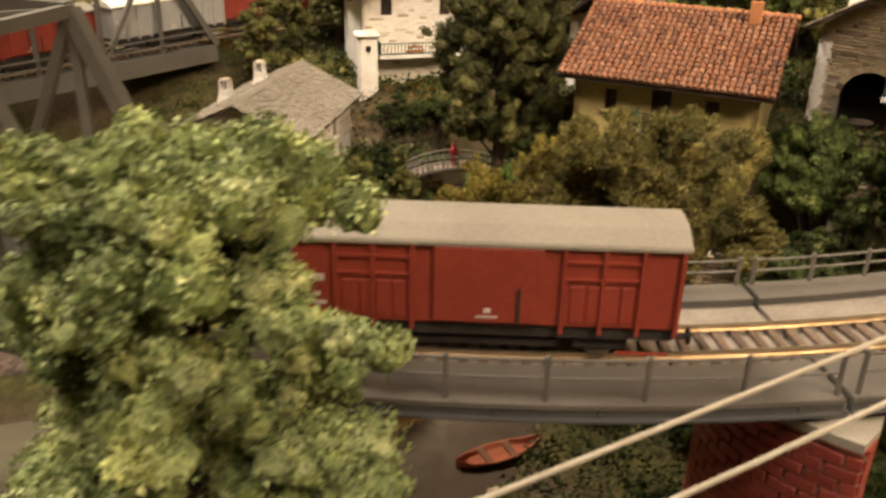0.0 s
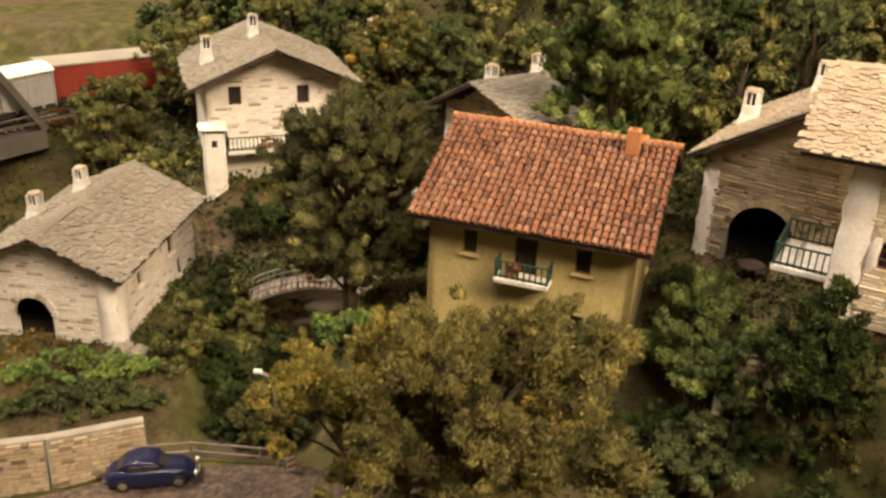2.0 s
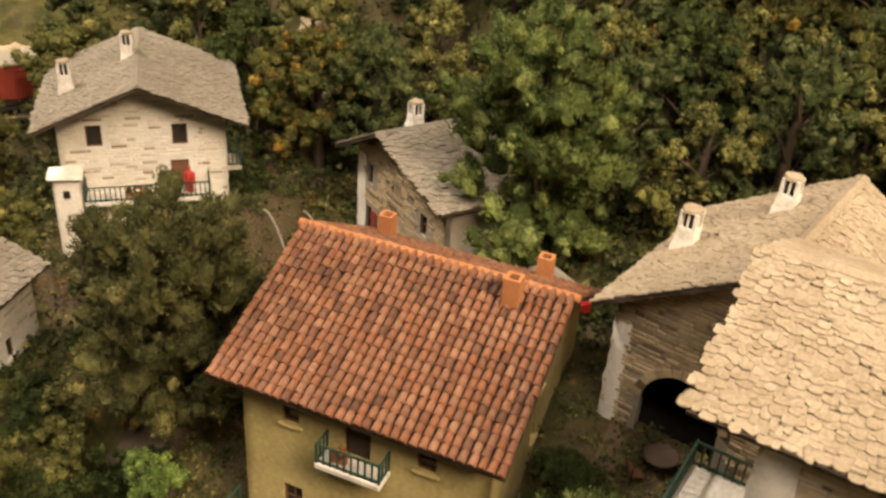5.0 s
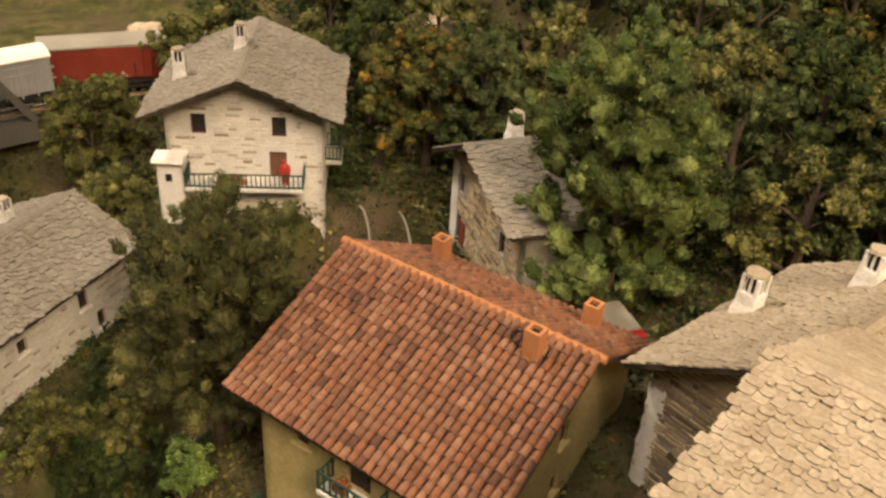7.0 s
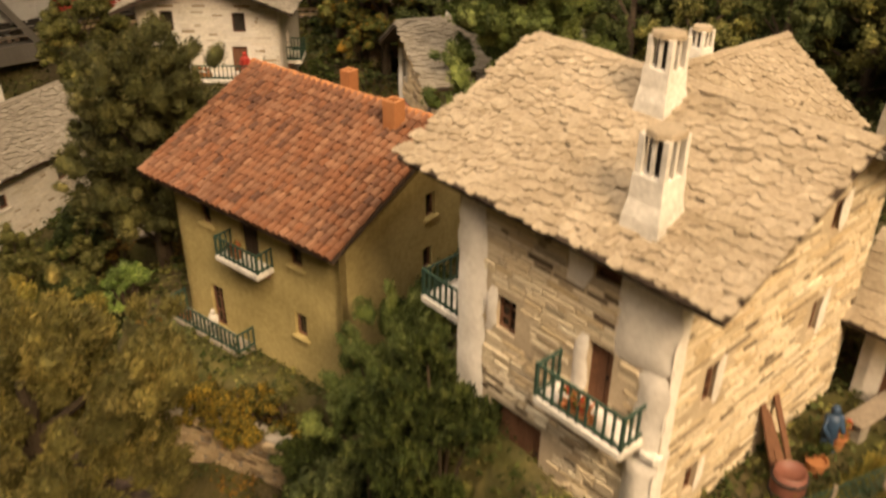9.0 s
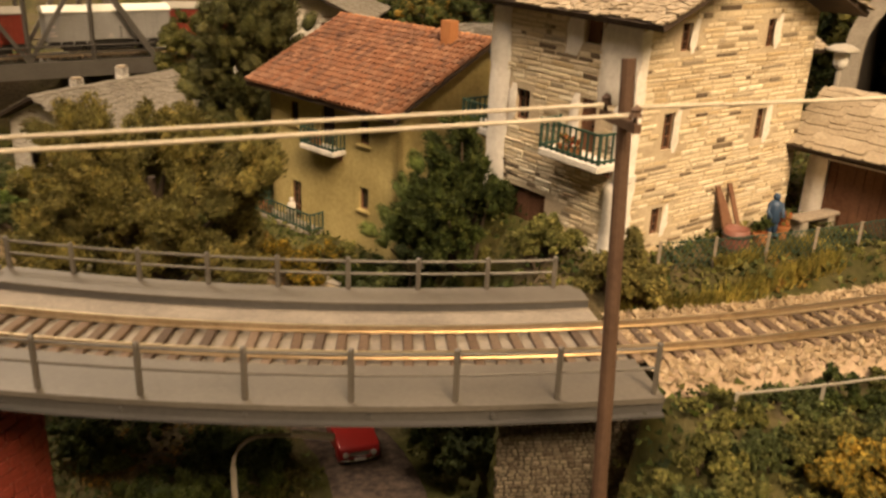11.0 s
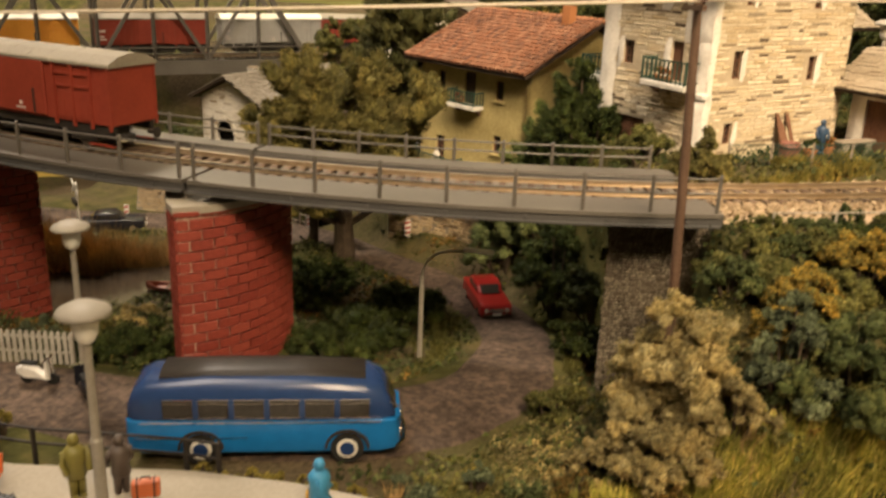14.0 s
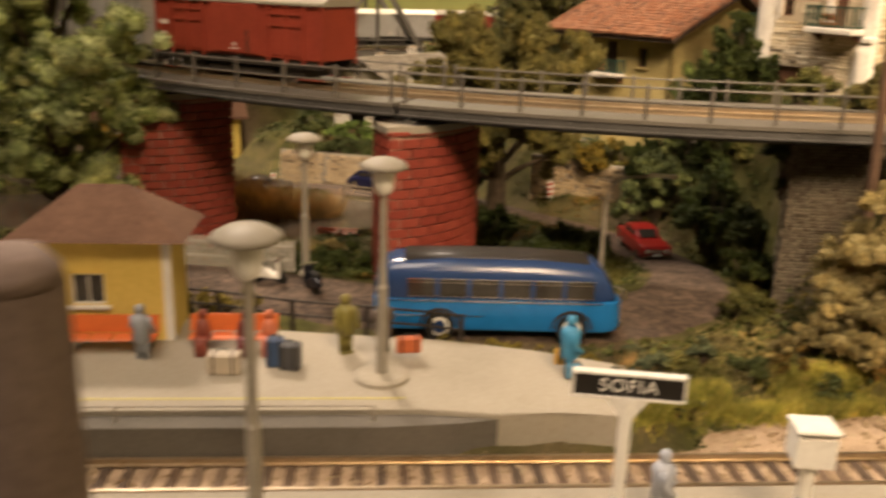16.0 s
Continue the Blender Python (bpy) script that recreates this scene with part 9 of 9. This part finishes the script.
def station_hall():
    h = thing("station_hall", -57.6, 68.6, -3.4, 42, "long dark hall with a white eave and lit windows", "hall")
    W, D = 34.0, 8.0
    holes = {"front": [(2.0 + 3.8 * k, 3.2 + 3.8 * k, -2.3, -1.0) for k in range(8)]}
    ws = walls(h, W, D, -6.0, 0.6, "wood_dark", holes, "x", None)
    for o in holes["front"]:
        bm = B()
        box(bm, o[0], o[1], 0.2, 0.26, o[2], o[3])
        part("lit_window", bm, M["lit_window"], ws["front"], "glowing yellow window")
    bm = B()
    prism(bm, [(-1.6, 0.6), (4.0, 5.0), (D + 1.0, 0.6)], -1, W + 1, "x")
    part("roof", bm, M["roof_slate"], h)
    bm = B()
    box(bm, -1.1, W + 1.1, -2.0, -1.62, 0.25, 0.85, 0.03)
    part("eave_board", bm, M["white_paint"], h)
    for k in range(6):
        bm = B()
        tube(bm, [(1 + k * 6.4, -1.5, -6), (1 + k * 6.4, -1.5, 0.5)], 0.14, 8)
        part("column", bm, M["lamp_grey"], h)
    return h


M["roof_slate"] = mottled("dark slate roof", (0.015, 0.014, 0.013), (0.04, 0.037, 0.033), 0.3, 4, 0.6)
station_hall()


def crossing_sign(x, y):
    c = thing("crossing_sign", x, y, land(x, y), -30, "white railway crossing sign with two lamps", "road sign")
    bm = B()
    tube(bm, [(0, 0, 0), (0, 0, 4.0)], 0.1, 8)
    part("post", bm, M["white_paint"], c)
    for s in (-1, 1):
        bm = B()
        beam(bm, (-0.9, -0.12, 3.6 - 0.45 * s), (0.9, -0.12, 3.6 + 0.45 * s), 0.06, 0.3)
        part("cross_board", bm, M["white_paint"], c)
        bm = B()
        tube(bm, [(s * 0.35, -0.1, 2.4), (s * 0.35, -0.3, 2.4)], 0.3, 14)
        part("lamp", bm, M["undergear"], c)
    return c


crossing_sign(-16.5, 44.0)


def kiosk():
    k = thing("kiosk", 8.4, 6.0, 0.6, 33, "yellow station kiosk with a brown hipped roof", "kiosk")
    ws = walls(k, 5.0, 2.6, 0, 4.1, "yellow_paint", {"front": [(1.4, 2.6, 1.4, 2.6)]}, "x", None, 0.25)
    window(ws["front"], 1.4, 2.6, 1.4, 2.6, (1, 0), "white_paint", "white_paint", 0.14)
    for x in (-0.02, 4.72):
        bm = B()
        box(bm, x, x + 0.3, -0.06, 0.2, 0, 4.1)
        part("corner_post", bm, M["white_paint"], k)
    bm = B()
    a = [bm.verts.new(p) for p in ((-0.7, -0.8, 4.0), (5.7, -0.8, 4.0), (5.7, 3.3, 4.0), (-0.7, 3.3, 4.0))]
    b = [bm.verts.new(p) for p in ((1.6, 1.25, 5.7), (3.4, 1.25, 5.7))]
    bm.faces.new(a[::-1])
    for f in ((a[0], a[1], b[1], b[0]), (a[1], a[2], b[1]), (a[2], a[3], b[0], b[1]), (a[3], a[0], b[0])):
        bm.faces.new(f)
    part("roof", bm, M["roof_brown"], k)
    return k


kiosk()


M["mast_brown"] = mottled("weathered mauve brown timber", (0.16, 0.115, 0.095), (0.27, 0.20, 0.17), 0.5, 6, 0.8)


def near_post():
    """The brown mast close to the camera's last place."""
    p = thing("timber_mast", 27.4, -7.6, 0.3, 0, "brown timber mast on the near platform", "mast")
    bm = B()
    tube(bm, [(0, 0, 0), (-0.1, 0, 10.2)], 0.66, 18, 0.6)
    part("post", bm, M["mast_brown"], p)
    bm = B()
    lathe(bm, [(0.6, 10.2), (0.56, 10.4), (0.38, 10.6), (0, 10.68)], -0.1, 0, 0, 18)
    part("cap", bm, M["mast_brown"], p, "", True)
    return p


near_post()


def rocks(name, pts, label, mat="rock"):
    for x, y, r in pts:
        bm = B()
        bmesh.ops.create_icosphere(bm, subdivisions=3, radius=r)
        for v in bm.verts:
            v.co *= 1 + 0.45 * noise.noise(v.co * (1.4 / r) + Vector((x, y, 0))) + 0.3 * noise.noise(v.co * (4 / r)) + 0.12 * noise.noise(v.co * (9 / r))
            v.co.z *= 0.75
        ob = part(name, bm, M[mat])
        place(ob, x, y, land(x, y) + r * 0.2, x * 40)
        tagged(ob, label, "rock", "pale rocks")


rocks("rock", [(-20, 105, 3.2), (-17, 107, 2.6), (-23, 106, 2.6), (6.5, 101, 3.4), (7.5, 106, 3.0), (5, 95, 2.2)], "pale sandy rock outcrop on the slope")
rocks("shore_stone", [(1.4, 29.6, 0.32), (1.9, 30.2, 0.42), (2.3, 30.9, 0.36), (2.7, 31.5, 0.45), (3.1, 32.2, 0.34), (2.2, 30.1, 0.3), (3.4, 32.8, 0.38), (1.0, 29.0, 0.34)], "pale stone on the stream bank")
rocks("boulder", [(-10.2, 60.6, 0.7), (-9.2, 60.4, 0.6)], "grey boulder at the barn corner", "mortar_grey")
